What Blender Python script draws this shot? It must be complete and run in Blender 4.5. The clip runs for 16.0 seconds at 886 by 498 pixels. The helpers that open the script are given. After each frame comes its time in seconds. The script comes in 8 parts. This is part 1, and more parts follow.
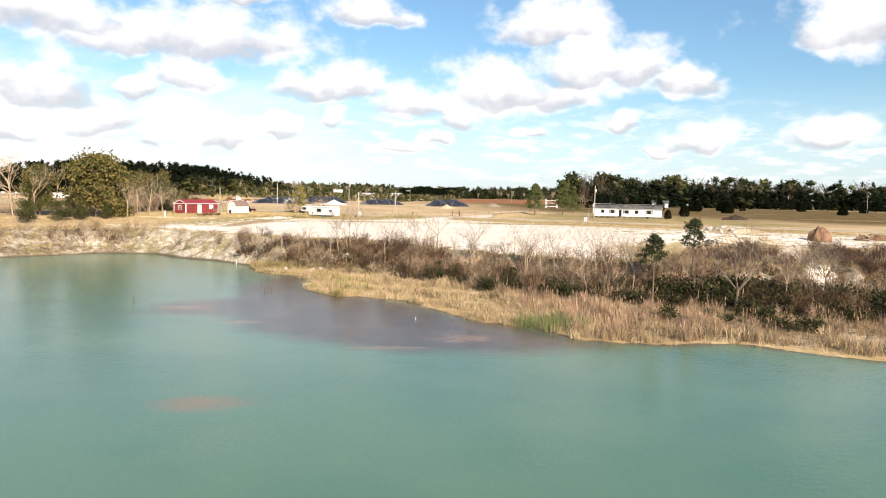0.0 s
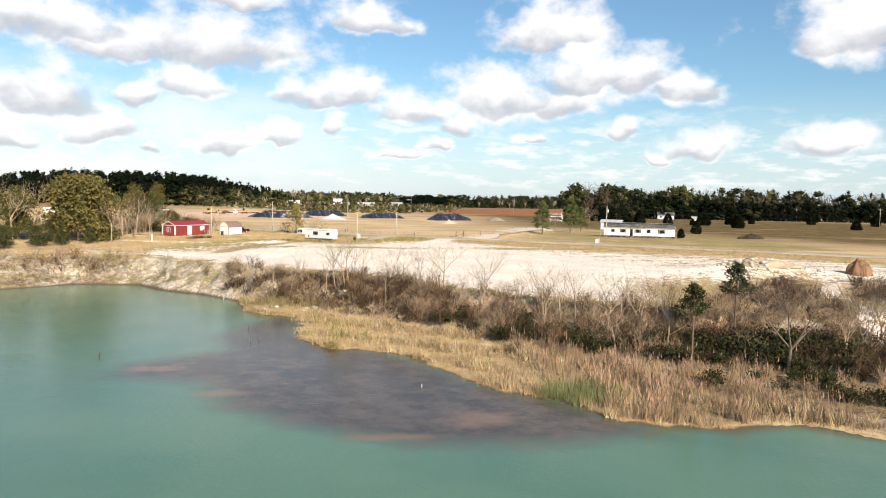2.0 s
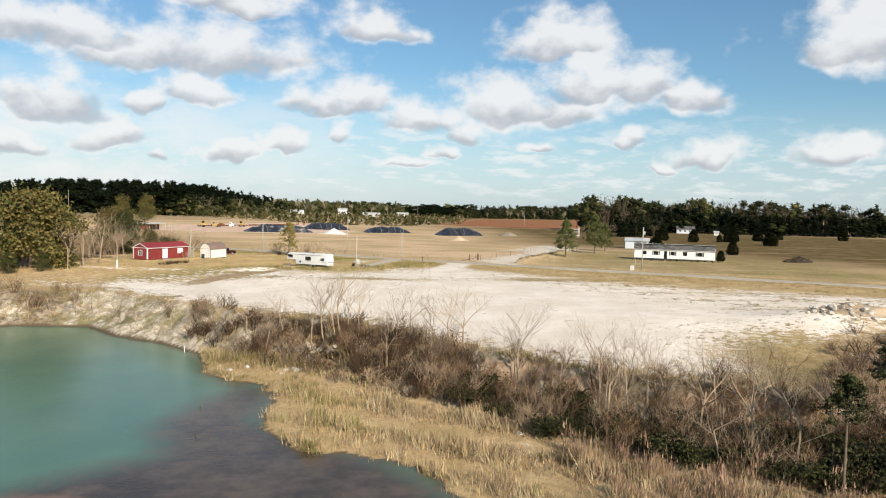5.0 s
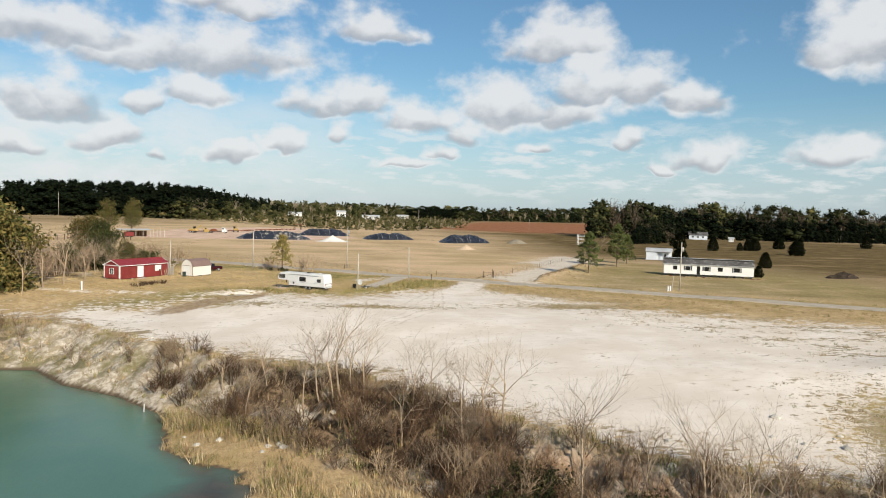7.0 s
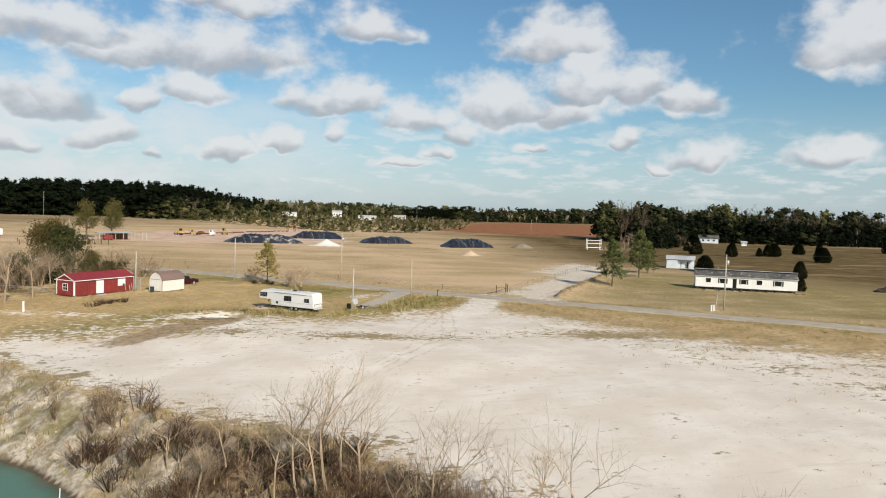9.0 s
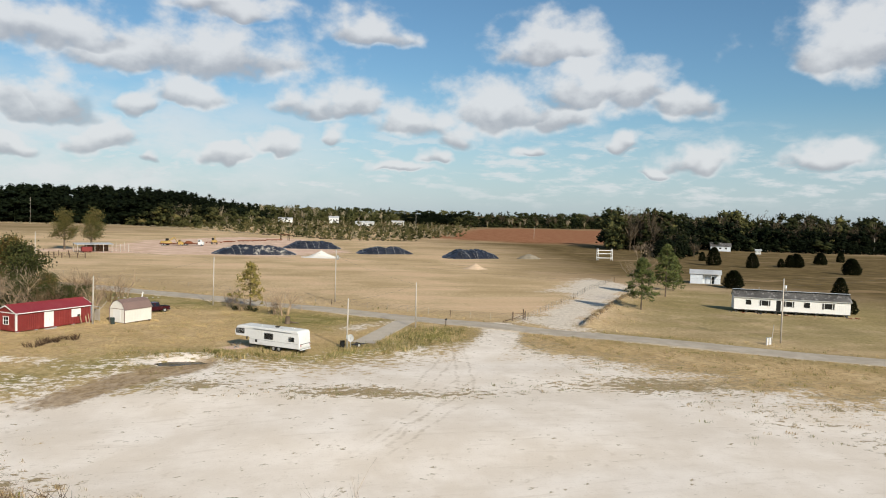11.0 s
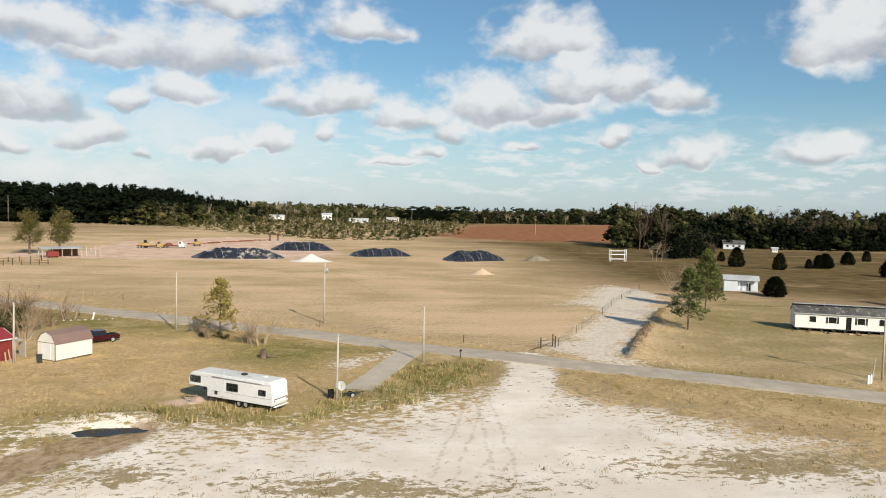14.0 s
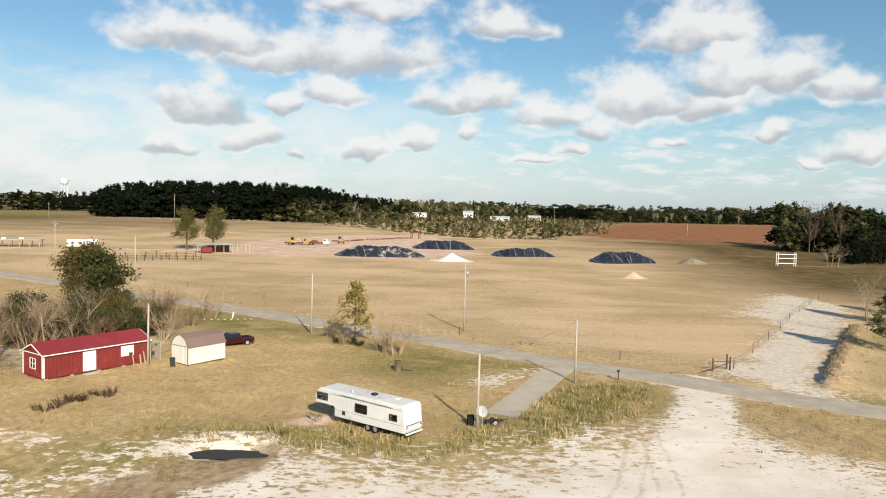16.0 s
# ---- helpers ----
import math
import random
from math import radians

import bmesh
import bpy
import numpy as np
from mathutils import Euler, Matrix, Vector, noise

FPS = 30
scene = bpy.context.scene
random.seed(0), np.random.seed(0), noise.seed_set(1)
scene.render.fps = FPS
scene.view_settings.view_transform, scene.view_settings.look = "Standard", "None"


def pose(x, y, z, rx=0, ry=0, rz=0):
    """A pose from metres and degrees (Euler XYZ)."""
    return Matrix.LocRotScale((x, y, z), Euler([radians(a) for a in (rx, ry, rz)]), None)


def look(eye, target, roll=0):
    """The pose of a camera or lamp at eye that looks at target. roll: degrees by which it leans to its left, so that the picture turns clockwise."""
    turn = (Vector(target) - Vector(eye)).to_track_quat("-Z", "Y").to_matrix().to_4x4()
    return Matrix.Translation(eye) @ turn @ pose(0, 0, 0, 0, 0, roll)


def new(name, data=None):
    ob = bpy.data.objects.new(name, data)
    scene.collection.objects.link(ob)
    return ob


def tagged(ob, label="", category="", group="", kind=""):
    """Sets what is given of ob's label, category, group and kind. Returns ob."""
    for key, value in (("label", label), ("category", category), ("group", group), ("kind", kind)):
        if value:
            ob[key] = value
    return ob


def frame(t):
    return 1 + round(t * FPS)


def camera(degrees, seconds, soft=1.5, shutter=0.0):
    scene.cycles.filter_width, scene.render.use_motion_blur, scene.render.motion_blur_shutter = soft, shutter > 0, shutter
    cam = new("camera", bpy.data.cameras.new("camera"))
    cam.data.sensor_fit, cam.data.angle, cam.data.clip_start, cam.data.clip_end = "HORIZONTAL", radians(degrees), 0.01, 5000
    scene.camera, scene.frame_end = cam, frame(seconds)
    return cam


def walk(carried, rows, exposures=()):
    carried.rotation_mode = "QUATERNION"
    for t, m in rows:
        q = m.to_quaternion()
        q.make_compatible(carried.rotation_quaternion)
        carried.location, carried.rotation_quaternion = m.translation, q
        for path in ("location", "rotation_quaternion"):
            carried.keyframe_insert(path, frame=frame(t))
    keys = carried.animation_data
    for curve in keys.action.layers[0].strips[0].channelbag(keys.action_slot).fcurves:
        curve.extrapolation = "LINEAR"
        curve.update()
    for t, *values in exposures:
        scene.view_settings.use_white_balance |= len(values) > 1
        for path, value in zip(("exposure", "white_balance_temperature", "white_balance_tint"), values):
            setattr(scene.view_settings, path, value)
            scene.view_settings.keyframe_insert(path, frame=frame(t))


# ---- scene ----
cam = camera(61.5, 16.0, 1.0)
PATH = [
    (0, (-8.959, -207.49, 7.354), (-8.646, -205.521, 7.205), 1.2),
    (0.5, (-9.245, -205.269, 8.475), (-8.929, -203.3, 8.319), 1.5),
    (1, (-8.934, -202.486, 9.597), (-8.619, -200.516, 9.444), 1.4),
    (1.5, (-8.289, -199.271, 10.688), (-7.978, -197.3, 10.547), 1.4),
    (2, (-8.223, -195.735, 11.292), (-7.91, -193.764, 11.16), 1.2),
    (2.5, (-8.004, -191.829, 11.827), (-7.691, -189.858, 11.696), 1.3),
    (3, (-7.735, -187.54, 12.26), (-7.423, -185.569, 12.129), 1.3),
    (3.5, (-7.395, -183.06, 12.688), (-7.083, -181.089, 12.559), 1.4),
    (4, (-6.154, -178.89, 12.923), (-5.852, -176.917, 12.8), 1.4),
    (4.2, (-5.847, -177.022, 13.01), (-5.546, -175.048, 12.894), 1.4),
    (6.3, (-5.578, -155.257, 15.859), (-5.287, -153.281, 15.753), 1.5),
    (6.5, (-5.604, -153.095, 15.975), (-5.31, -151.12, 15.87), 1.4),
    (7, (-5.617, -147.597, 16.426), (-5.316, -145.623, 16.318), 1.6),
    (7.5, (-5.31, -142.22, 16.526), (-5.009, -140.245, 16.423), 1.6),
    (8, (-5.104, -136.755, 16.809), (-4.8, -134.781, 16.704), 1.7),
    (10.3, (-3.994, -111.794, 18.454), (-3.678, -109.823, 18.343), 1.8),
    (10.5, (-3.885, -109.804, 18.571), (-3.569, -107.832, 18.467), 1.8),
    (11, (-3.556, -105.142, 19.679), (-3.239, -103.17, 19.58), 1.7),
    (11.5, (-3.411, -100.403, 20.511), (-3.091, -98.432, 20.409), 1.6),
    (12, (-3.224, -96.02, 20.778), (-2.9, -94.049, 20.671), 1.5),
    (12.5, (-3.081, -91.743, 20.846), (-2.755, -89.772, 20.739), 1.5),
    (13, (-2.764, -87.594, 21.03), (-2.436, -85.624, 20.919), 1.4),
    (13.5, (-2.554, -83.56, 21.027), (-2.222, -81.591, 20.916), 1.4),
    (14, (-2.289, -79.78, 21.028), (-1.956, -77.811, 20.916), 1.4),
    (14.5, (-2.18, -76.484, 21.088), (-1.958, -74.5, 20.972), 1.5),
    (15, (-2.299, -73.511, 21.069), (-2.095, -71.525, 20.952), 1.4),
    (15.5, (-2.038, -70.941, 21.066), (-1.951, -68.946, 20.944), 1.5),
    (16, (-2.209, -68.581, 21.107), (-2.25, -66.585, 20.98), 1.5),
]
walk(cam, [(t, look(eye, target, roll)) for t, eye, target, roll in PATH],
     [(0, 0.69, 6480, 13), (1.0, 0.61, 6480, 13), (2.5, 0.49, 6380, 11), (4.2, 0.32, 6300, 10), (7.0, 0.08, 6200, 9), (10.5, -0.02, 6150, 9), (13.5, 0.08, 6250, 9), (16.0, 0.23, 6420, 9)])

# ---- light, sky and exposure ----
SUN_AZ, SUN_EL = radians(159.0), radians(29.0)  # clockwise from +y
sun_way = Vector((math.sin(SUN_AZ) * math.cos(SUN_EL), math.cos(SUN_AZ) * math.cos(SUN_EL), math.sin(SUN_EL)))
sun = new("sun", bpy.data.lights.new("sun", "SUN"))
sun.data.energy, sun.data.angle, sun.data.color = 5.0, radians(0.6), (1.0, 0.885, 0.725)
sun.matrix_world = look(sun_way * 100, (0, 0, 0))


class Nodes:
    """Short hand for building a node tree."""

    def __init__(self, tree):
        self.t = tree
        self.t.nodes.clear()

    def n(self, kind, ins=None, attribute_name="", operation=""):
        node = self.t.nodes.new(kind)
        if attribute_name:
            node.attribute_name = attribute_name
        if operation:
            node.operation = operation
        for k, v in (ins or {}).items():
            self.put(node.inputs[k], v)
        return node

    def put(self, sock, v):
        if isinstance(v, bpy.types.NodeSocket):
            self.t.links.new(v, sock)
        elif isinstance(v, bpy.types.Node):
            self.t.links.new(v.outputs[0], sock)
        elif isinstance(v, (tuple, list)) and len(v) == 3 and sock.type == "RGBA":
            sock.default_value = (*v, 1)
        else:
            sock.default_value = v

    def math(self, op, a, b=0.0, c=0.0, clamp=False):
        node = self.t.nodes.new("ShaderNodeMath")
        node.operation, node.use_clamp = op, clamp
        for s, v in zip(node.inputs, (a, b, c)):
            self.put(s, v)
        return node.outputs[0]

    def mix(self, f, a, b, mode="MIX"):
        node = self.t.nodes.new("ShaderNodeMix")
        node.data_type, node.blend_type = "RGBA", mode
        self.put(node.inputs[0], f)
        self.put(node.inputs[6], a)
        self.put(node.inputs[7], b)
        return node.outputs[2]

    def ramp(self, f, lo, hi, a=0.0, b=1.0):
        node = self.t.nodes.new("ShaderNodeMapRange")
        node.interpolation_type = "SMOOTHSTEP"
        for s, v in zip(node.inputs, (f, lo, hi, a, b)):
            self.put(s, v)
        return node.outputs[0]

    def noise(self, vec, scale, detail=3.0, rough=0.55, dist=0.0):
        node = self.t.nodes.new("ShaderNodeTexNoise")
        if vec is not None:
            self.put(node.inputs["Vector"], vec)
        for k, v in (("Scale", scale), ("Detail", detail), ("Roughness", rough), ("Distortion", dist)):
            node.inputs[k].default_value = v
        return node.outputs[0]

    def mapped(self, vec, scale=(1, 1, 1), loc=(0, 0, 0), rot=(0, 0, 0)):
        node = self.t.nodes.new("ShaderNodeMapping")
        self.put(node.inputs[0], vec)
        node.inputs["Scale"].default_value, node.inputs["Location"].default_value = scale, loc
        node.inputs["Rotation"].default_value = rot
        return node.outputs[0]


def build_world():
    world = bpy.data.worlds.new("sky")
    scene.world = world
    world.use_nodes = True
    N = Nodes(world.node_tree)
    sky = N.n("ShaderNodeTexSky")
    sky.sky_type, sky.sun_disc = "NISHITA", False
    sky.sun_elevation, sky.sun_rotation = SUN_EL, SUN_AZ
    sky.air_density, sky.dust_density, sky.ozone_density = 1.0, 0.6, 1.5
    way = N.n("ShaderNodeTexCoord").outputs["Generated"]
    sep = N.n("ShaderNodeSeparateXYZ", {0: way})
    az = N.math("ARCTAN2", sep.outputs[0], sep.outputs[1])
    el = N.math("ARCSINE", sep.outputs[2])
    # clouds seen ahead: azimuth, elevation of the widest part, half width, rise to the top in degrees
    west = [(-19.6, 11.3, 6.1, 2.0), (-13.0, 10.3, 5.4, 2.0), (-7.5, 10.6, 6.6, 2.4), (-7.6, 14.1, 3.7, 1.1), (-20.4, 6.5, 3.4, 1.9), (-17.6, 6.8, 2.8, 2.2), (-9.4, 7.8, 3.0, 1.7), (-12.8, 6.5, 1.6, 1.3),
            (-15.9, 4.3, 2.2, 1.7), (-21.5, 3.4, 2.2, 0.9), (-8.2, 3.6, 2.2, 1.1), (-12.5, 2.9, 0.9, 0.7), (-3.8, 4.3, 1.9, 1.2), (0.3, 5.0, 1.2, 1.1)]
    east = [(-1.6, 7.4, 2.4, 1.3), (1.4, 7.6, 2.9, 1.7), (6.4, 6.2, 3.7, 1.5), (10.4, 5.6, 1.3, 1.3), (13.0, 7.9, 4.3, 2.3), (17.6, 7.4, 3.0, 1.7), (19.0, 9.4, 3.4, 2.2), (23.0, 9.0, 3.4, 2.1), (27.1, 8.0, 2.5, 1.6),
            (16.7, 12.4, 4.0, 1.7), (37.3, 11.8, 4.9, 2.7), (2.9, 13.0, 3.4, 1.4), (36.0, 4.7, 2.6, 1.4), (27.9, 4.3, 2.7, 1.1), (22.8, 5.1, 1.2, 0.8), (24.6, 3.7, 1.4, 0.6), (9.0, 3.9, 1.2, 0.7), (16.0, 5.0, 1.2, 0.5), (5.5, 2.9, 2.8, 0.6)]
    # billows bend the outlines at two sizes, fine ones fray them
    for scale, turn_az, turn_el, at_ in ((9.0, 5.0, 2.6, 4.3), (24.0, 2.6, 1.7, 9.1)):
        bend = N.t.nodes.new("ShaderNodeTexNoise")
        N.put(bend.inputs["Vector"], N.mapped(way, (1, 1, 1.3), (at_, 2.2, 0.7)))
        bend.inputs["Scale"].default_value, bend.inputs["Detail"].default_value = scale, 2.0
        rgb = N.n("ShaderNodeSeparateColor", {0: bend.outputs["Color"]})
        az = N.math("ADD", az, N.math("MULTIPLY", N.math("SUBTRACT", rgb.outputs[0], 0.5), radians(turn_az)))
        el = N.math("ADD", el, N.math("MULTIPLY", N.math("SUBTRACT", rgb.outputs[1], 0.5), radians(turn_el)))
    n1 = N.math("SUBTRACT", N.noise(N.mapped(way, (1, 1, 1.3)), 16.0, 4.0, 0.55), 0.5)
    n2 = N.math("SUBTRACT", N.noise(N.mapped(way, (1, 1, 1.5), (3.1, 7.7, 1.3)), 42.0, 4.0, 0.55), 0.5)
    puff = N.math("ADD", N.math("MULTIPLY", n1, 1.7), N.math("MULTIPLY", n2, 0.7))
    total, under = None, None
    for a, e, w, h in west + east:
        du = N.math("DIVIDE", N.math("SUBTRACT", az, radians(a)), radians(w * 1.12))
        dv = N.math("DIVIDE", N.math("SUBTRACT", el, radians(e)), radians(h * 1.22))
        dd = N.math("ADD", N.math("MAXIMUM", dv, 0.0), N.math("MULTIPLY", N.math("MINIMUM", dv, 0.0), 1.75))
        r = N.math("SQRT", N.math("ADD", N.math("MULTIPLY", du, du), N.math("MULTIPLY", dd, dd)))
        f = N.math("SUBTRACT", 1.0, r)
        shade = N.math("MULTIPLY", N.ramp(f, -0.05, 0.35), N.ramp(dv, 0.42, -0.38))
        total = f if total is None else N.math("SMOOTH_MAX", total, f, 0.18)
        under = shade if under is None else N.math("MAXIMUM", under, shade)
    placed = N.math("MULTIPLY", N.ramp(N.math("ADD", total, puff), -0.24, 0.52), 0.95)
    # broken cloud goes on all round and overhead, unevenly
    loose = N.noise(N.mapped(way, (1, 1, 2.6), (5.0, 2.0, 0.4)), 5.5, 6.0, 0.6)
    aside = N.ramp(N.math("ABSOLUTE", N.math("SUBTRACT", az, radians(7.0))), radians(38), radians(55))
    over = N.ramp(el, radians(19), radians(27))
    # unseen cloud added high to the north brightens the lake, thinned elsewhere
    north = N.math("MULTIPLY", N.ramp(N.math("ABSOLUTE", az), radians(80), radians(40)), N.ramp(el, radians(62), radians(42)))
    loose = N.math("ADD", loose, N.math("MULTIPLY", N.math("SUBTRACT", north, 0.75), 0.08))
    loose = N.math("MULTIPLY", N.ramp(loose, 0.57, 0.69), N.math("MAXIMUM", aside, over))
    # thin low streaks towards the horizon
    streak = N.noise(N.mapped(way, (1, 1, 4.0), (1.0, 0.0, 2.0)), 20.0, 5.0, 0.6)
    band = N.math("MULTIPLY", N.ramp(el, radians(0.3), radians(2.0)), N.ramp(el, radians(7.5), radians(4.0)))
    streak = N.math("MULTIPLY", N.ramp(streak, 0.46, 0.66), N.math("MULTIPLY", band, 0.7))
    veil = N.math("MULTIPLY", N.ramp(az, radians(16), radians(-22)), N.ramp(el, radians(11), radians(5)))
    veil = N.math("MULTIPLY", veil, N.ramp(N.noise(N.mapped(way, (1, 1, 2.5), (8.0, 1.0, 0.0)), 9.0, 5.0, 0.6), 0.30, 0.62, 0.15, 0.85))
    streak = N.math("MAXIMUM", streak, veil)
    cover = N.math("MAXIMUM", N.math("MAXIMUM", placed, loose), streak, clamp=True)
    grey = N.ramp(N.math("ADD", under, N.math("MULTIPLY", puff, -0.9)), 0.10, 1.15)
    tone = N.mix(grey, (0.91, 0.89, 0.86), (0.50, 0.505, 0.525))
    haze = N.ramp(N.math("ARCSINE", sep.outputs[2]), radians(9), radians(0.5))
    blue = N.mix(N.math("MULTIPLY", haze, 0.55), N.n("ShaderNodeVectorMath", {0: sky.outputs[0], 1: (0.080, 0.1015, 0.108)}, operation="MULTIPLY"), (0.66, 0.725, 0.815))
    color = N.mix(N.math("MULTIPLY", cover, 0.95), blue, tone)
    bg = N.n("ShaderNodeBackground", {"Color": color, "Strength": 0.86})
    N.n("ShaderNodeOutputWorld", {0: bg.outputs[0]})


build_world()

# ---- materials ----
MATS = {}


def principled(name):
    m = bpy.data.materials.new(name)
    m.use_nodes = True
    N = Nodes(m.node_tree)
    b = N.n("ShaderNodeBsdfPrincipled")
    N.n("ShaderNodeOutputMaterial", {0: b.outputs[0]})
    MATS[name] = m
    return m, N, b


def surface(name, color, rough=0.7, metal=0.0, vary=0.25, grain=6.0, bump=0.15, bump_scale=40.0, wear=None, island=0.0, per_object=0.0, translucent=0.0):
    """Paint, wood, metal, leaf: a base colour with variation at two scales and fine relief."""
    m, N, b = principled(name)
    co = N.n("ShaderNodeTexCoord").outputs["Object"]
    big = N.noise(co, grain * 0.15, 4.0)
    small = N.noise(co, grain * 2.5, 4.0, 0.65)
    v = N.math("ADD", N.math("MULTIPLY", big, 0.6), N.math("MULTIPLY", small, 0.4))
    c = N.mix(N.ramp(v, 0.3, 0.7), tuple(k * (1 - vary) for k in color), tuple(min(1, k * (1 + vary)) for k in color))
    if wear:
        c = N.mix(N.math("MULTIPLY", N.ramp(N.noise(co, grain * 0.6, 6.0, 0.7), 0.52, 0.7), wear[3]), c, wear[:3])
    if island:
        g = N.n("ShaderNodeNewGeometry").outputs["Random Per Island"]
        c = N.mix(1.0, c, N.n("ShaderNodeCombineColor", {0: N.math("MULTIPLY_ADD", g, island, 1 - island / 2), 1: N.math("MULTIPLY_ADD", g, island * 0.8, 1 - island * 0.4), 2: N.math("MULTIPLY_ADD", g, island * 0.5, 1 - island * 0.25)}).outputs[0], "MULTIPLY")
    if per_object:
        g = N.n("ShaderNodeObjectInfo").outputs["Random"]
        k = N.math("MULTIPLY_ADD", g, per_object, 1 - per_object / 2)
        c = N.mix(1.0, c, N.n("ShaderNodeCombineColor", {0: k, 1: k, 2: k}).outputs[0], "MULTIPLY")
    N.put(b.inputs["Base Color"], c)
    N.put(b.inputs["Roughness"], N.math("MULTIPLY_ADD", small, 0.2, rough - 0.1, clamp=True))
    b.inputs["Metallic"].default_value = metal
    if rough >= 0.6 and not bump:
        b.inputs["Specular IOR Level"].default_value = 0.12
    if rough >= 0.8:
        b.inputs["Specular IOR Level"].default_value = 0.04
    if bump:
        bp = N.n("ShaderNodeBump", {"Height": N.noise(co, bump_scale, 3.0), "Strength": bump, "Distance": 0.03})
        N.put(b.inputs["Normal"], bp.outputs[0])
    return m

# ---- the lie of the land ----
WATER = -6.9
SHORE = [(-900, -260), (-300, -160), (-160, -95), (-110, -70), (-71, -51), (-63, -45), (-57, -39.4), (-44.5, -40.7), (-38, -49.4), (-30, -55.5), (-23, -64), (-20.9, -74.5),
         (-17.4, -79.6), (-13.2, -82.1), (-11.4, -88), (-12, -98), (-8, -106), (-3.5, -107), (1.4, -110.7), (4.2, -117.7), (7.4, -125.8), (10, -129), (13.5, -130.5), (16.5, -138),
         (24, -140.6), (31, -139.5), (35, -143.5), (40, -148), (75, -167), (150, -205), (420, -330), (900, -600)]
FOOT = [(-900, -259.5), (-300, -159.5), (-160, -94.5), (-110, -69.5), (-71, -50.6), (-57, -39.0), (-44.5, -40.3), (-38, -49), (-30, -55), (-22.4, -63.5), (-13.3, -74.8),
        (-5.4, -83.7), (4.8, -93.3), (12.7, -104.2), (19.6, -112), (26.4, -117), (36.6, -122), (48, -134), (80, -155), (150, -195), (420, -322), (900, -592)]
RIM = [(-900, -225), (-300, -128), (-160, -66), (-110, -46), (-75, -34), (-62, -30), (-52, -29), (-42, -32), (-32, -43), (-23, -52), (-14, -59), (-4, -65), (2, -74), (9, -82.5), (14, -89.5),
       (20, -95.5), (30, -103), (38, -105), (46, -103), (60, -103), (80, -112), (110, -135), (150, -165), (420, -300), (900, -570)]


def away(px, py, line):
    """Signed distance from a polyline that runs to +x: positive on its +y side."""
    best = np.full(px.shape, 1e9)
    side = np.ones(px.shape)
    for (ax, ay), (bx, by) in zip(line, line[1:]):
        dx, dy = bx - ax, by - ay
        k = np.clip(((px - ax) * dx + (py - ay) * dy) / (dx * dx + dy * dy), 0, 1)
        d = np.hypot(px - ax - k * dx, py - ay - k * dy)
        c = dx * (py - ay) - dy * (px - ax)
        near = d < best
        best = np.where(near, d, best)
        side = np.where(near, np.sign(c), side)
    return best * side


def inside(px, py, poly, soft=2.0):
    """1 inside a polygon, 0 outside, with a soft edge."""
    hit = np.zeros(px.shape, bool)
    best = np.full(px.shape, 1e9)
    n = len(poly)
    for i in range(n):
        (ax, ay), (bx, by) = poly[i], poly[(i + 1) % n]
        dx, dy = bx - ax, by - ay
        k = np.clip(((px - ax) * dx + (py - ay) * dy) / (dx * dx + dy * dy + 1e-9), 0, 1)
        best = np.minimum(best, np.hypot(px - ax - k * dx, py - ay - k * dy))
        if abs(dy) > 1e-9:
            cross = ((ay > py) != (by > py)) & (px < dx * (py - ay) / dy + ax)
            hit ^= cross
    d = np.where(hit, best, -best)
    return np.clip(d / soft * 0.5 + 0.5, 0, 1)


def wobble(px, py, size, seed=0):
    """Cheap smooth noise in -1..1 from a few sines."""
    r = np.random.RandomState(seed)
    out = np.zeros(px.shape)
    for i in range(7):
        a, f, p = r.uniform(0, 6.28), r.uniform(0.5, 2.2) / size, r.uniform(0, 6.28)
        out += np.sin((px * np.cos(a) + py * np.sin(a)) * f * 6.28 + p)
    return out / 3.6


def smooth(v):
    v = np.clip(v, 0, 1)
    return v * v * (3 - 2 * v)


def shore_away(px, py):
    """Distance from the ragged waterline, positive on land."""
    return away(px, py, SHORE) + (wobble(px, py, 3.2, 91) * 0.45 + wobble(px, py, 1.5, 92) * 0.25) * smooth((px + 26) / 6)


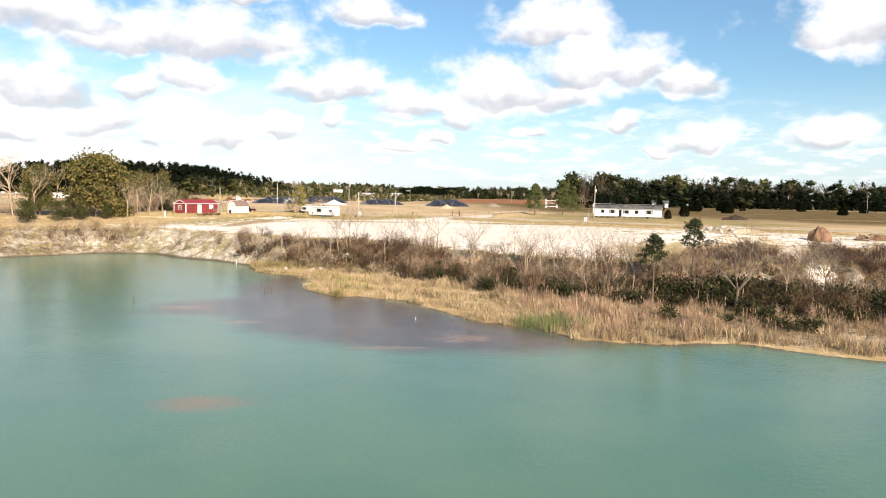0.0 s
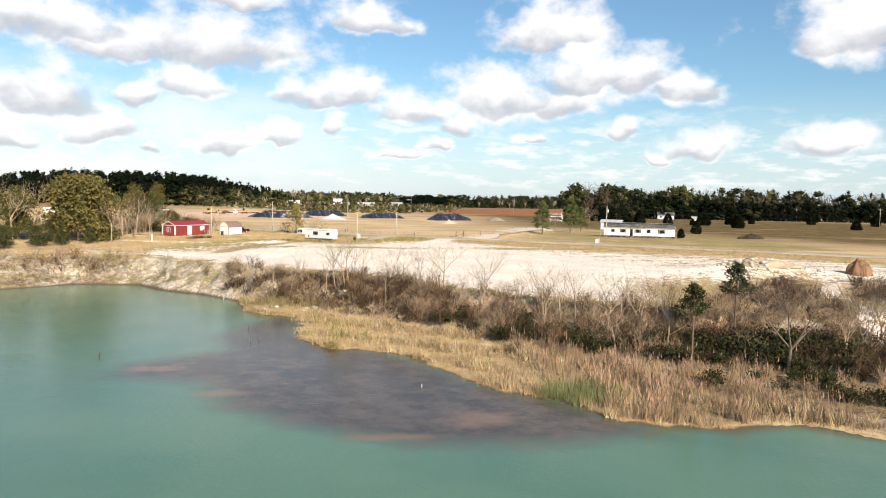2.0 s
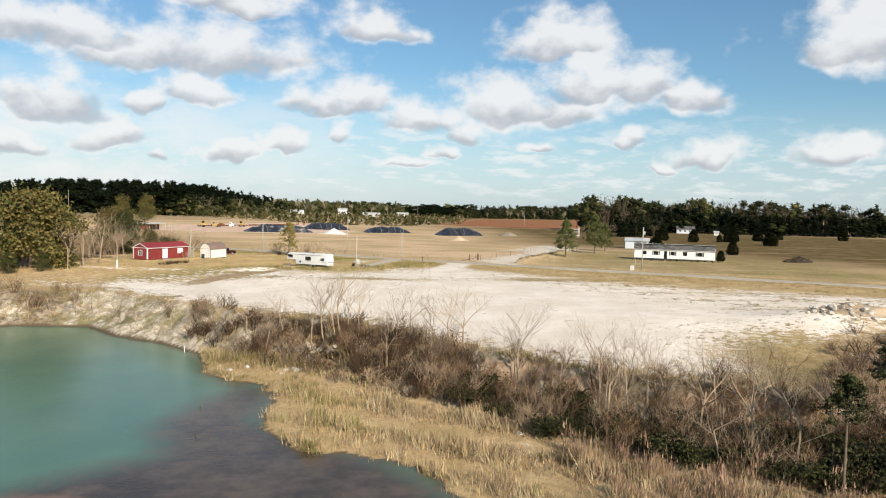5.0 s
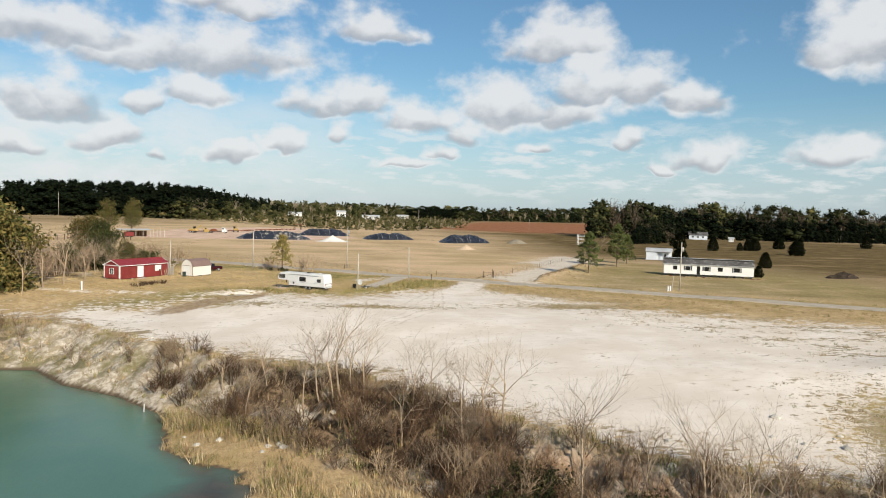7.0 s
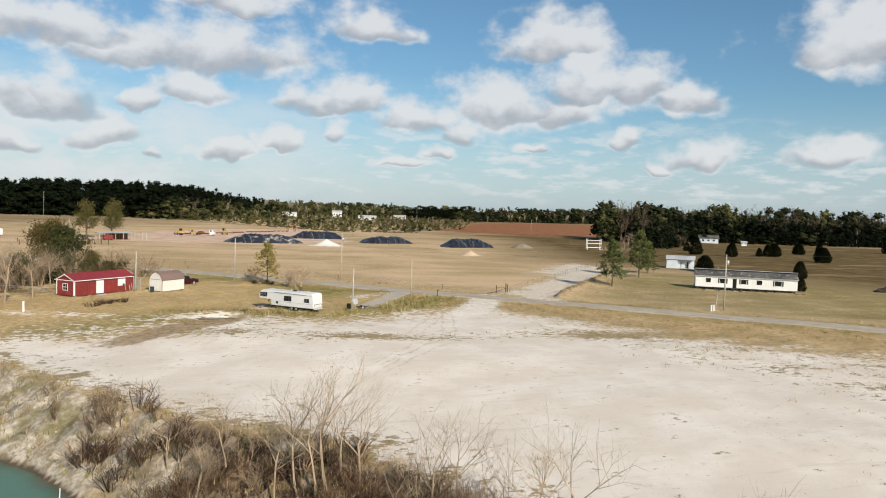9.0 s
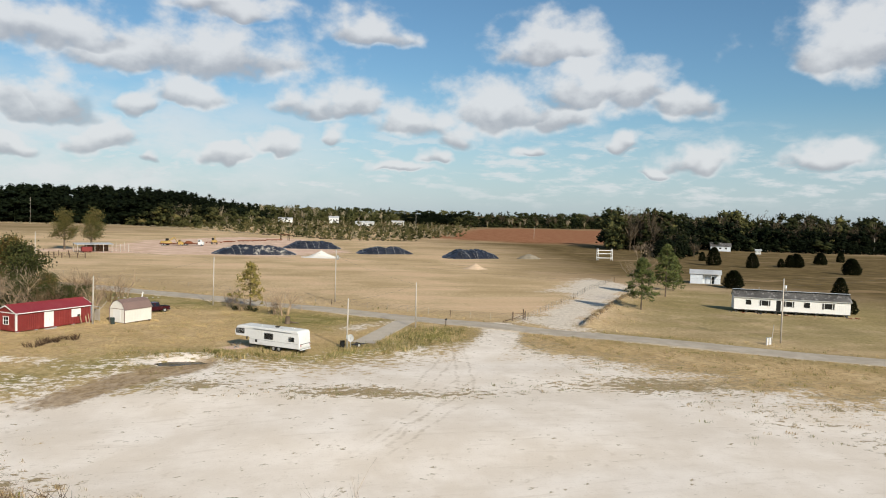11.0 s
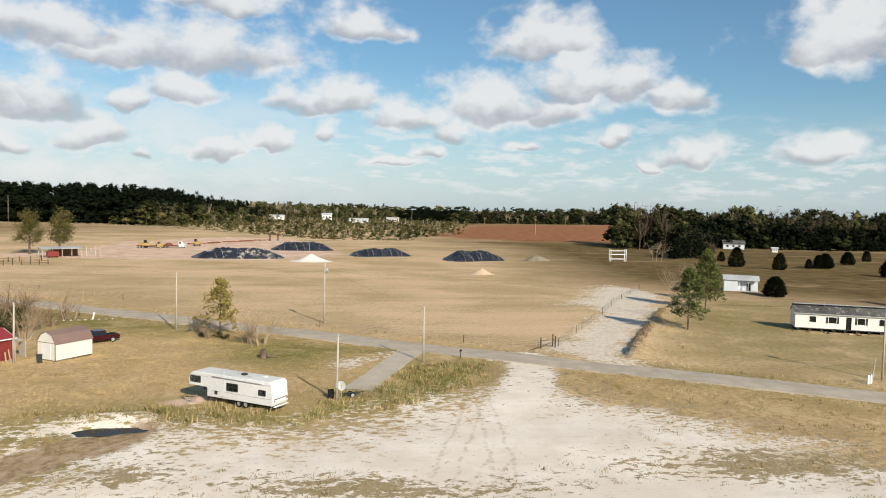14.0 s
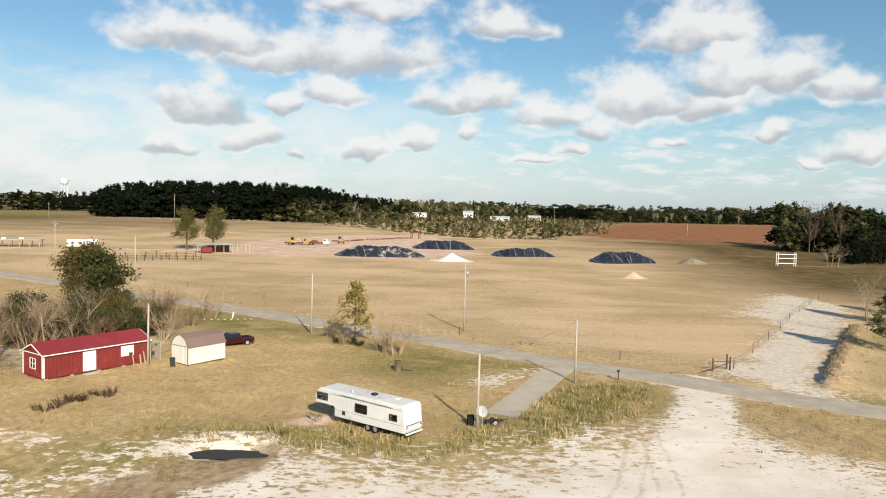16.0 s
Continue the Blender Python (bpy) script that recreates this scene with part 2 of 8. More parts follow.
def height(px, py):
    """The ground's height."""
    px, py = np.asarray(px, float), np.asarray(py, float)
    s, f, r = shore_away(px, py), away(px, py, FOOT), away(px, py, RIM)
    east = smooth((px - 6) / 8)
    r = r + (wobble(px, py, 9, 3) * 0.9 + wobble(px, py, 3.4, 13) * 0.75 * east) * np.exp(-np.abs(r) / 12)
    plateau = -2.0 * (1 - smooth((r - 2) / 34)) + wobble(px, py, 26, 5) * 0.10
    k = np.clip(f / np.maximum(f - r, 1e-3), 0, 1)
    kk = smooth(k * 0.9 + 0.05) * 0.75 + k * 0.25
    # east of the point the top of the bank is a clay cliff
    cliff = 0.34 * k + 0.66 * smooth((k - 0.66) / 0.22)
    kk = kk + (cliff - kk) * east
    gully = (wobble(px, py, 5, 8) * 0.5 + wobble(px, py, 2.4, 18) * 0.40 + wobble(px, py, 1.6, 19) * 0.16) * np.sin(np.clip(k, 0, 1) * 3.14) ** 0.7
    slope = -6.2 + 4.2 * kk + gully
    q = np.clip(s / np.maximum(s - f, 1e-3), 0, 1)
    shelf = WATER + 0.05 + 0.6 * q + wobble(px, py, 4, 2) * 0.08 * q
    bed = WATER - np.minimum(4.0, -s * 0.16)
    z = np.where(r > 0, plateau, np.where(f > 0, slope, np.where(s > 0, shelf, bed)))
    # a low bank of spoil on the east side, and the ditch with standing water by the sand
    z = z + 1.6 * np.exp(-(((px - 66) / 12) ** 2 + ((py + 76) / 6) ** 2)) * (r > 0)
    z = z - (0.75 + wobble(px, py, 3.5, 21) * 0.16) * np.exp(-(((px + 20.3) / 3.6) ** 2 + ((py + 8 + wobble(px, py, 5, 22) * 0.5) / 1.7) ** 2)) + 0.35 * np.exp(-(((px + 21.5) / 4.5) ** 2 + ((py + 4.4) / 1.2) ** 2))
    # the wooded hill to the north-west
    z = z + 8 * np.exp(-(((px + 240) / 130) ** 2 + ((py - 760) / 70) ** 2))
    # the grassy ridge along the gravel drive
    along, cross = (px - 56.2) * 0.512 + (py - 44.5) * 0.859, (px - 56.2) * 0.859 - (py - 44.5) * 0.512
    cross = cross + wobble(px, py, 5, 33) * 0.35
    z = z + 1.35 * smooth((cross + 0.4) / 0.75) * np.exp(-np.maximum(cross, 0) / 5.0) * smooth((29 - np.abs(along)) / 5)
    return z


ROAD = [(-900, 560), (-300, 232), (-150, 136), (-73.5, 88), (-39, 66), (-6, 42.8), (18.6, 25.6), (43.5, 9.4), (69, -7.6), (120, -40), (300, -150), (900, -520)]
EAST_TRACK = [(82, -74), (75, -84), (67, -95.5), (64, -105), (60, -115)]
SAND = [(-78, -24), (-62, -12), (-52, -8), (-44, -9), (-36, -9), (-29, -6.5), (-22.5, -13), (-19, -11.5), (-13, -9), (-6.7, -11), (-1, -10), (4, -7), (8.5, -3), (14, 0.5), (20, 7), (24, 20), (30, 17), (28.5, 8),
        (33, 2.6), (40, -5), (52, -16), (70, -32), (95, -52), (110, -75), (85, -88), (60, -84), (50, -78), (42, -88), (30, -101), (20, -95), (9, -82), (-4, -65), (-14, -59), (-32, -44), (-45, -33)]
DRIVE = [(31, 26), (36, 33), (52, 59), (60, 75), (52, 78), (60, 88), (76, 119), (84, 116), (83, 96), (70, 69), (53, 40.5), (42.5, 21), (39, 12)]
SLAB2 = [(-3, 17.5), (0, 22), (10, 28.5), (12, 27), (7, 20), (2, 13)]
REDF = [(62, 455), (120, 600), (160, 740), (205, 860), (420, 960), (500, 880), (330, 560), (215, 392), (130, 385)]
GREENS = [[(-46, -14), (-32, -5), (-22, -3), (-23, -9), (-30, -13), (-42, -20)], [(-24, -14), (-17, -12.5), (-14, -17), (-18, -22), (-25, -20)], [(-75, 84), (-40, 62), (-20, 48), (-24, 42), (-40, 46), (-60, 62)], [(-16, 38), (-4, 36), (9, 27), (0, 22), (-4, 16), (-14, 22)], [(-30, -3), (-16, -1), (-4, -4), (4, 6), (12, 18), (20, 18), (19, 8), (8, -2), (-4, -9), (-14, -8), (-19, -9)],
          [(40, -86), (47, -80), (51, -84), (44, -96), (39, -107), (36, -100)], [(45, 14), (70, -3), (120, -35), (122, -42), (70, -12), (44, 6)]]


def spaced(lo, hi, step, limit, grow=1.09):
    """Coordinates that are dense between lo and hi and ever wider out to the limit."""
    mid = list(np.arange(lo, hi + step, step))
    up, down, s = [mid[-1]], [mid[0]], step
    while up[-1] < limit or down[-1] > -limit:
        s *= grow
        up.append(up[-1] + s), down.append(down[-1] - s)
    return np.array(down[:0:-1] + mid + up[1:])


def grid_object(name, xs, ys, zfun, keep=None):
    gx, gy = np.meshgrid(xs, ys)
    px, py = gx.ravel(), gy.ravel()
    pz = zfun(px, py)
    nx, ny = len(xs), len(ys)
    i = np.arange(nx * ny).reshape(ny, nx)
    quads = np.stack([i[:-1, :-1], i[:-1, 1:], i[1:, 1:], i[1:, :-1]], -1).reshape(-1, 4)
    if keep is not None:
        k = keep(px, py)
        quads = quads[k[quads].any(1)]
    me = bpy.data.meshes.new(name)
    me.from_pydata(np.stack([px, py, pz], 1).tolist(), [], quads.tolist())
    me.polygons.foreach_set("use_smooth", [True] * len(me.polygons))
    return new(name, me), px, py, pz


def paint(me, name, rgb):
    at = me.attributes.new(name, "FLOAT_COLOR", "POINT")
    data = np.ones((len(me.vertices), 4), np.float32)
    data[:, :3] = rgb
    at.data.foreach_set("color", data.ravel())


def ground_material():
    m, N, b = principled("ground")
    geo = N.n("ShaderNodeNewGeometry").outputs["Position"]
    za = N.n("ShaderNodeSeparateColor", {0: N.n("ShaderNodeAttribute", attribute_name="zone_a").outputs["Color"]})
    zb = N.n("ShaderNodeSeparateColor", {0: N.n("ShaderNodeAttribute", attribute_name="zone_b").outputs["Color"]})
    zc = N.n("ShaderNodeSeparateColor", {0: N.n("ShaderNodeAttribute", attribute_name="zone_c").outputs["Color"]})
    sand, green, red = za.outputs[0], za.outputs[1], za.outputs[2]
    bank, gravel, weed = zb.outputs[0], zb.outputs[1], zb.outputs[2]
    n_big = N.noise(geo, 0.03, 4.0)
    n_mid = N.noise(geo, 0.16, 5.0, 0.6)
    n_fine = N.noise(geo, 1.3, 6.0, 0.68)
    n_grit = N.noise(geo, 7.0, 4.0, 0.7)
    streak = N.noise(N.mapped(geo, (0.05, 0.5, 0.3), rot=(0, 0, radians(28))), 1.0, 5.0, 0.6)
    lane = N.noise(N.mapped(geo, (0.16, 1.1, 0.5), rot=(0, 0, radians(-52))), 1.0, 5.0, 0.65)
    # mown hay field, tan with paler and greener drifts
    mixed = N.math("ADD", N.math("MULTIPLY", n_fine, 0.6), N.math("MULTIPLY", n_grit, 0.4))
    hay = N.mix(N.ramp(mixed, 0.36, 0.64), (0.42, 0.315, 0.19), (0.70, 0.55, 0.365))
    hay = N.mix(N.math("MULTIPLY", N.ramp(n_mid, 0.42, 0.7), 0.5), hay, (0.60, 0.46, 0.295))
    swath = N.noise(N.mapped(geo, (0.035, 0.17, 0.3), rot=(0, 0, radians(-8))), 1.0, 6.0, 0.72)
    swath2 = N.noise(N.mapped(geo, (0.012, 0.06, 0.3), (7, 3, 0), rot=(0, 0, radians(14))), 1.0, 6.0, 0.7)
    hay = N.mix(N.math("MULTIPLY", N.ramp(swath, 0.50, 0.66), 0.28), hay, (0.36, 0.26, 0.15))
    hay = N.mix(N.math("MULTIPLY", N.ramp(swath2, 0.50, 0.64), 0.4), hay, (0.36, 0.275, 0.15))
    hay = N.mix(N.math("MULTIPLY", N.ramp(swath2, 0.50, 0.36), 0.5), hay, (0.70, 0.54, 0.38))
    hay = N.mix(N.math("MULTIPLY", N.ramp(n_big, 0.47, 0.60), 0.45), hay, (0.37, 0.285, 0.15))
    hay = N.mix(N.math("MULTIPLY", N.ramp(n_big, 0.50, 0.38), 0.45), hay, (0.70, 0.515, 0.35))
    # rough grass with dry and green blades
    rough = N.mix(N.ramp(mixed, 0.38, 0.62), (0.36, 0.265, 0.145), (0.62, 0.475, 0.28))
    rough = N.mix(N.math("MULTIPLY", N.ramp(N.math("ADD", N.math("MULTIPLY", n_mid, 0.6), N.math("MULTIPLY", n_fine, 0.4)), 0.49, 0.61), 0.5), rough, (0.30, 0.235, 0.098))
    rough = N.mix(N.math("MULTIPLY", N.ramp(n_mid, 0.45, 0.34), 0.6), rough, (0.60, 0.475, 0.29))
    gr = N.mix(N.ramp(n_fine, 0.3, 0.7), (0.15, 0.15, 0.05), (0.29, 0.255, 0.105))
    c = N.mix(weed, hay, rough)
    c = N.mix(N.math("MULTIPLY", green, N.ramp(n_mid, 0.30, 0.55, 0.45, 1.0)), c, gr)
    rd = N.mix(N.ramp(n_mid, 0.3, 0.7), (0.26, 0.115, 0.068), (0.35, 0.19, 0.11))
    c = N.mix(red, c, rd)
    # pasture colour lowered to stand for cloud shade, its tan bands for sun
    pasture = N.mix(N.ramp(n_mid, 0.35, 0.7), (0.090, 0.069, 0.033), (0.165, 0.125, 0.060))
    pasture = N.mix(N.math("MULTIPLY", N.ramp(swath2, 0.43, 0.36), 0.5), pasture, (0.42, 0.30, 0.18))
    c = N.mix(N.math("MULTIPLY", zc.outputs[1], 0.92), c, pasture)
    c = N.mix(1.0, c, (1.06, 0.995, 0.90), "MULTIPLY")
    # bank: pale marl, orange clay where steep, litter darkened for shade under brush
    zd = N.n("ShaderNodeSeparateColor", {0: N.n("ShaderNodeAttribute", attribute_name="zone_d").outputs["Color"]})
    tuft, track, wet = zd.outputs[0], zd.outputs[1], zd.outputs[2]
    n_rub = N.noise(geo, 0.7, 6.0, 0.72)
    steep = N.n("ShaderNodeSeparateXYZ", {0: N.n("ShaderNodeNewGeometry").outputs["Normal"]}).outputs[2]
    clay = N.mix(N.ramp(n_fine, 0.35, 0.65), (0.40, 0.33, 0.235), (0.70, 0.615, 0.495))
    clay = N.mix(N.math("MULTIPLY", N.ramp(n_rub, 0.47, 0.60), 0.8), clay, (0.27, 0.215, 0.13))
    clay = N.mix(N.math("MULTIPLY", N.ramp(n_mid, 0.50, 0.62), 0.75), clay, (0.20, 0.18, 0.075))
    # dead litter, its dark end deepened to paint the shade between stems
    litter_shade = N.mix(N.ramp(n_fine, 0.38, 0.62), (0.065, 0.045, 0.027), (0.25, 0.17, 0.10))
    clay = N.mix(N.math("MULTIPLY", N.ramp(n_mid, 0.34, 0.52), zc.outputs[0]), clay, litter_shade)
    orange = N.mix(N.ramp(n_rub, 0.35, 0.65), (0.34, 0.215, 0.125), (0.62, 0.46, 0.32))
    clay = N.mix(N.math("MULTIPLY", N.ramp(steep, 0.80, 0.62), zc.outputs[0]), clay, orange)
    c = N.mix(bank, c, clay)
    # white sand pad; tufts, crumbs and stains keep it broken
    pale = N.mix(N.ramp(n_mid, 0.35, 0.7), (0.775, 0.668, 0.545), (0.90, 0.80, 0.685))
    pale = N.mix(N.math("MULTIPLY", N.ramp(n_grit, 0.55, 0.72), 0.35), pale, (0.48, 0.395, 0.295))
    pale = N.mix(N.math("MULTIPLY", N.ramp(n_rub, 0.57, 0.70), 0.35), pale, (0.54, 0.435, 0.32))
    pale = N.mix(N.math("MULTIPLY", N.ramp(streak, 0.55, 0.75), 0.12), pale, (0.54, 0.44, 0.325))
    pale = N.mix(N.math("MULTIPLY", N.ramp(lane, 0.56, 0.70), 0.25), pale, (0.54, 0.435, 0.315))
    speck = N.noise(N.mapped(geo, (1, 1.5, 1)), 0.8, 6.0, 0.72)
    gate = N.math("ADD", speck, N.math("MULTIPLY", N.math("ADD", tuft, N.math("MULTIPLY", N.math("SUBTRACT", n_mid, 0.5), 0.9)), 0.25))
    weeds = N.mix(N.ramp(n_grit, 0.4, 0.6), (0.21, 0.155, 0.070), (0.42, 0.31, 0.16))
    pale = N.mix(N.math("MULTIPLY", N.ramp(gate, 0.625, 0.68), 0.9), pale, weeds)
    edge = N.math("ADD", sand, N.math("ADD", N.math("MULTIPLY", N.math("SUBTRACT", speck, 0.5), 2.6), N.math("ADD", N.math("MULTIPLY", N.math("SUBTRACT", n_mid, 0.5), 0.9), N.math("MULTIPLY", N.math("SUBTRACT", lane, 0.5), 0.4))))
    c = N.mix(N.ramp(edge, 0.40, 0.66), c, pale)
    brown = N.mix(N.ramp(n_fine, 0.35, 0.65), (0.27, 0.185, 0.105), (0.46, 0.335, 0.205))
    c = N.mix(N.math("MULTIPLY", N.ramp(N.math("ADD", track, N.math("MULTIPLY", N.math("SUBTRACT", n_rub, 0.5), 1.4)), 0.3, 0.75), 0.9), c, brown)
    # pairs of wheel marks: a point, heading, length
    for wx, wy, turn, long_ in ((12.5, -9, 17, 44), (14.5, -12, 8, 40), (8, -30, 28, 34), (6.5, -36, 35, 22), (66, 34, -28, 44), (72, 42, -36, 40), (104, 92, -24, 34), (56, 66, -30, 70), (60, 66, -30, 70)):
        ca, sa = math.cos(radians(turn)), math.sin(radians(turn))
        q = N.n("ShaderNodeSeparateXYZ", {0: geo})
        dx, dy = N.math("SUBTRACT", q.outputs[0], wx), N.math("SUBTRACT", q.outputs[1], wy)
        u = N.math("SUBTRACT", N.math("MULTIPLY", dx, ca), N.math("MULTIPLY", dy, sa))
        v = N.math("ADD", N.math("MULTIPLY", dx, sa), N.math("MULTIPLY", dy, ca))
        u = N.math("ADD", u, N.math("ADD", N.math("MULTIPLY", N.math("MULTIPLY", v, v), 0.002 if turn > 0 else -0.004), N.math("MULTIPLY", N.math("SUBTRACT", n_mid, 0.5), 2.0)))
        mark = N.ramp(N.math("ABSOLUTE", N.math("SUBTRACT", N.math("ABSOLUTE", u), 0.9)), 0.30, 0.05)
        mark = N.math("MULTIPLY", mark, N.math("MULTIPLY", N.ramp(N.math("ABSOLUTE", v), long_ * 0.5, long_ * 0.3), N.ramp(speck, 0.42, 0.58, 0.0, 0.38)))
        c = N.mix(mark, c, (0.40, 0.30, 0.19))
    gv = N.mix(N.ramp(n_fine, 0.3, 0.7), (0.62, 0.525, 0.41), (0.82, 0.715, 0.575))
    gedge = N.math("ADD", gravel, N.math("ADD", N.math("MULTIPLY", N.math("SUBTRACT", n_fine, 0.5), 1.2), N.math("MULTIPLY", N.math("SUBTRACT", n_mid, 0.5), 1.0)))
    gv = N.mix(N.math("MULTIPLY", N.ramp(lane, 0.5, 0.7), 0.35), gv, (0.42, 0.33, 0.225))
    c = N.mix(N.ramp(gedge, 0.40, 0.66), c, gv)
    dirt = N.mix(N.ramp(n_mid, 0.35, 0.7), (0.63, 0.43, 0.305), (0.80, 0.59, 0.44))
    c = N.mix(N.ramp(N.math("ADD", zc.outputs[2], N.math("MULTIPLY", N.math("SUBTRACT", n_mid, 0.5), 1.0)), 0.3, 0.7), c, dirt)
    c = N.mix(N.ramp(N.math("ADD", wet, N.math("MULTIPLY", N.math("SUBTRACT", n_fine, 0.5), 0.8)), 0.25, 0.75), c, (0.13, 0.095, 0.062))
    N.put(b.inputs["Base Color"], c)
    b.inputs["Roughness"].default_value = 1.0
    b.inputs["Specular IOR Level"].default_value = 0.0
    h = N.math("ADD", N.math("MULTIPLY", n_fine, 0.6), N.math("MULTIPLY", n_grit, 0.25))
    N.put(b.inputs["Normal"], N.n("ShaderNodeBump", {"Height": h, "Strength": N.ramp(edge, 0.40, 0.66, 0.65, 0.22), "Distance": 0.3}).outputs[0])
    return m


def tuft_density(px, py, rd, r):
    """How thickly weeds stand on the sand: along the road, in drifts to the east, and by the brink."""
    strip = smooth((rd + 26) / 18) * smooth((px - 10) / 8)
    drift = smooth((px + py * 0.3 - 16) / 26) * (0.25 + 0.75 * smooth((wobble(px * 0.6, py * 1.5, 9, 41) + 0.1) / 0.4))
    yard = 0.95 * np.exp(-(((px - 3) / 13) ** 2 + ((py + 25 + 0.12 * px) / 2.8) ** 2)) + 0.8 * np.exp(-(((px + 17.5) / 4.5) ** 2 + ((py + 20) / 2.6) ** 2)) + 0.8 * np.exp(-(((px - 36) / 14) ** 2 + ((py + 23) / 4) ** 2))
    brink = np.exp(-((r - 2.0) / 3.5) ** 2) * (0.35 + 0.5 * smooth(wobble(px, py, 8, 42) / 0.5))
    corner = np.exp(-(((px - 43) / 6) ** 2 + ((py + 92) / 10) ** 2))
    bare = np.clip(1.3 - np.abs(away(px, py, [(8, -22), (17.5, -8), (25.5, 12), (27, 22)])) / 4.2, 0, 1)
    return np.clip(0.9 * strip + 0.55 * drift + yard + brink + 0.8 * corner, 0, 1) * (1 - 0.8 * bare)


def build_ground():
    xs, ys = spaced(-75, 100, 0.7, 4500), spaced(-150, 60, 0.7, 4500)
    ob, px, py, pz = grid_object("ground", xs, ys, height)
    r, f, s = away(px, py, RIM), away(px, py, FOOT), shore_away(px, py)
    rd = away(px, py, ROAD)
    sand = inside(px, py, SAND, 13.0) * np.clip((r + 1.5) / 3, 0, 1) * (1 + 0.35 * smooth((-py - 22) / 20))
    # on the east side the sand is streaked with grass
    sand *= 1 - 0.30 * smooth((px + py * 0.3 - 12) / 26) * smooth((py + 62) / 30)
    sand *= 1 - 0.30 * smooth((px - 40) / 18) * smooth((py + 75) / 20)
    sand *= (1 - 0.42 * smooth((-19 - px) / 4) * smooth((py + 25) / 6)) * (1 - 0.45 * smooth((-42 - px) / 8))
    tuft = tuft_density(px, py, rd, r)
    # a bare wheel way from the pad to the road, and one past the ditch
    for way, width, k in (([(8, -22), (17.5, -8), (25.5, 12), (27, 22)], 4.8, 1.0), ([(-80, 2), (-50, -4), (-38, -6)], 2.5, 0.55), (EAST_TRACK, 2.2, 0.95)):
        d = np.abs(away(px, py, way))
        lane = np.clip(1.3 - d / width, 0, 1)
        sand = np.maximum(sand, lane * k)
    # the brown way that runs along the pit edge to the ditch
    way = [(-66, -31), (-48, -26), (-31, -22), (-26, -16), (-20.5, -11.8), (-17, -9)]
    track = np.clip(1.4 - np.abs(away(px, py, way)) / 3.6, 0, 1) * smooth((-14.5 - px) / 4) * smooth((px + 40) / 12)
    green = np.zeros(px.shape)
    for g in GREENS:
        green = np.maximum(green, inside(px, py, g, 6.0))
    green = np.maximum(green, 0.62 * inside(px, py, [(48, 22), (70, 62), (92, 92), (140, 60), (128, -22), (76, -4)], 8))
    far_green = inside(px, py, [(-600, 380), (-330, 440), (-300, 560), (-420, 700), (-700, 600)], 20)
    green = np.maximum(green, far_green)
    red = inside(px, py, REDF, 10.0)
    on_shelf = smooth((px + 25) / 4)
    bank = np.clip(-r / 1.5 + 0.3, 0, 1) * np.maximum(np.clip(f / 1.0, 0, 1), 1 - on_shelf)
    thick = inside(px, py, [(-105, -12), (-62, 4), (-53, 22), (-47, 36), (-50, 50), (-64, 62), (-105, 55)], 6)
    bank = np.maximum(bank, thick * 0.95)
    along, cross = (px - 56.2) * 0.512 + (py - 44.5) * 0.859, (px - 56.2) * 0.859 - (py - 44.5) * 0.512
    bank = np.maximum(bank, np.exp(-((cross + 0.1) / 0.55) ** 2) * (np.abs(along) < 28))
    shelf = np.clip((s - 1) / 2, 0, 1) * np.clip((1.5 - f) / 2, 0, 1) * smooth((px - 8) / 14)
    bank = np.maximum(bank, shelf * 0.8)
    gravel = np.maximum(inside(px, py, DRIVE, 8.0), 0.62 * inside(px, py, SLAB2, 3.0))
    gravel = np.maximum(gravel, np.clip(1.35 - np.abs(np.abs(rd) - 3.3) / 1.0, 0, 1) * 0.42)
    lot = inside(px, py, [(-98, 246), (-72, 204), (-20, 198), (10, 235), (-6, 300), (-18, 370), (-60, 380), (-96, 318)], 12)
    lot = np.maximum(lot, inside(px, py, [(-200, 190), (-130, 196), (-90, 215), (-95, 225), (-140, 210), (-205, 205)], 8) * 0.8)
    lot = np.maximum(lot, inside(px, py, [(-120, 205), (-60, 196), (-70, 226), (-110, 232)], 10) * 0.9)
    lot = np.maximum(lot, inside(px, py, [(-18.5, 0.5), (-14, 3), (-12.5, 1), (-17, -2.5)], 2.0) * 0.8)
    ditch = np.exp(-(((px + 21) / 6.5) ** 2 + ((py + 8) / 4.0) ** 2))
    sand = np.maximum(sand, np.clip(1.5 * ditch, 0, 0.62) * (py > -9.5))
    weed = np.clip(1 - (rd - 2) / 8, 0, 1) * (r > -1)
    weed = np.maximum(weed, np.clip((-f + 2) / 2, 0, 1) * on_shelf)
    wet = np.clip(1 - (s + 0.2) / np.where(px < -22, 0.5, 0.9), 0, 1) * smooth((34 - px) / 8)
    east_slope = inside(px, py, [(40, -126), (42, -104), (54, -92), (62, -84), (76, -82), (84, -94), (110, -118), (104, -142), (62, -142)], 5) * np.clip(np.abs(away(px, py, EAST_TRACK)) / 3 - 0.4, 0, 1) * np.clip(s - 1, 0, 1)
    bank = np.maximum(bank, east_slope)
    sand = sand * (1 - 0.9 * east_slope)
    paint(ob.data, "zone_d", np.stack([tuft, track, wet], 1))
    paint(ob.data, "zone_a", np.stack([sand, green, red], 1))
    paint(ob.data, "zone_b", np.stack([bank, gravel, weed], 1))
    brushy = np.maximum(np.maximum(0.12 + 0.88 * smooth((px + 24) / 14) + 0.6 * smooth((-px - 46) / 8), thick), east_slope)
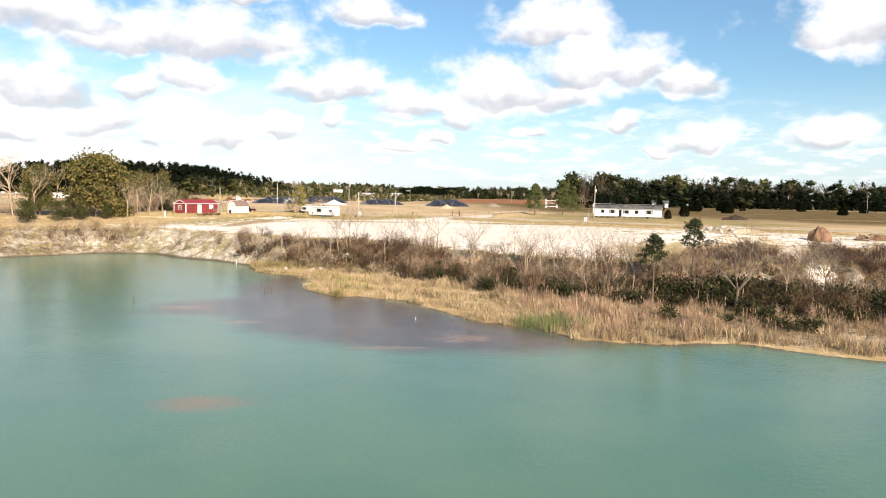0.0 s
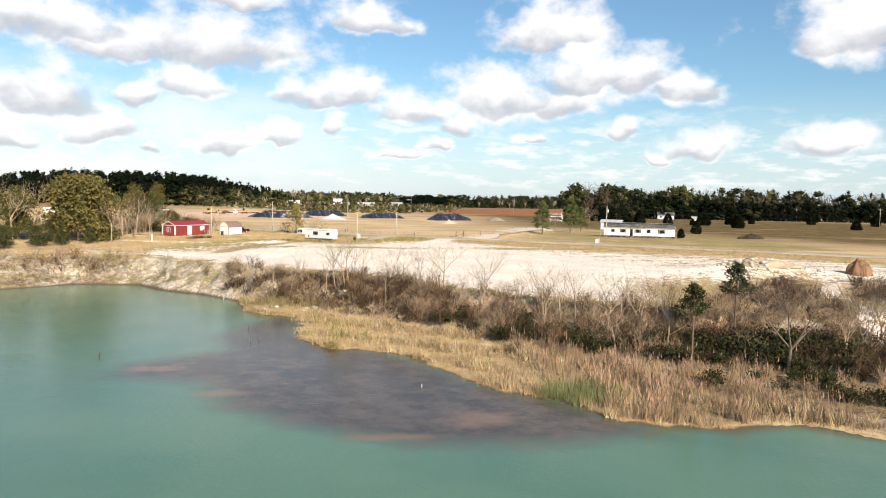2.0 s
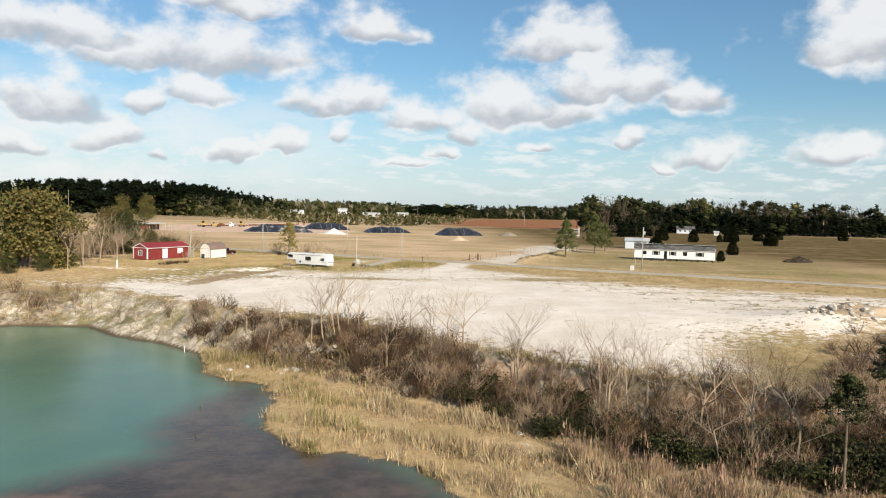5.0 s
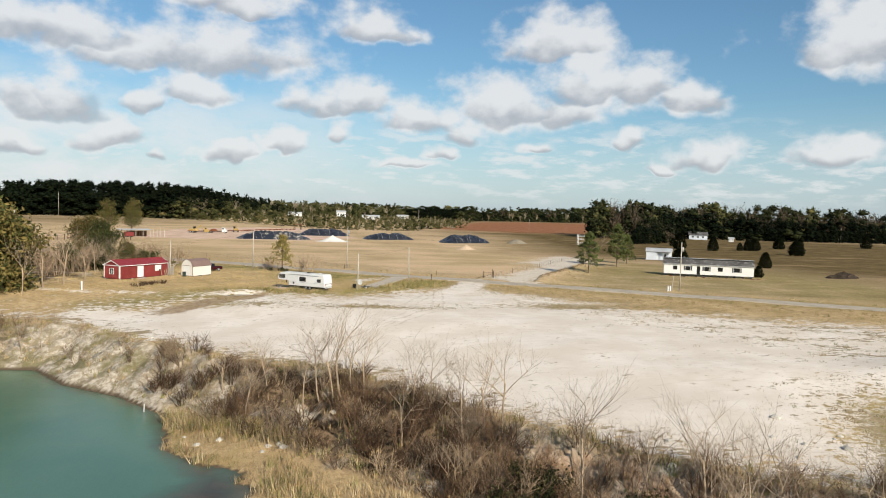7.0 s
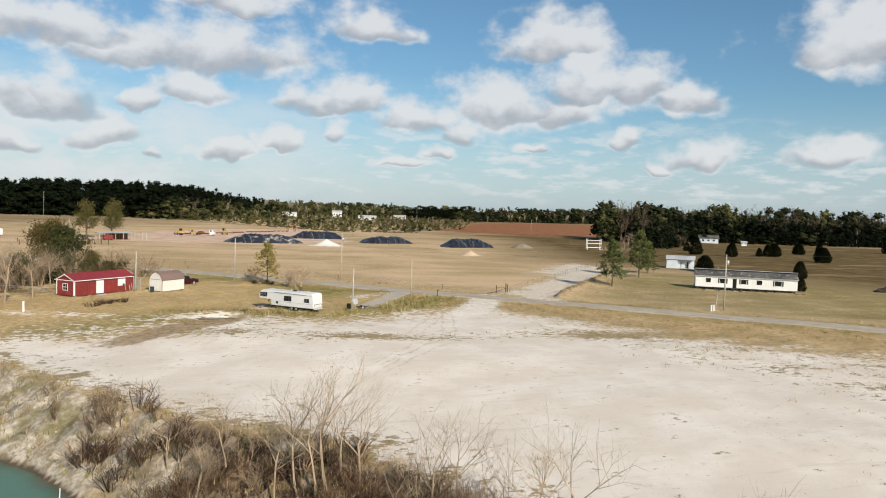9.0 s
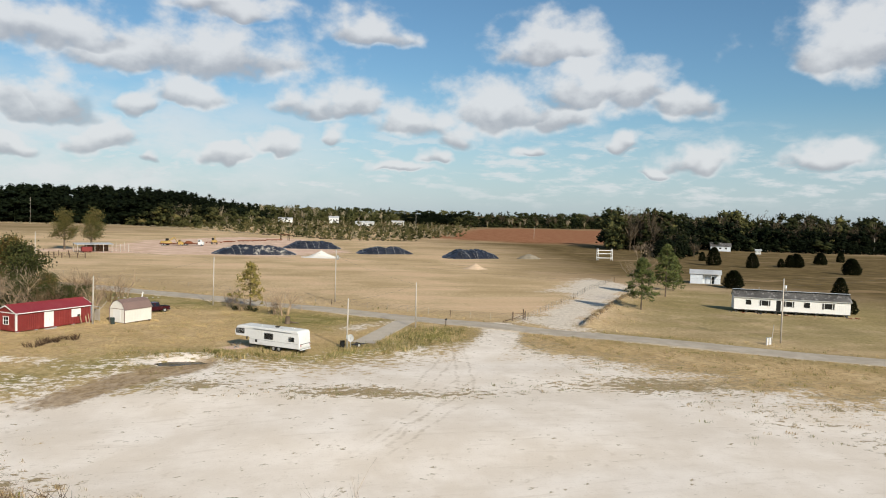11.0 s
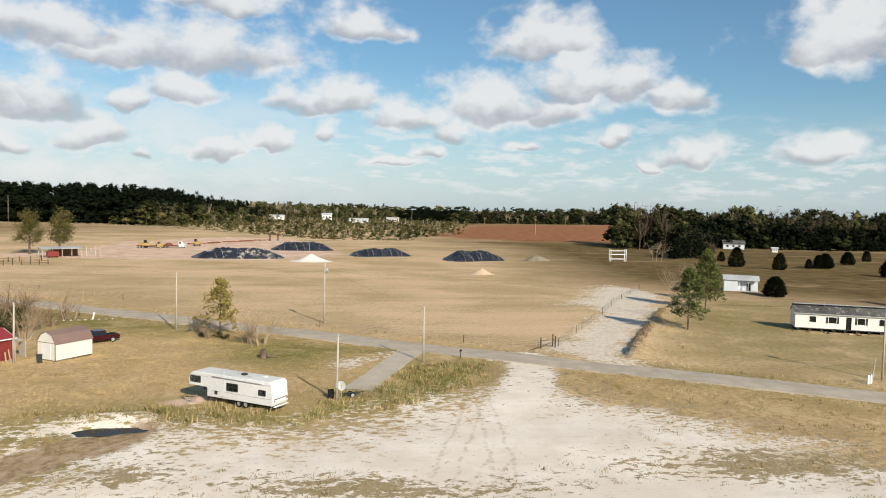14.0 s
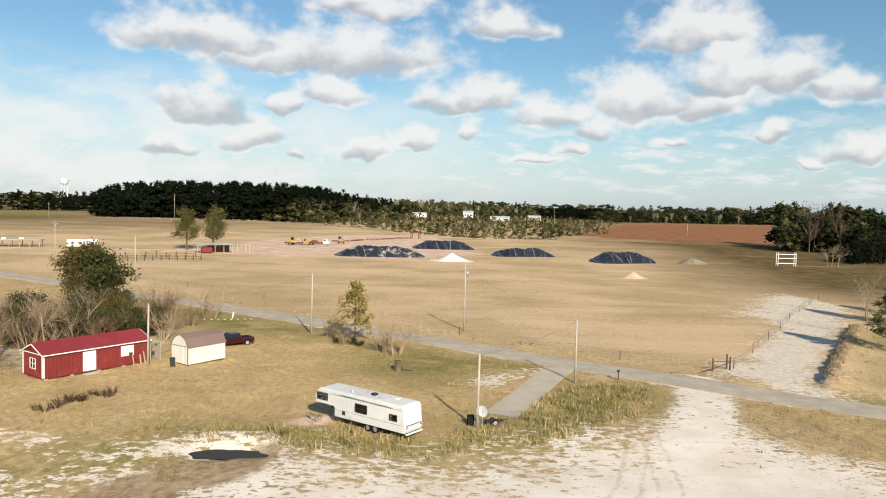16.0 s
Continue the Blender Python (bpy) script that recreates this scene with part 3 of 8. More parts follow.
    # mask of the dark pasture tone that paints in the cloud shade
    pasture = inside(px, py, [(112, 96), (76, 124), (100, 330), (60, 390), (200, 392), (400, 300), (900, 100), (900, -300), (400, -170), (150, 10)], 26)
    # cloud shade on the far north-west field, put into its colour
    pasture = np.maximum(pasture, 0.6 * inside(px, py, [(-900, 330), (-420, 300), (-230, 350), (-130, 450), (-110, 540), (-180, 580), (-330, 590), (-900, 500)], 60))
    beyond = smooth((np.hypot(px, py) - 640) / 80) * (1 - red) * (1 - far_green)
    pasture = np.maximum(pasture, beyond * 0.95)
    # the strip behind the mounds is tinted for cloud shade too
    pasture = np.maximum(pasture, 0.45 * inside(px, py, [(60, 262), (100, 226), (150, 190), (150, 300), (135, 385), (62, 440)], 40))
    lawn = inside(px, py, [(46, 24), (70, 64), (96, 92), (150, 60), (130, -24), (76, -4)], 6)
    pasture = np.maximum(pasture, lawn * (0.10 + 0.15 * wobble(px, py, 14, 35)))
    paint(ob.data, "zone_c", np.stack([brushy, pasture, lot], 1))
    ob.data.materials.append(ground_material())
    tagged(ob, "tan mown field with white sand and rough grass", "ground", kind="structure")
    return xs, ys, pz.reshape(len(ys), len(xs))


GX, GY, GZ = build_ground()


def heights(px, py):
    """Heights on the ground mesh itself."""
    px, py = np.asarray(px, float), np.asarray(py, float)
    i = np.clip(np.searchsorted(GX, px) - 1, 0, len(GX) - 2)
    j = np.clip(np.searchsorted(GY, py) - 1, 0, len(GY) - 2)
    u, v = (px - GX[i]) / (GX[i + 1] - GX[i]), (py - GY[j]) / (GY[j + 1] - GY[j])
    return (GZ[j, i] * (1 - u) + GZ[j, i + 1] * u) * (1 - v) + (GZ[j + 1, i] * (1 - u) + GZ[j + 1, i + 1] * u) * v


def ground_at(x, y):
    return float(heights([x], [y])[0])


def build_water():
    m, N, b = principled("lake_water")
    at = N.n("ShaderNodeSeparateColor", {0: N.n("ShaderNodeAttribute", attribute_name="depth").outputs["Color"]})
    geo = N.n("ShaderNodeNewGeometry").outputs["Position"]
    n1 = N.noise(geo, 0.05, 4.0)
    n2 = N.noise(geo, 0.35, 5.0, 0.65)
    deep = N.mix(N.ramp(n1, 0.35, 0.65), (0.096, 0.186, 0.126), (0.126, 0.216, 0.138))
    mud = N.mix(N.ramp(n2, 0.35, 0.7), (0.066, 0.046, 0.029), (0.128, 0.092, 0.060))
    sh = N.math("ADD", at.outputs[0], N.math("MULTIPLY", N.math("SUBTRACT", n2, 0.5), 0.6))
    c = N.mix(N.ramp(sh, 0.15, 0.95), deep, mud)
    bar = N.math("ADD", at.outputs[1], N.math("MULTIPLY", N.math("SUBTRACT", n2, 0.5), 0.9))
    c = N.mix(N.math("MULTIPLY", N.ramp(bar, 0.3, 1.1), 0.55), c, (0.30, 0.17, 0.10))
    N.put(b.inputs["Base Color"], c)
    b.inputs["Roughness"].default_value = 0.17
    b.inputs["IOR"].default_value = 1.33
    b.inputs["Specular IOR Level"].default_value = 0.3
    rip = N.math("ADD", N.noise(N.mapped(geo, (1, 1.6, 1)), 1.6, 3.0), N.math("MULTIPLY", N.noise(geo, 6.0, 2.0), 0.3))
    N.put(b.inputs["Normal"], N.n("ShaderNodeBump", {"Height": rip, "Strength": 0.20, "Distance": 0.12}).outputs[0])
    xs, ys = spaced(-60, 45, 1.0, 900, 1.14), spaced(-165, -40, 1.0, 900, 1.14)
    ob, px, py, pz = grid_object("lake", xs, ys, lambda a, c: np.full(a.shape, WATER), lambda a, c: away(a, c, SHORE) < 4)
    s = away(px, py, SHORE)
    shallow = inside(px, py, [(-21, -72), (-17, -84), (-22, -97), (-20, -106), (-29, -113), (-29, -119), (-20, -122), (-17, -131), (-9, -138), (-2, -142), (9, -143), (18, -141), (16, -134), (8, -124), (0, -109), (-12, -96), (-11, -86)], 4.0)
    shallow = np.maximum(shallow, np.clip(1 + s / 3.0, 0, 1) * 0.7)
    bar = np.zeros(px.shape)
    for bx, by, rx, ry in ((-25.5, -115.5, 4.2, 1.8), (-24.5, -113.6, 2.0, 0.5), (-17.5, -126, 4, 1.5), (-3, -140, 5, 1.2), (-17, -157, 4, 2.2), (5, -136, 4, 3)):
        bar = np.maximum(bar, 1.1 * np.exp(-(((px - bx) / rx) ** 2 + ((py - by) / ry) ** 2)))
    paint(ob.data, "depth", np.stack([shallow, bar, bar * 0], 1))
    ob.data.materials.append(m)
    tagged(ob, "murky turquoise pit lake with brown shallows", "lake", kind="structure")


build_water()


def ribbon(name, line, width, lift, mat, step=4.0, crown=0.0, label="", kind="structure", category=""):
    """A strip of paving with thickness along a line, on the ground."""
    pts = []
    for (ax, ay), (bx, by) in zip(line, line[1:]):
        n = max(1, int(math.hypot(bx - ax, by - ay) / step))
        pts += [(ax + (bx - ax) * i / n, ay + (by - ay) * i / n) for i in range(n)]
    pts.append(line[-1])
    verts, faces = [], []
    for i, (x, y) in enumerate(pts):
        ax, ay = pts[max(0, i - 1)]
        bx, by = pts[min(len(pts) - 1, i + 1)]
        L = math.hypot(bx - ax, by - ay)
        nx, ny = -(by - ay) / L, (bx - ax) / L
        z = ground_at(x, y) + lift
        for k, dz in ((-0.5, -0.4), (-0.5, 0), (-0.2, crown), (0.2, crown), (0.5, 0), (0.5, -0.4)):
            verts.append((x + nx * k * width, y + ny * k * width, z + dz))
    for i in range(len(pts) - 1):
        for k in range(5):
            a = i * 6 + k
            faces.append((a, a + 6, a + 7, a + 1))
    me = bpy.data.meshes.new(name)
    me.from_pydata(verts, [], faces)
    me.materials.append(mat)
    return tagged(new(name, me), label, category, kind=kind)


def road_material():
    m, N, b = principled("road")
    geo = N.n("ShaderNodeNewGeometry").outputs["Position"]
    c = N.mix(N.ramp(N.noise(geo, 0.35, 5.0, 0.6), 0.35, 0.7), (0.43, 0.365, 0.285), (0.53, 0.455, 0.36))
    c = N.mix(N.math("MULTIPLY", N.ramp(N.noise(geo, 3.0, 5.0, 0.7), 0.5, 0.75), 0.4), c, (0.56, 0.47, 0.36))
    N.put(b.inputs["Base Color"], c)
    b.inputs["Roughness"].default_value = 1.0
    b.inputs["Specular IOR Level"].default_value = 0.0
    N.put(b.inputs["Normal"], N.n("ShaderNodeBump", {"Height": N.noise(geo, 20.0, 3.0), "Strength": 0.3, "Distance": 0.02}).outputs[0])
    return m


ribbon("road", ROAD, 6.0, 0.10, road_material(), 4.0, 0.07, "worn pale grey asphalt country road", category="road")

# ---- helpers for things ----


class Mesh:
    """Collects vertices and faces for one mesh."""

    def __init__(self):
        self.v, self.f, self.s = [], [], []

    def add(self, verts, faces, slot=0):
        o = len(self.v)
        self.v += [tuple(p) for p in verts]
        self.f += [tuple(i + o for i in f) for f in faces]
        self.s += [slot] * len(faces)
        return self

    def box(self, x0, x1, y0, y1, z0, z1, m=None, bevel=0.0, slot=0):
        """A box with chamfered upright and top edges."""
        if bevel <= 0:
            vs = [(x, y, z) for z in (z0, z1) for x, y in ((x0, y0), (x1, y0), (x1, y1), (x0, y1))]
            fs = [(3, 2, 1, 0), (4, 5, 6, 7), (0, 1, 5, 4), (1, 2, 6, 5), (2, 3, 7, 6), (3, 0, 4, 7)]
        else:
            b = min(bevel, (x1 - x0) * 0.45, (y1 - y0) * 0.45, (z1 - z0) * 0.45)

            def ring(d, z):
                xa, xb, ya, yb = x0 + d, x1 - d, y0 + d, y1 - d
                c = b * 0.7
                return [(xa + c, ya, z), (xb - c, ya, z), (xb, ya + c, z), (xb, yb - c, z), (xb - c, yb, z), (xa + c, yb, z), (xa, yb - c, z), (xa, ya + c, z)]
            vs = ring(b, z0) + ring(0, z0 + b) + ring(0, z1 - b) + ring(b, z1)
            fs = [tuple(range(7, -1, -1)), tuple(range(24, 32))]
            for r in range(3):
                fs += [(r * 8 + i, r * 8 + (i + 1) % 8, r * 8 + 8 + (i + 1) % 8, r * 8 + 8 + i) for i in range(8)]
        if m is not None:
            vs = [m @ Vector(p) for p in vs]
        return self.add(vs, fs, slot)

    def tube(self, a, b, ra, rb, n=6, caps=True, slot=0):
        a, b = Vector(a), Vector(b)
        d = (b - a)
        if d.length < 1e-6:
            return self
        d.normalize()
        u = d.orthogonal().normalized()
        w = d.cross(u)
        vs = [p + (u * math.cos(6.2832 * i / n) + w * math.sin(6.2832 * i / n)) * r for p, r in ((a, ra), (b, rb)) for i in range(n)]
        fs = [(i, (i + 1) % n, n + (i + 1) % n, n + i) for i in range(n)]
        if caps:
            fs += [tuple(range(n - 1, -1, -1)), tuple(range(n, 2 * n))]
        return self.add(vs, fs, slot)

    def prism(self, outline, y0, y1, m=None, slot=0):
        """An outline in x and z, drawn out along y."""
        n = len(outline)
        vs = [(x, y0, z) for x, z in outline] + [(x, y1, z) for x, z in outline]
        fs = [(i, (i + 1) % n, n + (i + 1) % n, n + i) for i in range(n)] + [tuple(range(n - 1, -1, -1)), tuple(range(n, 2 * n))]
        if m is not None:
            vs = [m @ Vector(p) for p in vs]
        return self.add(vs, fs, slot)

    def data(self, name, mats, smooth_shade=False):
        me = bpy.data.meshes.new(name)
        me.from_pydata(self.v, [], self.f)
        for mt in mats if isinstance(mats, (list, tuple)) else [mats]:
            me.materials.append(mt)
        if any(self.s):
            me.polygons.foreach_set("material_index", self.s)
        if smooth_shade:
            me.polygons.foreach_set("use_smooth", [True] * len(me.polygons))
        me.update()
        return me


def part(name, mesh, mats, parent, label="", m=None, smooth_shade=False):
    """One mesh object under a thing or under a part."""
    me = mesh if isinstance(mesh, bpy.types.Mesh) else mesh.data(name, mats, smooth_shade)
    ob = new(name, me)
    ob.parent = parent
    if m is not None:
        ob.matrix_basis = m
    return tagged(ob, label)


def thing(name, label, category, m, group="", kind=""):
    ob = new(name)
    ob.empty_display_size = 0.3
    ob.matrix_basis = m
    return tagged(ob, label, category, group, kind)


def solid(name, mesh, mats, label, category, m, group="", kind="", smooth_shade=False):
    ob = new(name, mesh if isinstance(mesh, bpy.types.Mesh) else mesh.data(name, mats, smooth_shade))
    ob.matrix_basis = m
    return tagged(ob, label, category, group, kind)


def at(x, y, turn=0.0, lift=0.0):
    return pose(x, y, ground_at(x, y) + lift, 0, 0, turn)


rng = random.Random(7)
WOOD_POLE = surface("weathered_pole_wood", (0.46, 0.41, 0.34), 0.85, vary=0.2, grain=3, bump=0.3)
BARK = surface("bark", (0.16, 0.12, 0.085), 0.9, vary=0.35, grain=8, bump=0.5)
PALE_BARK = surface("pale_dead_bark", (0.46, 0.40, 0.33), 0.9, vary=0.3, grain=8, bump=0.4)
TWIG = surface("twig_bark", (0.165, 0.102, 0.060), 0.9, vary=0.3, grain=5, bump=0.0, island=0.7)
DARK_TWIG = surface("dark_twig_bark", (0.092, 0.058, 0.036), 0.9, vary=0.3, grain=5, bump=0.0, island=0.6)
PALE_TWIG = surface("pale_twig_bark", (0.33, 0.24, 0.155), 0.9, vary=0.3, grain=5, bump=0.0, island=0.6)
LEAF_OLIVE = surface("olive_autumn_leaf", (0.170, 0.132, 0.042), 0.7, vary=0.3, grain=0.6, bump=0.0, island=0.4)
LEAF_GREEN = surface("green_leaf", (0.070, 0.080, 0.024), 0.7, vary=0.35, grain=0.8, bump=0.0, island=0.6)
EVER_LEAF = surface("dark_evergreen_leaf", (0.024, 0.027, 0.010), 0.6, vary=0.35, grain=0.8, bump=0.0, island=0.9)
OLIVE_LEAF = surface("dull_olive_leaf", (0.062, 0.060, 0.021), 0.7, vary=0.35, grain=0.8, bump=0.0, island=0.9)
LEAF_RUST = surface("rust_leaf", (0.15, 0.09, 0.030), 0.65, vary=0.35, grain=0.8, bump=0.0, island=0.8)
NEEDLE = surface("pine_needle", (0.10, 0.115, 0.034), 0.6, vary=0.3, grain=1.0, bump=0.0, island=0.8)
CEDAR = surface("cedar_needle", (0.017, 0.021, 0.008), 0.85, vary=0.3, grain=1.0, bump=0.0, island=0.8)
LOT_DRY = surface("golden_grass_blade", (0.50, 0.375, 0.19), 0.85, vary=0.3, grain=0.5, bump=0.0, island=0.3)
DRY = surface("dry_grass_blade", (0.47, 0.365, 0.215), 0.85, vary=0.3, grain=0.5, bump=0.0, island=0.45)
SHORE_DRY = surface("shore_grass_blade", (0.385, 0.282, 0.148), 0.85, vary=0.3, grain=0.4, bump=0.0, island=0.6)
REED_M = surface("tan_reed", (0.32, 0.222, 0.130), 0.85, vary=0.3, grain=0.3, bump=0.0, island=0.7)
PLUME = surface("pinkish_reed_plume", (0.36, 0.225, 0.155), 0.85, vary=0.3, grain=0.3, bump=0.0, island=0.6)
GRASS_G = surface("green_grass_blade", (0.215, 0.195, 0.062), 0.7, vary=0.3, grain=0.5, bump=0.0, island=0.5)
RUSH_G = surface("green_rush_blade", (0.20, 0.215, 0.085), 0.65, vary=0.3, grain=0.5, bump=0.0, island=0.7)


def limbs(mesh, leaf_spots, start, way, length, radius, level, rnd, spread=0.6, droop=0.0, kids=4, sides=5, bend=0.2, taper=0.55, steps=3):
    """A branching limb of tapered, slightly crooked tubes; its ends are noted for the leaves."""
    p, d = Vector(start), Vector(way).normalized()
    steps = 1 if level <= 0 and steps == 2 else steps
    seg = length / steps
    pts = [p.copy()]
    r0 = radius
    for i in range(steps):
        d = (d + Vector((rnd.uniform(-bend, bend), rnd.uniform(-bend, bend), rnd.uniform(-bend, bend) - droop))).normalized()
        q = p + d * seg
        r1 = r0 * (taper ** (1 / steps))
        mesh.tube(p, q, r0, r1, sides if level else 3, False)
        p, r0 = q, r1
        pts.append(p.copy())
    leaf_spots.append((p.copy(), level))
    if level <= 0:
        leaf_spots.append(((pts[1] + p) / 2, level))
        return
    for k in range(kids):
        f = rnd.uniform(0.35, 1.0) if k else 1.0
        i = min(steps - 1, int(f * steps))
        base = pts[i].lerp(pts[i + 1], f * steps - i) if i < steps else p
        side = Vector((rnd.uniform(-1, 1), rnd.uniform(-1, 1), rnd.uniform(-0.25, 0.9)))
        w = (d * (1 - spread) + side.normalized() * spread).normalized()
        limbs(mesh, leaf_spots, base, w, length * rnd.uniform(0.55, 0.8), r0 * rnd.uniform(0.6, 0.85), level - 1, rnd, spread, droop, kids, max(3, sides - 1), bend, taper, steps)


def leaf_cloud(mesh, spots, count, radius, size, rnd, flat=0.5, slots=1):
    """Small creased leaf sprays round the given spots."""
    for _ in range(count):
        c, _l = rnd.choice(spots)
        p = c + Vector((rnd.gauss(0, 1), rnd.gauss(0, 1), rnd.gauss(0, flat))) * radius
        s = size * rnd.uniform(0.6, 1.4)
        n = Vector((rnd.gauss(0, 1), rnd.gauss(0, 1), rnd.gauss(0.6, 1))).normalized()
        u = n.orthogonal().normalized()
        u.rotate(Matrix.Rotation(rnd.uniform(0, 6.28), 3, n))
        w = n.cross(u)
        mesh.add([p - u * s, p - w * s * 0.55 + n * s * 0.2, p + u * s, p + w * s * 0.55 + n * s * 0.2], [(0, 1, 2), (0, 2, 3)], rnd.randrange(slots))


def broadleaf(name_seed, tall, wide, leaf, mats, trunk_mat=None, lean=0.0, low=0.2):
    """Trunk with limbs, and a crown of leaf sprays: two meshes."""
    rnd = random.Random(name_seed)
    wood, spots = Mesh(), []
    r = tall * 0.022
    top = Vector((lean, 0, tall * 0.55))
    wood.tube((0, 0, -0.4), (0, 0, tall * low), r * 1.35, r, 8, False)
    n = 9
    for i in range(n):
        z = tall * (low + (0.62 - low) * i / (n - 1))
        a = i * 2.4 + rnd.uniform(-0.4, 0.4)
        reach = wide * 0.5 * math.sin(math.pi * (0.25 + 0.6 * i / n)) * rnd.uniform(0.75, 1.05)
        way = Vector((math.cos(a), math.sin(a), 0.35 + 0.9 * i / n))
        limbs(wood, spots, (lean * z / tall, 0, z), way, reach * 0.72, r * 0.5, 2, rnd, 0.62, kids=3, steps=2)
    wood.tube((0, 0, tall * low), top, r, r * 0.4, 7, False)
    limbs(wood, spots, top, (0, 0, 1), tall * 0.24, r * 0.4, 2, rnd, 0.6, kids=4, steps=2)
    crown = Mesh()
    leaf_cloud(crown, spots, int(leaf * 1.7), wide * 0.085, wide * 0.025, rnd, 0.8, len(mats))
    return wood.data("trunk", trunk_mat or BARK, True), crown.data("crown", mats)


def cedar_tree(seed, tall, wide, leaf=2600):
    """A dense teardrop of sprays down to the ground."""
    rnd = random.Random(seed)
    wood, crown = Mesh(), Mesh()
    wood.tube((0, 0, -0.3), (0, 0, tall * 0.9), tall * 0.025, tall * 0.004, 6, False)
    for i in range(leaf):
        k = rnd.random() ** 1.15
        z = tall * (0.02 + 0.94 * k)
        edge = wide * 0.5 * min(1.0, 0.72 + 1.5 * k) * (1 - max(0.0, k - 0.2) / 0.8) ** 0.46
        a = rnd.uniform(0, 6.28)
        lump = 1 + 0.22 * noise.noise((math.cos(a) * 1.7, math.sin(a) * 1.7 + seed, k * 4)) + 0.12 * noise.noise((math.cos(a) * 5, math.sin(a) * 5 + seed, k * 11))
        rr = edge * lump * (0.55 + 0.47 * rnd.random() ** 0.5)
        p = Vector((math.cos(a) * rr, math.sin(a) * rr, z))
        q = wide * 0.042 * rnd.uniform(0.6, 1.5)
        out = Vector((math.cos(a), math.sin(a), rnd.uniform(0.3, 1.2)))
        u = out.normalized() * q * 1.8
        w = Vector((-math.sin(a), math.cos(a), rnd.uniform(-0.8, 0.8))) * q * 0.8
        crown.add([p - w, p + w, p + u], [(0, 1, 2)])
    for i in range(14):
        z = tall * (0.12 + 0.055 * i)
        a = i * 2.4
        wood.tube((0, 0, z), (math.cos(a) * wide * 0.3, math.sin(a) * wide * 0.3, z + 0.3), 0.03, 0.01, 4, False)
    return wood.data("trunk", BARK, True), crown.data("crown", CEDAR)


def pine_tree(seed, tall, wide, low=0.3, leaf=2600, whorls=11, needle=None):
    """A young loblolly: straight trunk, whorled limbs with needle tufts at the ends."""
    rnd = random.Random(seed)
    wood, crown, spots = Mesh(), Mesh(), []
    wood.tube((0, 0, -0.3), (0, 0, tall * 0.5), tall * 0.016, tall * 0.011, 7, False)
    wood.tube((0, 0, tall * 0.5), (0, 0, tall), tall * 0.011, tall * 0.003, 6, False)
    for i in range(whorls):
        k = i / (whorls - 1)
        z = tall * (low + (0.98 - low) * k)
        reach = wide * 0.5 * (1 - k) ** 0.75 * rnd.uniform(0.7, 1.1) + 0.25
        for j in range(5):
            if rnd.random() < 0.15:
                continue
            a = j * 1.257 + i * 0.7 + rnd.uniform(-0.4, 0.4)
            way = Vector((math.cos(a), math.sin(a), 0.25 + 0.5 * k))
            limbs(wood, spots, (0, 0, z), way, reach * rnd.uniform(0.7, 1.05), tall * 0.004, 1, rnd, 0.5, kids=3, steps=2, bend=0.12)
    for _ in range(int(leaf * 1.6)):
        c, _l = rnd.choice(spots)
        s = rnd.uniform(0.3, 0.6)
        p = c + Vector((rnd.gauss(0, 1), rnd.gauss(0, 1), rnd.gauss(0, 0.7))) * 0.25
        w = Vector((rnd.gauss(0, 1), rnd.gauss(0, 1), rnd.gauss(0.5, 0.8))).normalized()
        u = w.orthogonal().normalized() * s * 0.22
        crown.add([p - u, p + u, p + w * s + u * 0.3], [(0, 1, 2)])
    return wood.data("trunk", BARK, True), crown.data("crown", needle or NEEDLE)


def bare_shrub(seed, tall, wide, stems=9, level=2, mat=None, kids=4, thick=1.0, spread=0.5):
    rnd = random.Random(seed)
    wood, spots = Mesh(), []
    for i in range(stems):
        a = rnd.uniform(0, 6.28)
        o = rnd.uniform(0, wide * 0.18)
        way = Vector((math.cos(a) * wide * 0.45, math.sin(a) * wide * 0.45, tall * rnd.uniform(0.6, 1.0)))
        limbs(wood, spots, (math.cos(a) * o, math.sin(a) * o, -0.2), way, tall * rnd.uniform(0.4, 0.6), 0.035 * thick * rnd.uniform(0.7, 1.3), level, rnd, spread, kids=kids, sides=3, steps=2, bend=0.22)
    return wood, spots


def plant(name, meshes, label, category, x, y, turn=0.0, size=1.0, group="", lift=0.0, tilt=0.0):
    """A tree or bush from ready meshes: an Empty with a trunk and a crown."""
    m = pose(x, y, ground_at(x, y) + lift, tilt, 0, turn) @ Matrix.Scale(size, 4)
    ob = thing(name, label, category, m, group)
    for nm, me in meshes:
        part(nm, me, None, ob)
    return ob

# ---- buildings and vehicles ----
RED_PAINT = surface("red_painted_siding", (0.20, 0.024, 0.020), 0.55, vary=0.18, grain=1.5, bump=0.05, wear=(0.33, 0.09, 0.07, 0.35))
RED_ROOF = surface("red_metal_roof", (0.25, 0.030, 0.034), 0.5, 0.0, vary=0.12, grain=1.0, bump=0.03, wear=(0.36, 0.14, 0.12, 0.3))
WHITE = surface("white_paint", (0.78, 0.77, 0.73), 0.5, vary=0.08, grain=2.0, bump=0.04, wear=(0.6, 0.57, 0.5, 0.3))
DIRTY_WHITE = surface("dirty_white_panel", (0.74, 0.73, 0.70), 0.4, vary=0.1, grain=1.2, bump=0.03, wear=(0.45, 0.42, 0.36, 0.4))
CREAM = surface("cream_siding", (0.76, 0.73, 0.65), 0.55, vary=0.08, grain=1.5, bump=0.05)
BROWN_ROOF = surface("brown_metal_roof", (0.25, 0.165, 0.135), 0.45, 0.1, vary=0.15, grain=1.5, bump=0.05)
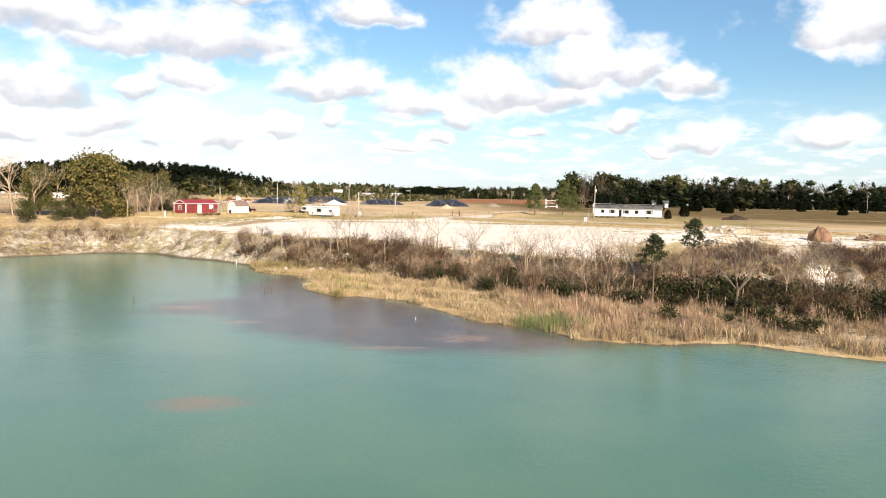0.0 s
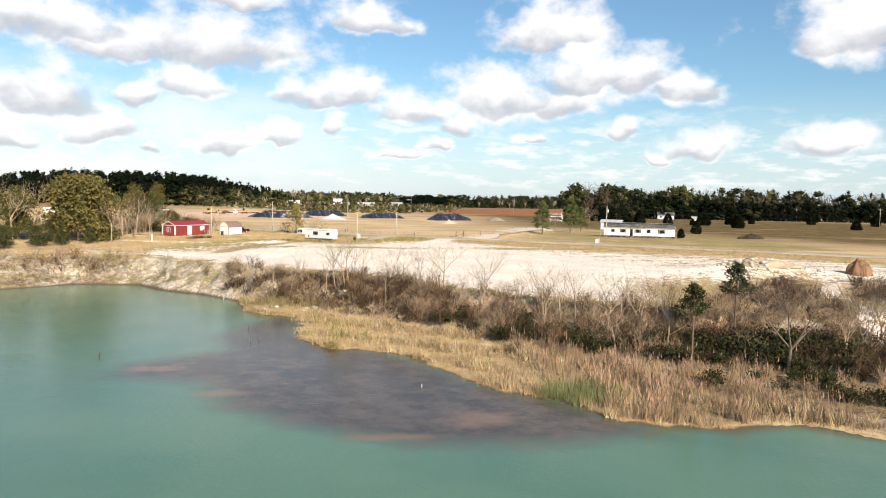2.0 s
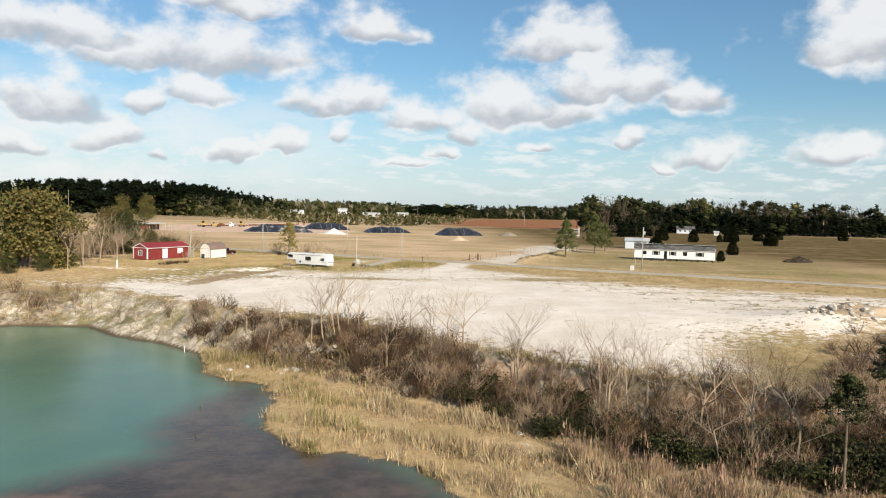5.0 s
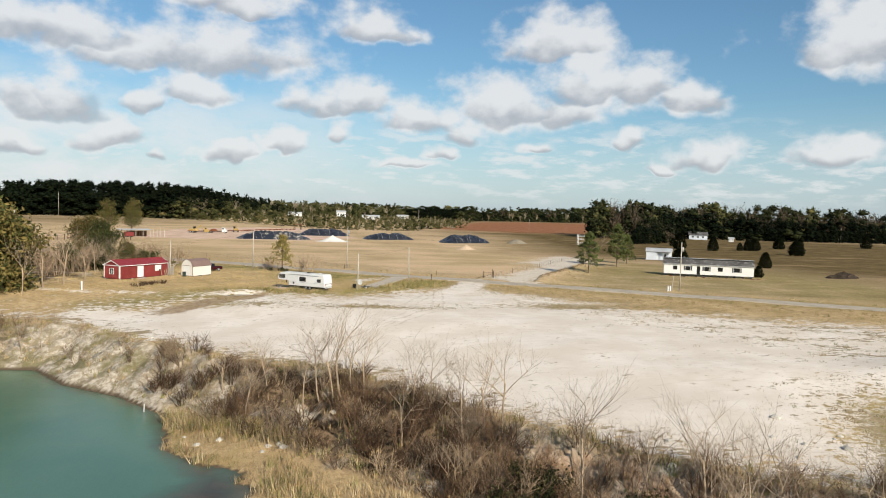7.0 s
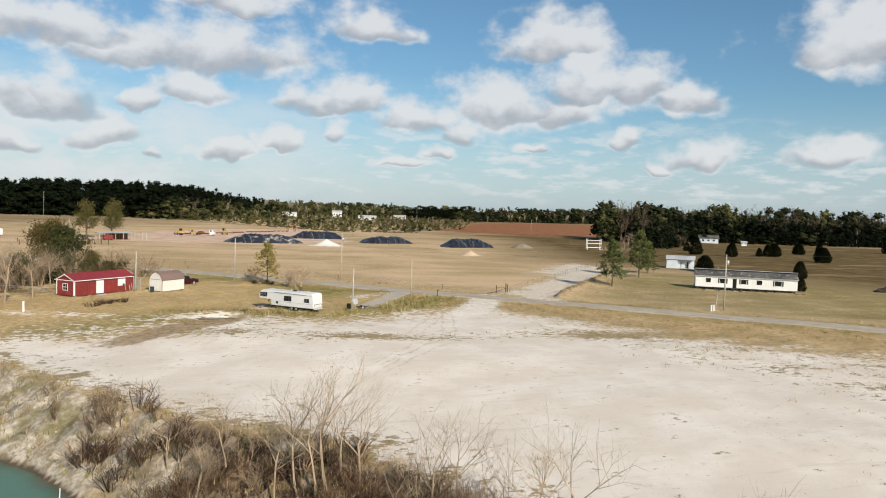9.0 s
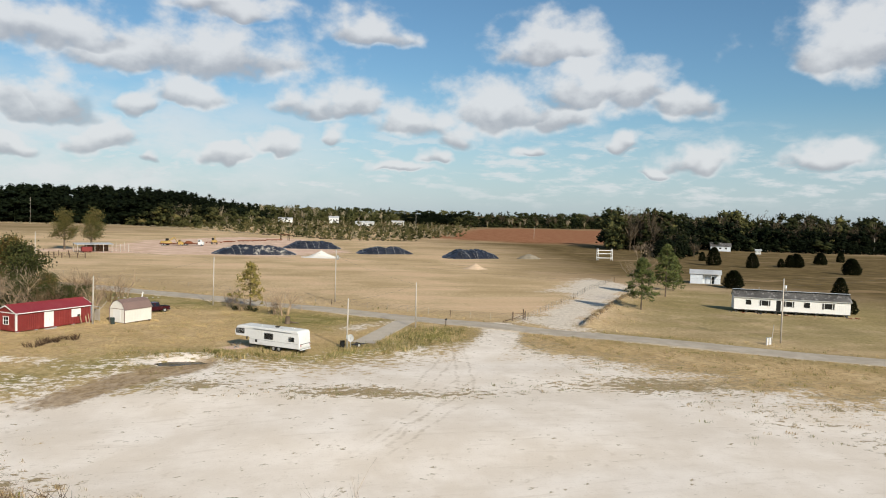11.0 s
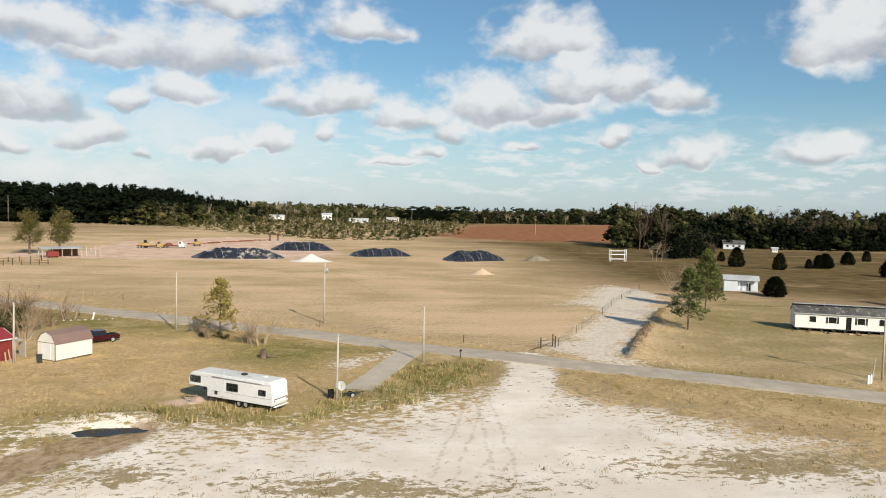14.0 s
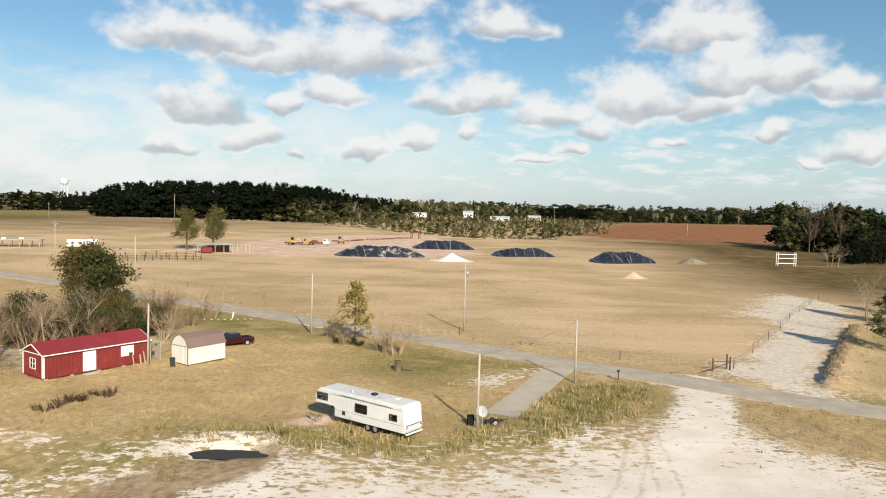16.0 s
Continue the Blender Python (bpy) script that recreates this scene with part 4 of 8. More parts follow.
TARP_ROOF = surface("torn_dark_roofing", (0.10, 0.095, 0.09), 0.8, vary=0.45, grain=2.0, bump=0.4, wear=(0.42, 0.40, 0.37, 0.8))
GREY_ROOF = surface("pale_grey_roof", (0.52, 0.52, 0.51), 0.5, 0.1, vary=0.2, grain=1.5, bump=0.1, wear=(0.25, 0.22, 0.2, 0.5))
DARK_GLASS = surface("dark_window_glass", (0.012, 0.014, 0.016), 0.12, vary=0.3, grain=1.0, bump=0.0)
BLACK = surface("black_rubber", (0.02, 0.02, 0.02), 0.8, vary=0.3, grain=4.0, bump=0.2)
DARK_METAL = surface("dark_steel", (0.06, 0.055, 0.05), 0.6, 0.5, vary=0.3, grain=4.0, bump=0.1)
GALV = surface("galvanised_steel", (0.52, 0.52, 0.50), 0.45, 0.6, vary=0.15, grain=4.0, bump=0.05)
MAROON = surface("maroon_car_paint", (0.050, 0.007, 0.010), 0.25, 0.2, vary=0.1, grain=1.0, bump=0.0)
CHROME = surface("chrome", (0.75, 0.75, 0.75), 0.15, 1.0, vary=0.05, bump=0.0)
RED_LAMP = surface("red_lamp_plastic", (0.35, 0.02, 0.02), 0.3, vary=0.1, bump=0.0)
YELLOW = surface("yellow_machine_paint", (0.42, 0.28, 0.07), 0.5, vary=0.2, grain=2.0, bump=0.05, wear=(0.2, 0.12, 0.06, 0.5))
RUST = surface("rusted_steel", (0.22, 0.085, 0.045), 0.85, 0.2, vary=0.35, grain=3.0, bump=0.2)
FENCE_WOOD = surface("dark_fence_wood", (0.11, 0.075, 0.05), 0.9, vary=0.3, grain=4.0, bump=0.3, per_object=0.5)
POST_STEEL = surface("fence_post_steel", (0.38, 0.34, 0.27), 0.8, 0.2, vary=0.3, grain=4.0, bump=0.1, per_object=0.4)
CONCRETE = surface("concrete", (0.42, 0.40, 0.36), 0.9, vary=0.18, grain=2.0, bump=0.15, wear=(0.33, 0.29, 0.23, 0.5))
BLUE_WHITE = surface("bluish_white_boards", (0.62, 0.66, 0.70), 0.6, vary=0.1, grain=2.0, bump=0.1)
GREEN_BIN = surface("dark_green_plastic", (0.02, 0.035, 0.03), 0.45, vary=0.2, grain=3.0, bump=0.0)
RAW_BOARD = surface("raw_board", (0.42, 0.32, 0.20), 0.85, vary=0.25, grain=4.0, bump=0.2)


def ribbed_wall(mesh, length, z0, z1, pitch=0.3, depth=0.025, m=None, holes=()):
    """Upright ribbed cladding along x at y=0, facing -y; holes are (x0, x1, z0, z1)."""
    cuts = sorted({0.0, length, *(h[0] for h in holes), *(h[1] for h in holes)})
    for a, b in zip(cuts, cuts[1:]):
        n = max(1, round((b - a) / pitch))
        hole = [h for h in holes if h[0] - 1e-6 <= a and b <= h[1] + 1e-6]
        spans = [(z0, z1)] if not hole else [(z0, hole[0][2]), (hole[0][3], z1)]
        for s0, s1 in spans:
            if s1 - s0 < 0.01:
                continue
            line = []
            for i in range(n):
                x, w = a + (b - a) * i / n, (b - a) / n
                line += [(x, 0), (x + w * 0.55, 0), (x + w * 0.65, -depth), (x + w * 0.9, -depth)]
            line.append((b, 0))
            vs = [(x, y, z) for z in (s0, s1) for x, y in line] + [(line[0][0], 0.08, s0), (line[-1][0], 0.08, s0), (line[0][0], 0.08, s1), (line[-1][0], 0.08, s1)]
            k = len(line)
            fs = [(i, i + 1, k + i + 1, k + i) for i in range(k - 1)] + [(2 * k + 1, 2 * k, 2 * k + 2, 2 * k + 3)]
            if m is not None:
                vs = [m @ Vector(p) for p in vs]
            mesh.add(vs, fs)


def window_unit(parent, m, w, h, frame_mat, bars=True, name="window", sub=True):
    """A framed window with panes, facing -y, its lower left corner at the origin of m."""
    fr = Mesh()
    t = 0.08
    for x0, x1, z0, z1 in ((-t, w + t, -t, 0), (-t, w + t, h, h + t), (-t, 0, 0, h), (w, w + t, 0, h)):
        fr.box(x0, x1, -0.05, 0.05, z0, z1, None, 0.012)
    if bars:
        fr.box(0, w, -0.03, 0.02, h / 2 - 0.03, h / 2 + 0.03)
        fr.box(w / 2 - 0.02, w / 2 + 0.02, -0.03, 0.02, 0, h)
    win = part(name, fr, frame_mat, parent, "", m)
    part("pane", Mesh().box(0, w, 0.02, 0.04, 0, h), DARK_GLASS, win, "dark glass pane")
    return win


def red_building():
    u = math.degrees(math.atan2(0.829, 0.559))
    L, W, e, rg, f = 13.0, 4.4, 3.0, 3.95, 0.35
    ob = thing("storage_building", "long red metal storage building with white trim", "building", at(-47.9, 12.05, u, 0))
    ob.location.z = ground_at(-44, 18) - 0.05
    walls = Mesh()
    ribbed_wall(walls, L, f, e, 0.3, 0.03, None, [(4.55, 6.15, f, 2.65), (9.3, 11.0, 1.35, 2.6)])
    ribbed_wall(walls, L, f, e, 0.3, 0.03, pose(L, W, 0, 0, 0, 180))
    ribbed_wall(walls, W, f, e, 0.3, 0.03, pose(0, W, 0, 0, 0, -90), [(1.6, 2.7, 1.2, 2.3)])
    ribbed_wall(walls, W, f, e, 0.3, 0.03, pose(L, 0, 0, 0, 0, 90))
    for x in (0.0, L - 0.06):
        walls.add([(x, 0, e), (x, W, e), (x, W / 2, rg), (x + 0.06, 0, e), (x + 0.06, W, e), (x + 0.06, W / 2, rg)], [(0, 2, 1), (3, 4, 5), (0, 3, 5, 2), (1, 2, 5, 4)])
    walls.box(0, L, 0, W, f - 0.12, f)
    part("wall", walls, RED_PAINT, ob)
    roof = Mesh()
    for sgn in (0, 1):
        n = 32
        top, bot = [], []
        for i in range(n * 4 + 1):
            x = -0.25 + (L + 0.5) * i / (n * 4)
            k = 0.035 if i % 4 == 1 else 0.0
            y_e, y_r = (-0.3, W / 2) if sgn == 0 else (W + 0.3, W / 2)
            z_e = e - 0.13
            top.append((x, y_e, z_e + 0.06 + k)), bot.append((x, y_r, rg + 0.06 + k))
        k = len(top)
        fs = [(i, i + 1, k + i + 1, k + i) if sgn == 0 else (i + 1, i, k + i, k + i + 1) for i in range(k - 1)]
        roof.add(top + bot, fs)
        roof.add([(p[0], p[1], p[2] - 0.06) for p in (top[0], top[-1], bot[0], bot[-1])], [(0, 2, 3, 1)])
    roof.tube((-0.25, W / 2, rg + 0.07), (L + 0.25, W / 2, rg + 0.07), 0.09, 0.09, 6)
    part("roof", roof, RED_ROOF, ob, "red ribbed metal roof")
    for nm, bx in (("corner_trim", (-0.06, 0.16, -0.07, -0.03, f, e)), ("corner_trim", (L - 0.16, L + 0.06, -0.07, -0.03, f, e)), ("corner_trim", (-0.10, -0.05, -0.07, 0.16, f, e)),
                   ("corner_trim", (-0.10, -0.05, W - 0.16, W + 0.06, f, e)), ("corner_trim", (L + 0.05, L + 0.10, -0.07, 0.16, f, e)), ("eave_trim", (-0.27, L + 0.27, -0.36, -0.31, e - 0.16, e - 0.02)),
                   ("eave_trim", (-0.27, L + 0.27, W + 0.31, W + 0.36, e - 0.16, e - 0.02)), ("gable_trim", (-0.10, -0.05, -0.06, W + 0.06, e - 0.14, e))):
        part(nm, Mesh().box(*bx, None, 0.012), WHITE, ob)
    for x in (-0.26, L + 0.22):
        for sg in (-1, 1):
            sl = math.degrees(math.atan2(rg - e + 0.13, W / 2 + 0.3))
            part("barge_board", Mesh().box(0, 0.05, 0, math.hypot(W / 2 + 0.3, rg - e + 0.13), -0.10, 0.05, None, 0.01), WHITE, ob, "",
                 pose(x, W / 2 + sg * (W / 2 + 0.3), e - 0.10, 0, 0, 0) @ (pose(0, 0, 0, sl, 0, 0) if sg < 0 else pose(0.05, 0, 0, 0, 0, 180) @ pose(0, 0, 0, sl, 0, 0)))
    door = part("door", Mesh().box(4.55, 6.15, -0.04, 0.03, f, 2.65, None, 0.015), WHITE, ob, "plain white double door")
    part("handle", Mesh().tube((5.4, -0.08, 1.35), (5.4, -0.08, 1.6), 0.02, 0.02, 6), GALV, door)
    part("step", Mesh().box(4.5, 6.2, -0.7, -0.1, -0.1, 0.16, None, 0.02), CONCRETE, ob)
    part("board", Mesh().box(9.3, 11.0, -0.04, 0.03, 1.35, 2.6, None, 0.015), WHITE, ob, "white panel over a window opening")
    part("notice", Mesh().box(10.35, 10.8, -0.07, -0.04, 1.35, 1.7), DARK_METAL, ob)
    window_unit(ob, pose(-0.02, W - 1.6, 1.2, 0, 0, -90), 1.1, 1.1, WHITE)
    for x in (0.3, 3.3, 6.5, 9.7, 12.6):
        for y in (0.2, W - 0.2):
            part("block", Mesh().box(x - 0.2, x + 0.2, y - 0.2, y + 0.2, -0.3, f - 0.12, None, 0.02), CONCRETE, ob)
    for x, h, l in ((10.6, 1.5, 8), (11.5, 1.3, -10), (12.1, 1.6, 4)):
        mm = at(-47.9, 12.05, u) @ pose(x, -0.75, 0, -14, 0, l)
        solid("plank", Mesh().box(-0.09, 0.09, -0.02, 0.02, 0, h, None, 0.006), RAW_BOARD, "pale board leaning against the red building", "board", mm, "boards by the building")
    # lean-to at the far end
    lt = thing("lean_to", "rickety grey lean-to of posts and boards", "shed", at(-47.9, 12.05, u) @ pose(L + 0.4, 0.2, 0))
    for x in (0.1, 1.5):
        for y in (0.1, 2.4):
            part("post", Mesh().box(x - 0.05, x + 0.05, y - 0.05, y + 0.05, -0.2, 2.3, None, 0.01), WOOD_POLE, lt)
    for i in range(6):
        part("board", Mesh().box(0.0, 1.6, 0.1 + i * 0.42, 0.42 + i * 0.42, 2.3 + 0.01 * i, 2.34 + 0.01 * i), PALE_BARK, lt)
    part("brace", Mesh().tube((1.6, 0.1, 1.9), (2.9, 0.1, 3.1), 0.05, 0.05, 5), WOOD_POLE, lt)
    for i in range(3):
        part("wall_board", Mesh().box(1.50, 1.53, 0.2 + i * 0.4, 0.55 + i * 0.4, 0.0, 1.9), WOOD_POLE, lt)


def white_shed():
    u = math.degrees(math.atan2(0.835, 0.55))
    L, W, e, rg = 5.7, 3.3, 2.35, 3.75
    ob = thing("garden_shed", "white garden shed with a brown gambrel roof", "shed", at(-35.2, 21.6, u))
    out = [(0, 0.12), (W, 0.12), (W, e), (W * 0.80, e + 0.95), (W / 2, rg), (W * 0.20, e + 0.95), (0, e)]
    body = Mesh()
    n = len(out)
    for x, flip in ((0, False), (L, True)):
        vs = [(x, y, z) for y, z in out]
        body.add(vs, [tuple(range(n)) if flip else tuple(range(n - 1, -1, -1))])
    ribbed_wall(body, L, 0.12, e, 1.2, 0.015)
    ribbed_wall(body, L, 0.12, e, 1.2, 0.015, pose(L, W, 0, 0, 0, 180))
    part("wall", body, CREAM, ob)
    roof = Mesh()
    prof = [(-0.12, e - 0.12), (W * 0.18, e + 1.0), (W / 2, rg + 0.06), (W * 0.82, e + 1.0), (W + 0.12, e - 0.12)]
    k = 20
    for (ya, za), (yb, zb) in zip(prof, prof[1:]):
        vs = []
        for i in range(k * 4 + 1):
            x = -0.1 + (L + 0.2) * i / (k * 4)
            b = 0.03 if i % 4 == 1 else 0
            vs += [(x, ya, za + b), (x, yb, zb + b)]
        roof.add(vs, [(2 * i, 2 * i + 2, 2 * i + 3, 2 * i + 1) for i in range(k * 4)])
        roof.add([(-0.1, ya, za - 0.05), (L + 0.1, ya, za - 0.05), (L + 0.1, yb, zb - 0.05), (-0.1, yb, zb - 0.05)], [(3, 2, 1, 0)])
    part("roof", roof, BROWN_ROOF, ob, "brown ribbed metal roof")
    for y in (0, W):
        part("corner_trim", Mesh().box(-0.05, 0.03, y - 0.05, y + 0.05, 0.1, e), BROWN_ROOF, ob)
    part("gable_trim", Mesh().box(-0.04, 0.0, 0, W, e - 0.05, e + 0.02), BROWN_ROOF, ob)
    part("door", Mesh().box(-0.05, 0.0, W * 0.25, W * 0.75, 0.15, e - 0.1, None, 0.01), WHITE, ob)
    for x in (0.2, 2.8, 5.4):
        part("skid", Mesh().box(x, x + 0.15, 0.05, W - 0.05, -0.2, 0.12), FENCE_WOOD, ob)
    b = thing("wheelie_bin", "dark green wheeled refuse bin beside the shed", "bin", at(-36.9, 21.0, 30))
    part("body", Mesh().prism([(-0.24, 0.05), (0.24, 0.05), (0.30, 1.0), (-0.30, 1.0)], -0.3, 0.3), GREEN_BIN, b)
    part("lid", Mesh().box(-0.33, 0.33, -0.34, 0.34, 1.0, 1.08, None, 0.03), GREEN_BIN, b)
    for y in (-0.25, 0.25):
        part("wheel", Mesh().tube((0.25, y - 0.03, 0.1), (0.25, y + 0.03, 0.1), 0.1, 0.1, 10), BLACK, b)


def wheel(parent, x, y, z, r, w, side):
    t = Mesh()
    n = 20
    prof = [(r * 0.62, -w / 2), (r * 0.95, -w / 2), (r, -w * 0.35), (r, w * 0.35), (r * 0.95, w / 2), (r * 0.62, w / 2)]
    vs = [(x + math.cos(6.2832 * i / n) * pr, y + py, z + math.sin(6.2832 * i / n) * pr) for i in range(n) for pr, py in prof]
    k = len(prof)
    t.add(vs, [(i * k + j, i * k + (j + 1) % k, ((i + 1) % n) * k + (j + 1) % k, ((i + 1) % n) * k + j) for i in range(n) for j in range(k)])
    wh = part("wheel", t, BLACK, parent, "", None, False)
    part("rim", Mesh().tube((x, y - w * 0.42, z), (x, y + w * 0.42, z), r * 0.63, r * 0.63, 14), GALV, wh)
    return wh


def pickup():
    """A four-door pickup, nose to -x."""
    ob = thing("pickup_truck", "dark maroon pickup truck parked on the grass", "car", at(-33.6, 34.6, 38.0) @ pose(0, 0, 0, 0, 0, 0))
    W = 0.97
    body = Mesh()
    side = [(-2.75, 0.42), (2.75, 0.42), (2.78, 0.95), (2.72, 1.10), (0.95, 1.10), (0.95, 1.06), (-1.35, 1.10), (-2.65, 1.02), (-2.78, 0.85)]
    body.prism(side, -W, W)
    b = part("body", body, MAROON, ob)
    cab = Mesh()
    lo = [(-1.35, 1.08), (0.95, 1.08)]
    hi = [(-0.75, 1.80), (0.72, 1.82)]
    vs = [(x, y * W, z) for x, z in lo for y in (-1, 1)] + [(x, y * W * 0.84, z) for x, z in hi for y in (-1, 1)]
    cab.add(vs, [(0, 1, 5, 4), (2, 6, 7, 3), (0, 4, 6, 2), (1, 3, 7, 5), (4, 5, 7, 6)])
    part("cab", cab, MAROON, ob)
    for sg in (-1, 1):
        for x0, x1 in ((-0.98, -0.15), (-0.05, 0.72)):
            part("side_window", Mesh().add([(x0 - 0.2 * (x0 < -0.5), sg * (W + 0.004), 1.13), (x1, sg * (W + 0.004), 1.13), (x1 - 0.03, sg * (W * 0.86 + 0.006), 1.72), (x0 + 0.16, sg * (W * 0.86 + 0.006), 1.72)], [(0, 1, 2, 3)] if sg < 0 else [(3, 2, 1, 0)]), DARK_GLASS, ob)
    part("windscreen", Mesh().add([(-1.36, -W * 0.9, 1.12), (-1.36, W * 0.9, 1.12), (-0.80, W * 0.76, 1.77), (-0.80, -W * 0.76, 1.77)], [(0, 3, 2, 1)]), DARK_GLASS, ob)
    part("rear_window", Mesh().add([(0.96, -W * 0.85, 1.14), (0.96, W * 0.85, 1.14), (0.755, W * 0.74, 1.76), (0.755, -W * 0.74, 1.76)], [(0, 1, 2, 3)]), DARK_GLASS, ob)
    part("load_bed", Mesh().box(1.02, 2.66, -W * 0.86, W * 0.86, 1.09, 1.108), BLACK, ob, "black bed cover")
    part("bumper", Mesh().box(2.74, 2.90, -W, W, 0.45, 0.65, None, 0.04), CHROME, ob)
    part("bumper", Mesh().box(-2.92, -2.74, -W, W, 0.40, 0.65, None, 0.04), CHROME, ob)
    for sg in (-1, 1):
        part("tail_light", Mesh().box(2.74, 2.80, sg * 0.84 - 0.07, sg * 0.84 + 0.07, 0.75, 1.05), RED_LAMP, ob)
        part("headlight", Mesh().box(-2.80, -2.72, sg * 0.75 - 0.16, sg * 0.75 + 0.16, 0.75, 0.95), WHITE, ob)
        for x in (-1.75, 1.75):
            wheel(ob, x, sg * (W - 0.08), 0.38, 0.38, 0.24, sg)


def camper():
    """A fifth-wheel trailer; its nose is raised over the hitch at -x, its near long side faces -y."""
    turn = math.degrees(math.atan2(-0.57, 0.82))
    L, W = 10.9, 2.5
    base = at(-6.5, -4.9, turn)
    base.translation.z = ground_at(-10, -2) + 0.05
    ob = thing("camper_trailer", "old white fifth-wheel camper trailer parked in tall grass", "trailer", base @ pose(-L, 0, 0))
    f, top = 0.62, 3.05
    out = [(0.0, 1.62), (2.35, 1.58), (2.5, 1.45), (2.5, f), (L - 0.05, f), (L + 0.12, f + 0.3), (L - 0.05, top - 0.25), (L - 0.25, top - 0.03), (L * 0.5, top), (2.8, top), (2.4, top), (0.55, top - 0.03), (0.20, top - 0.22), (-0.1, 2.2)]
    n = len(out)
    body = Mesh()
    for dy, k in ((0, 0.0), (0.09, 1.0), (W - 0.09, 1.0), (W, 0.0)):
        cx, cz = 5.0, 1.9
        body.add([(cx + (x - cx) * (1 if k else 0.988), dy, cz + (z - cz) * (1 if k else 0.955)) for x, z in out], [])
    body.f = [tuple(reversed(range(0, n)))[::-1], tuple(range(3 * n, 4 * n))[::-1]]
    body.s = [0, 0]
    for r in range(3):
        for i in range(n):
            a, b_ = r * n + i, r * n + (i + 1) % n
            body.f.append((a, a + n, b_ + n, b_))
            body.s.append(0)
    part("body", body, DIRTY_WHITE, ob, "white ribbed aluminium shell with a stained roof")
    # horizontal ribs along both sides
    for y in (-0.012, W + 0.012):
        for z in (0.95, 1.12, 1.30):
            part("rib", Mesh().box(2.6, L - 0.15, y - 0.012, y + 0.012, z, z + 0.045, None, 0.008), GALV if z > 1.2 else DIRTY_WHITE, ob)
    for x, z, w, h in ((0.3, 2.02, 1.25, 0.52), (5.2, 1.62, 1.30, 0.66), (9.3, 1.66, 0.72, 0.42)):
        window_unit(ob, pose(x, -0.02, z), w, h, DARK_METAL, w > 0.8)
    window_unit(ob, pose(7.2, W + 0.02, 1.7, 0, 0, 180), 1.2, 0.7, DARK_METAL)
    win = part("rear_stripe", Mesh().box(L - 0.02, L + 0.10, 0.15, W - 0.15, 1.25, 1.33), DARK_METAL, ob)
    for y in (0.15, W - 0.35):
        part("tail_light", Mesh().box(L + 0.04, L + 0.13, y, y + 0.2, 1.05, 1.2), RED_LAMP, ob)
    part("bumper", Mesh().box(L + 0.05, L + 0.25, 0.1, W - 0.1, 0.5, 0.62, None, 0.03), DIRTY_WHITE, ob)
    part("roof_membrane", Mesh().box(0.7, L - 0.4, 0.15, W - 0.15, top - 0.02, top + 0.015), surface("chalky_roof_membrane", (0.68, 0.67, 0.63), 0.8, vary=0.12, grain=1.5, bump=0.1, wear=(0.42, 0.38, 0.31, 0.6)), ob, "chalky stained roof membrane")
    part("roof_vent", Mesh().box(6.1, 6.6, 1.0, 1.5, top, top + 0.22, None, 0.05), DARK_METAL, ob)
    part("roof_vent", Mesh().box(8.6, 9.0, 1.4, 1.8, top, top + 0.14, None, 0.05), DIRTY_WHITE, ob)
    part("roof_pipe", Mesh().tube((4.2, 0.6, top), (4.2, 0.6, top + 0.25), 0.05, 0.05, 8), DIRTY_WHITE, ob)
    part("antenna", Mesh().tube((5.5, 1.4, top), (5.5, 1.4, top + 0.3), 0.1, 0.06, 8), GALV, ob)
    part("hatch", Mesh().box(3.5, 3.9, -0.03, 0.0, 0.95, 1.35, None, 0.01), DARK_METAL, ob)
    part("chassis", Mesh().box(2.4, L, 0.35, W - 0.35, 0.42, f), DARK_METAL, ob)
    part("hitch", Mesh().tube((1.0, W / 2, 1.6), (1.0, W / 2, 0.9), 0.1, 0.08, 8), DARK_METAL, ob)
    for y in (0.5, W - 0.5):
        part("landing_leg", Mesh().tube((2.2, y, 1.6), (2.2, y, 0.0), 0.06, 0.06, 6), DARK_METAL, ob)
        part("jack", Mesh().tube((L - 0.6, y, f), (L - 0.6, y, 0.0), 0.05, 0.05, 6), DARK_METAL, ob)
    for x in (6.6, 7.5):
        for y in (0.18, W - 0.18):
            wheel(ob, x, y, 0.36, 0.36, 0.22, 1)
    part("door", Mesh().box(4.15, 4.85, -0.02, 0.0, f + 0.15, 2.55, None, 0.005), DIRTY_WHITE, ob)
    for y in (-0.014, W + 0.014):
        part("seam", Mesh().box(0.25, L - 0.2, y - 0.012, y + 0.012, 2.66, 2.70, None, 0.006), GALV, ob)
    part("step_board", Mesh().box(7.9, 9.6, -0.75, -0.5, 0.05, 0.13, pose(0, 0, 0, 0, 0, 6)), RAW_BOARD, ob, "pale loose board")
    part("awning_tube", Mesh().tube((3.2, -0.05, 2.80), (9.6, -0.05, 2.72), 0.05, 0.05, 8), GALV, ob)


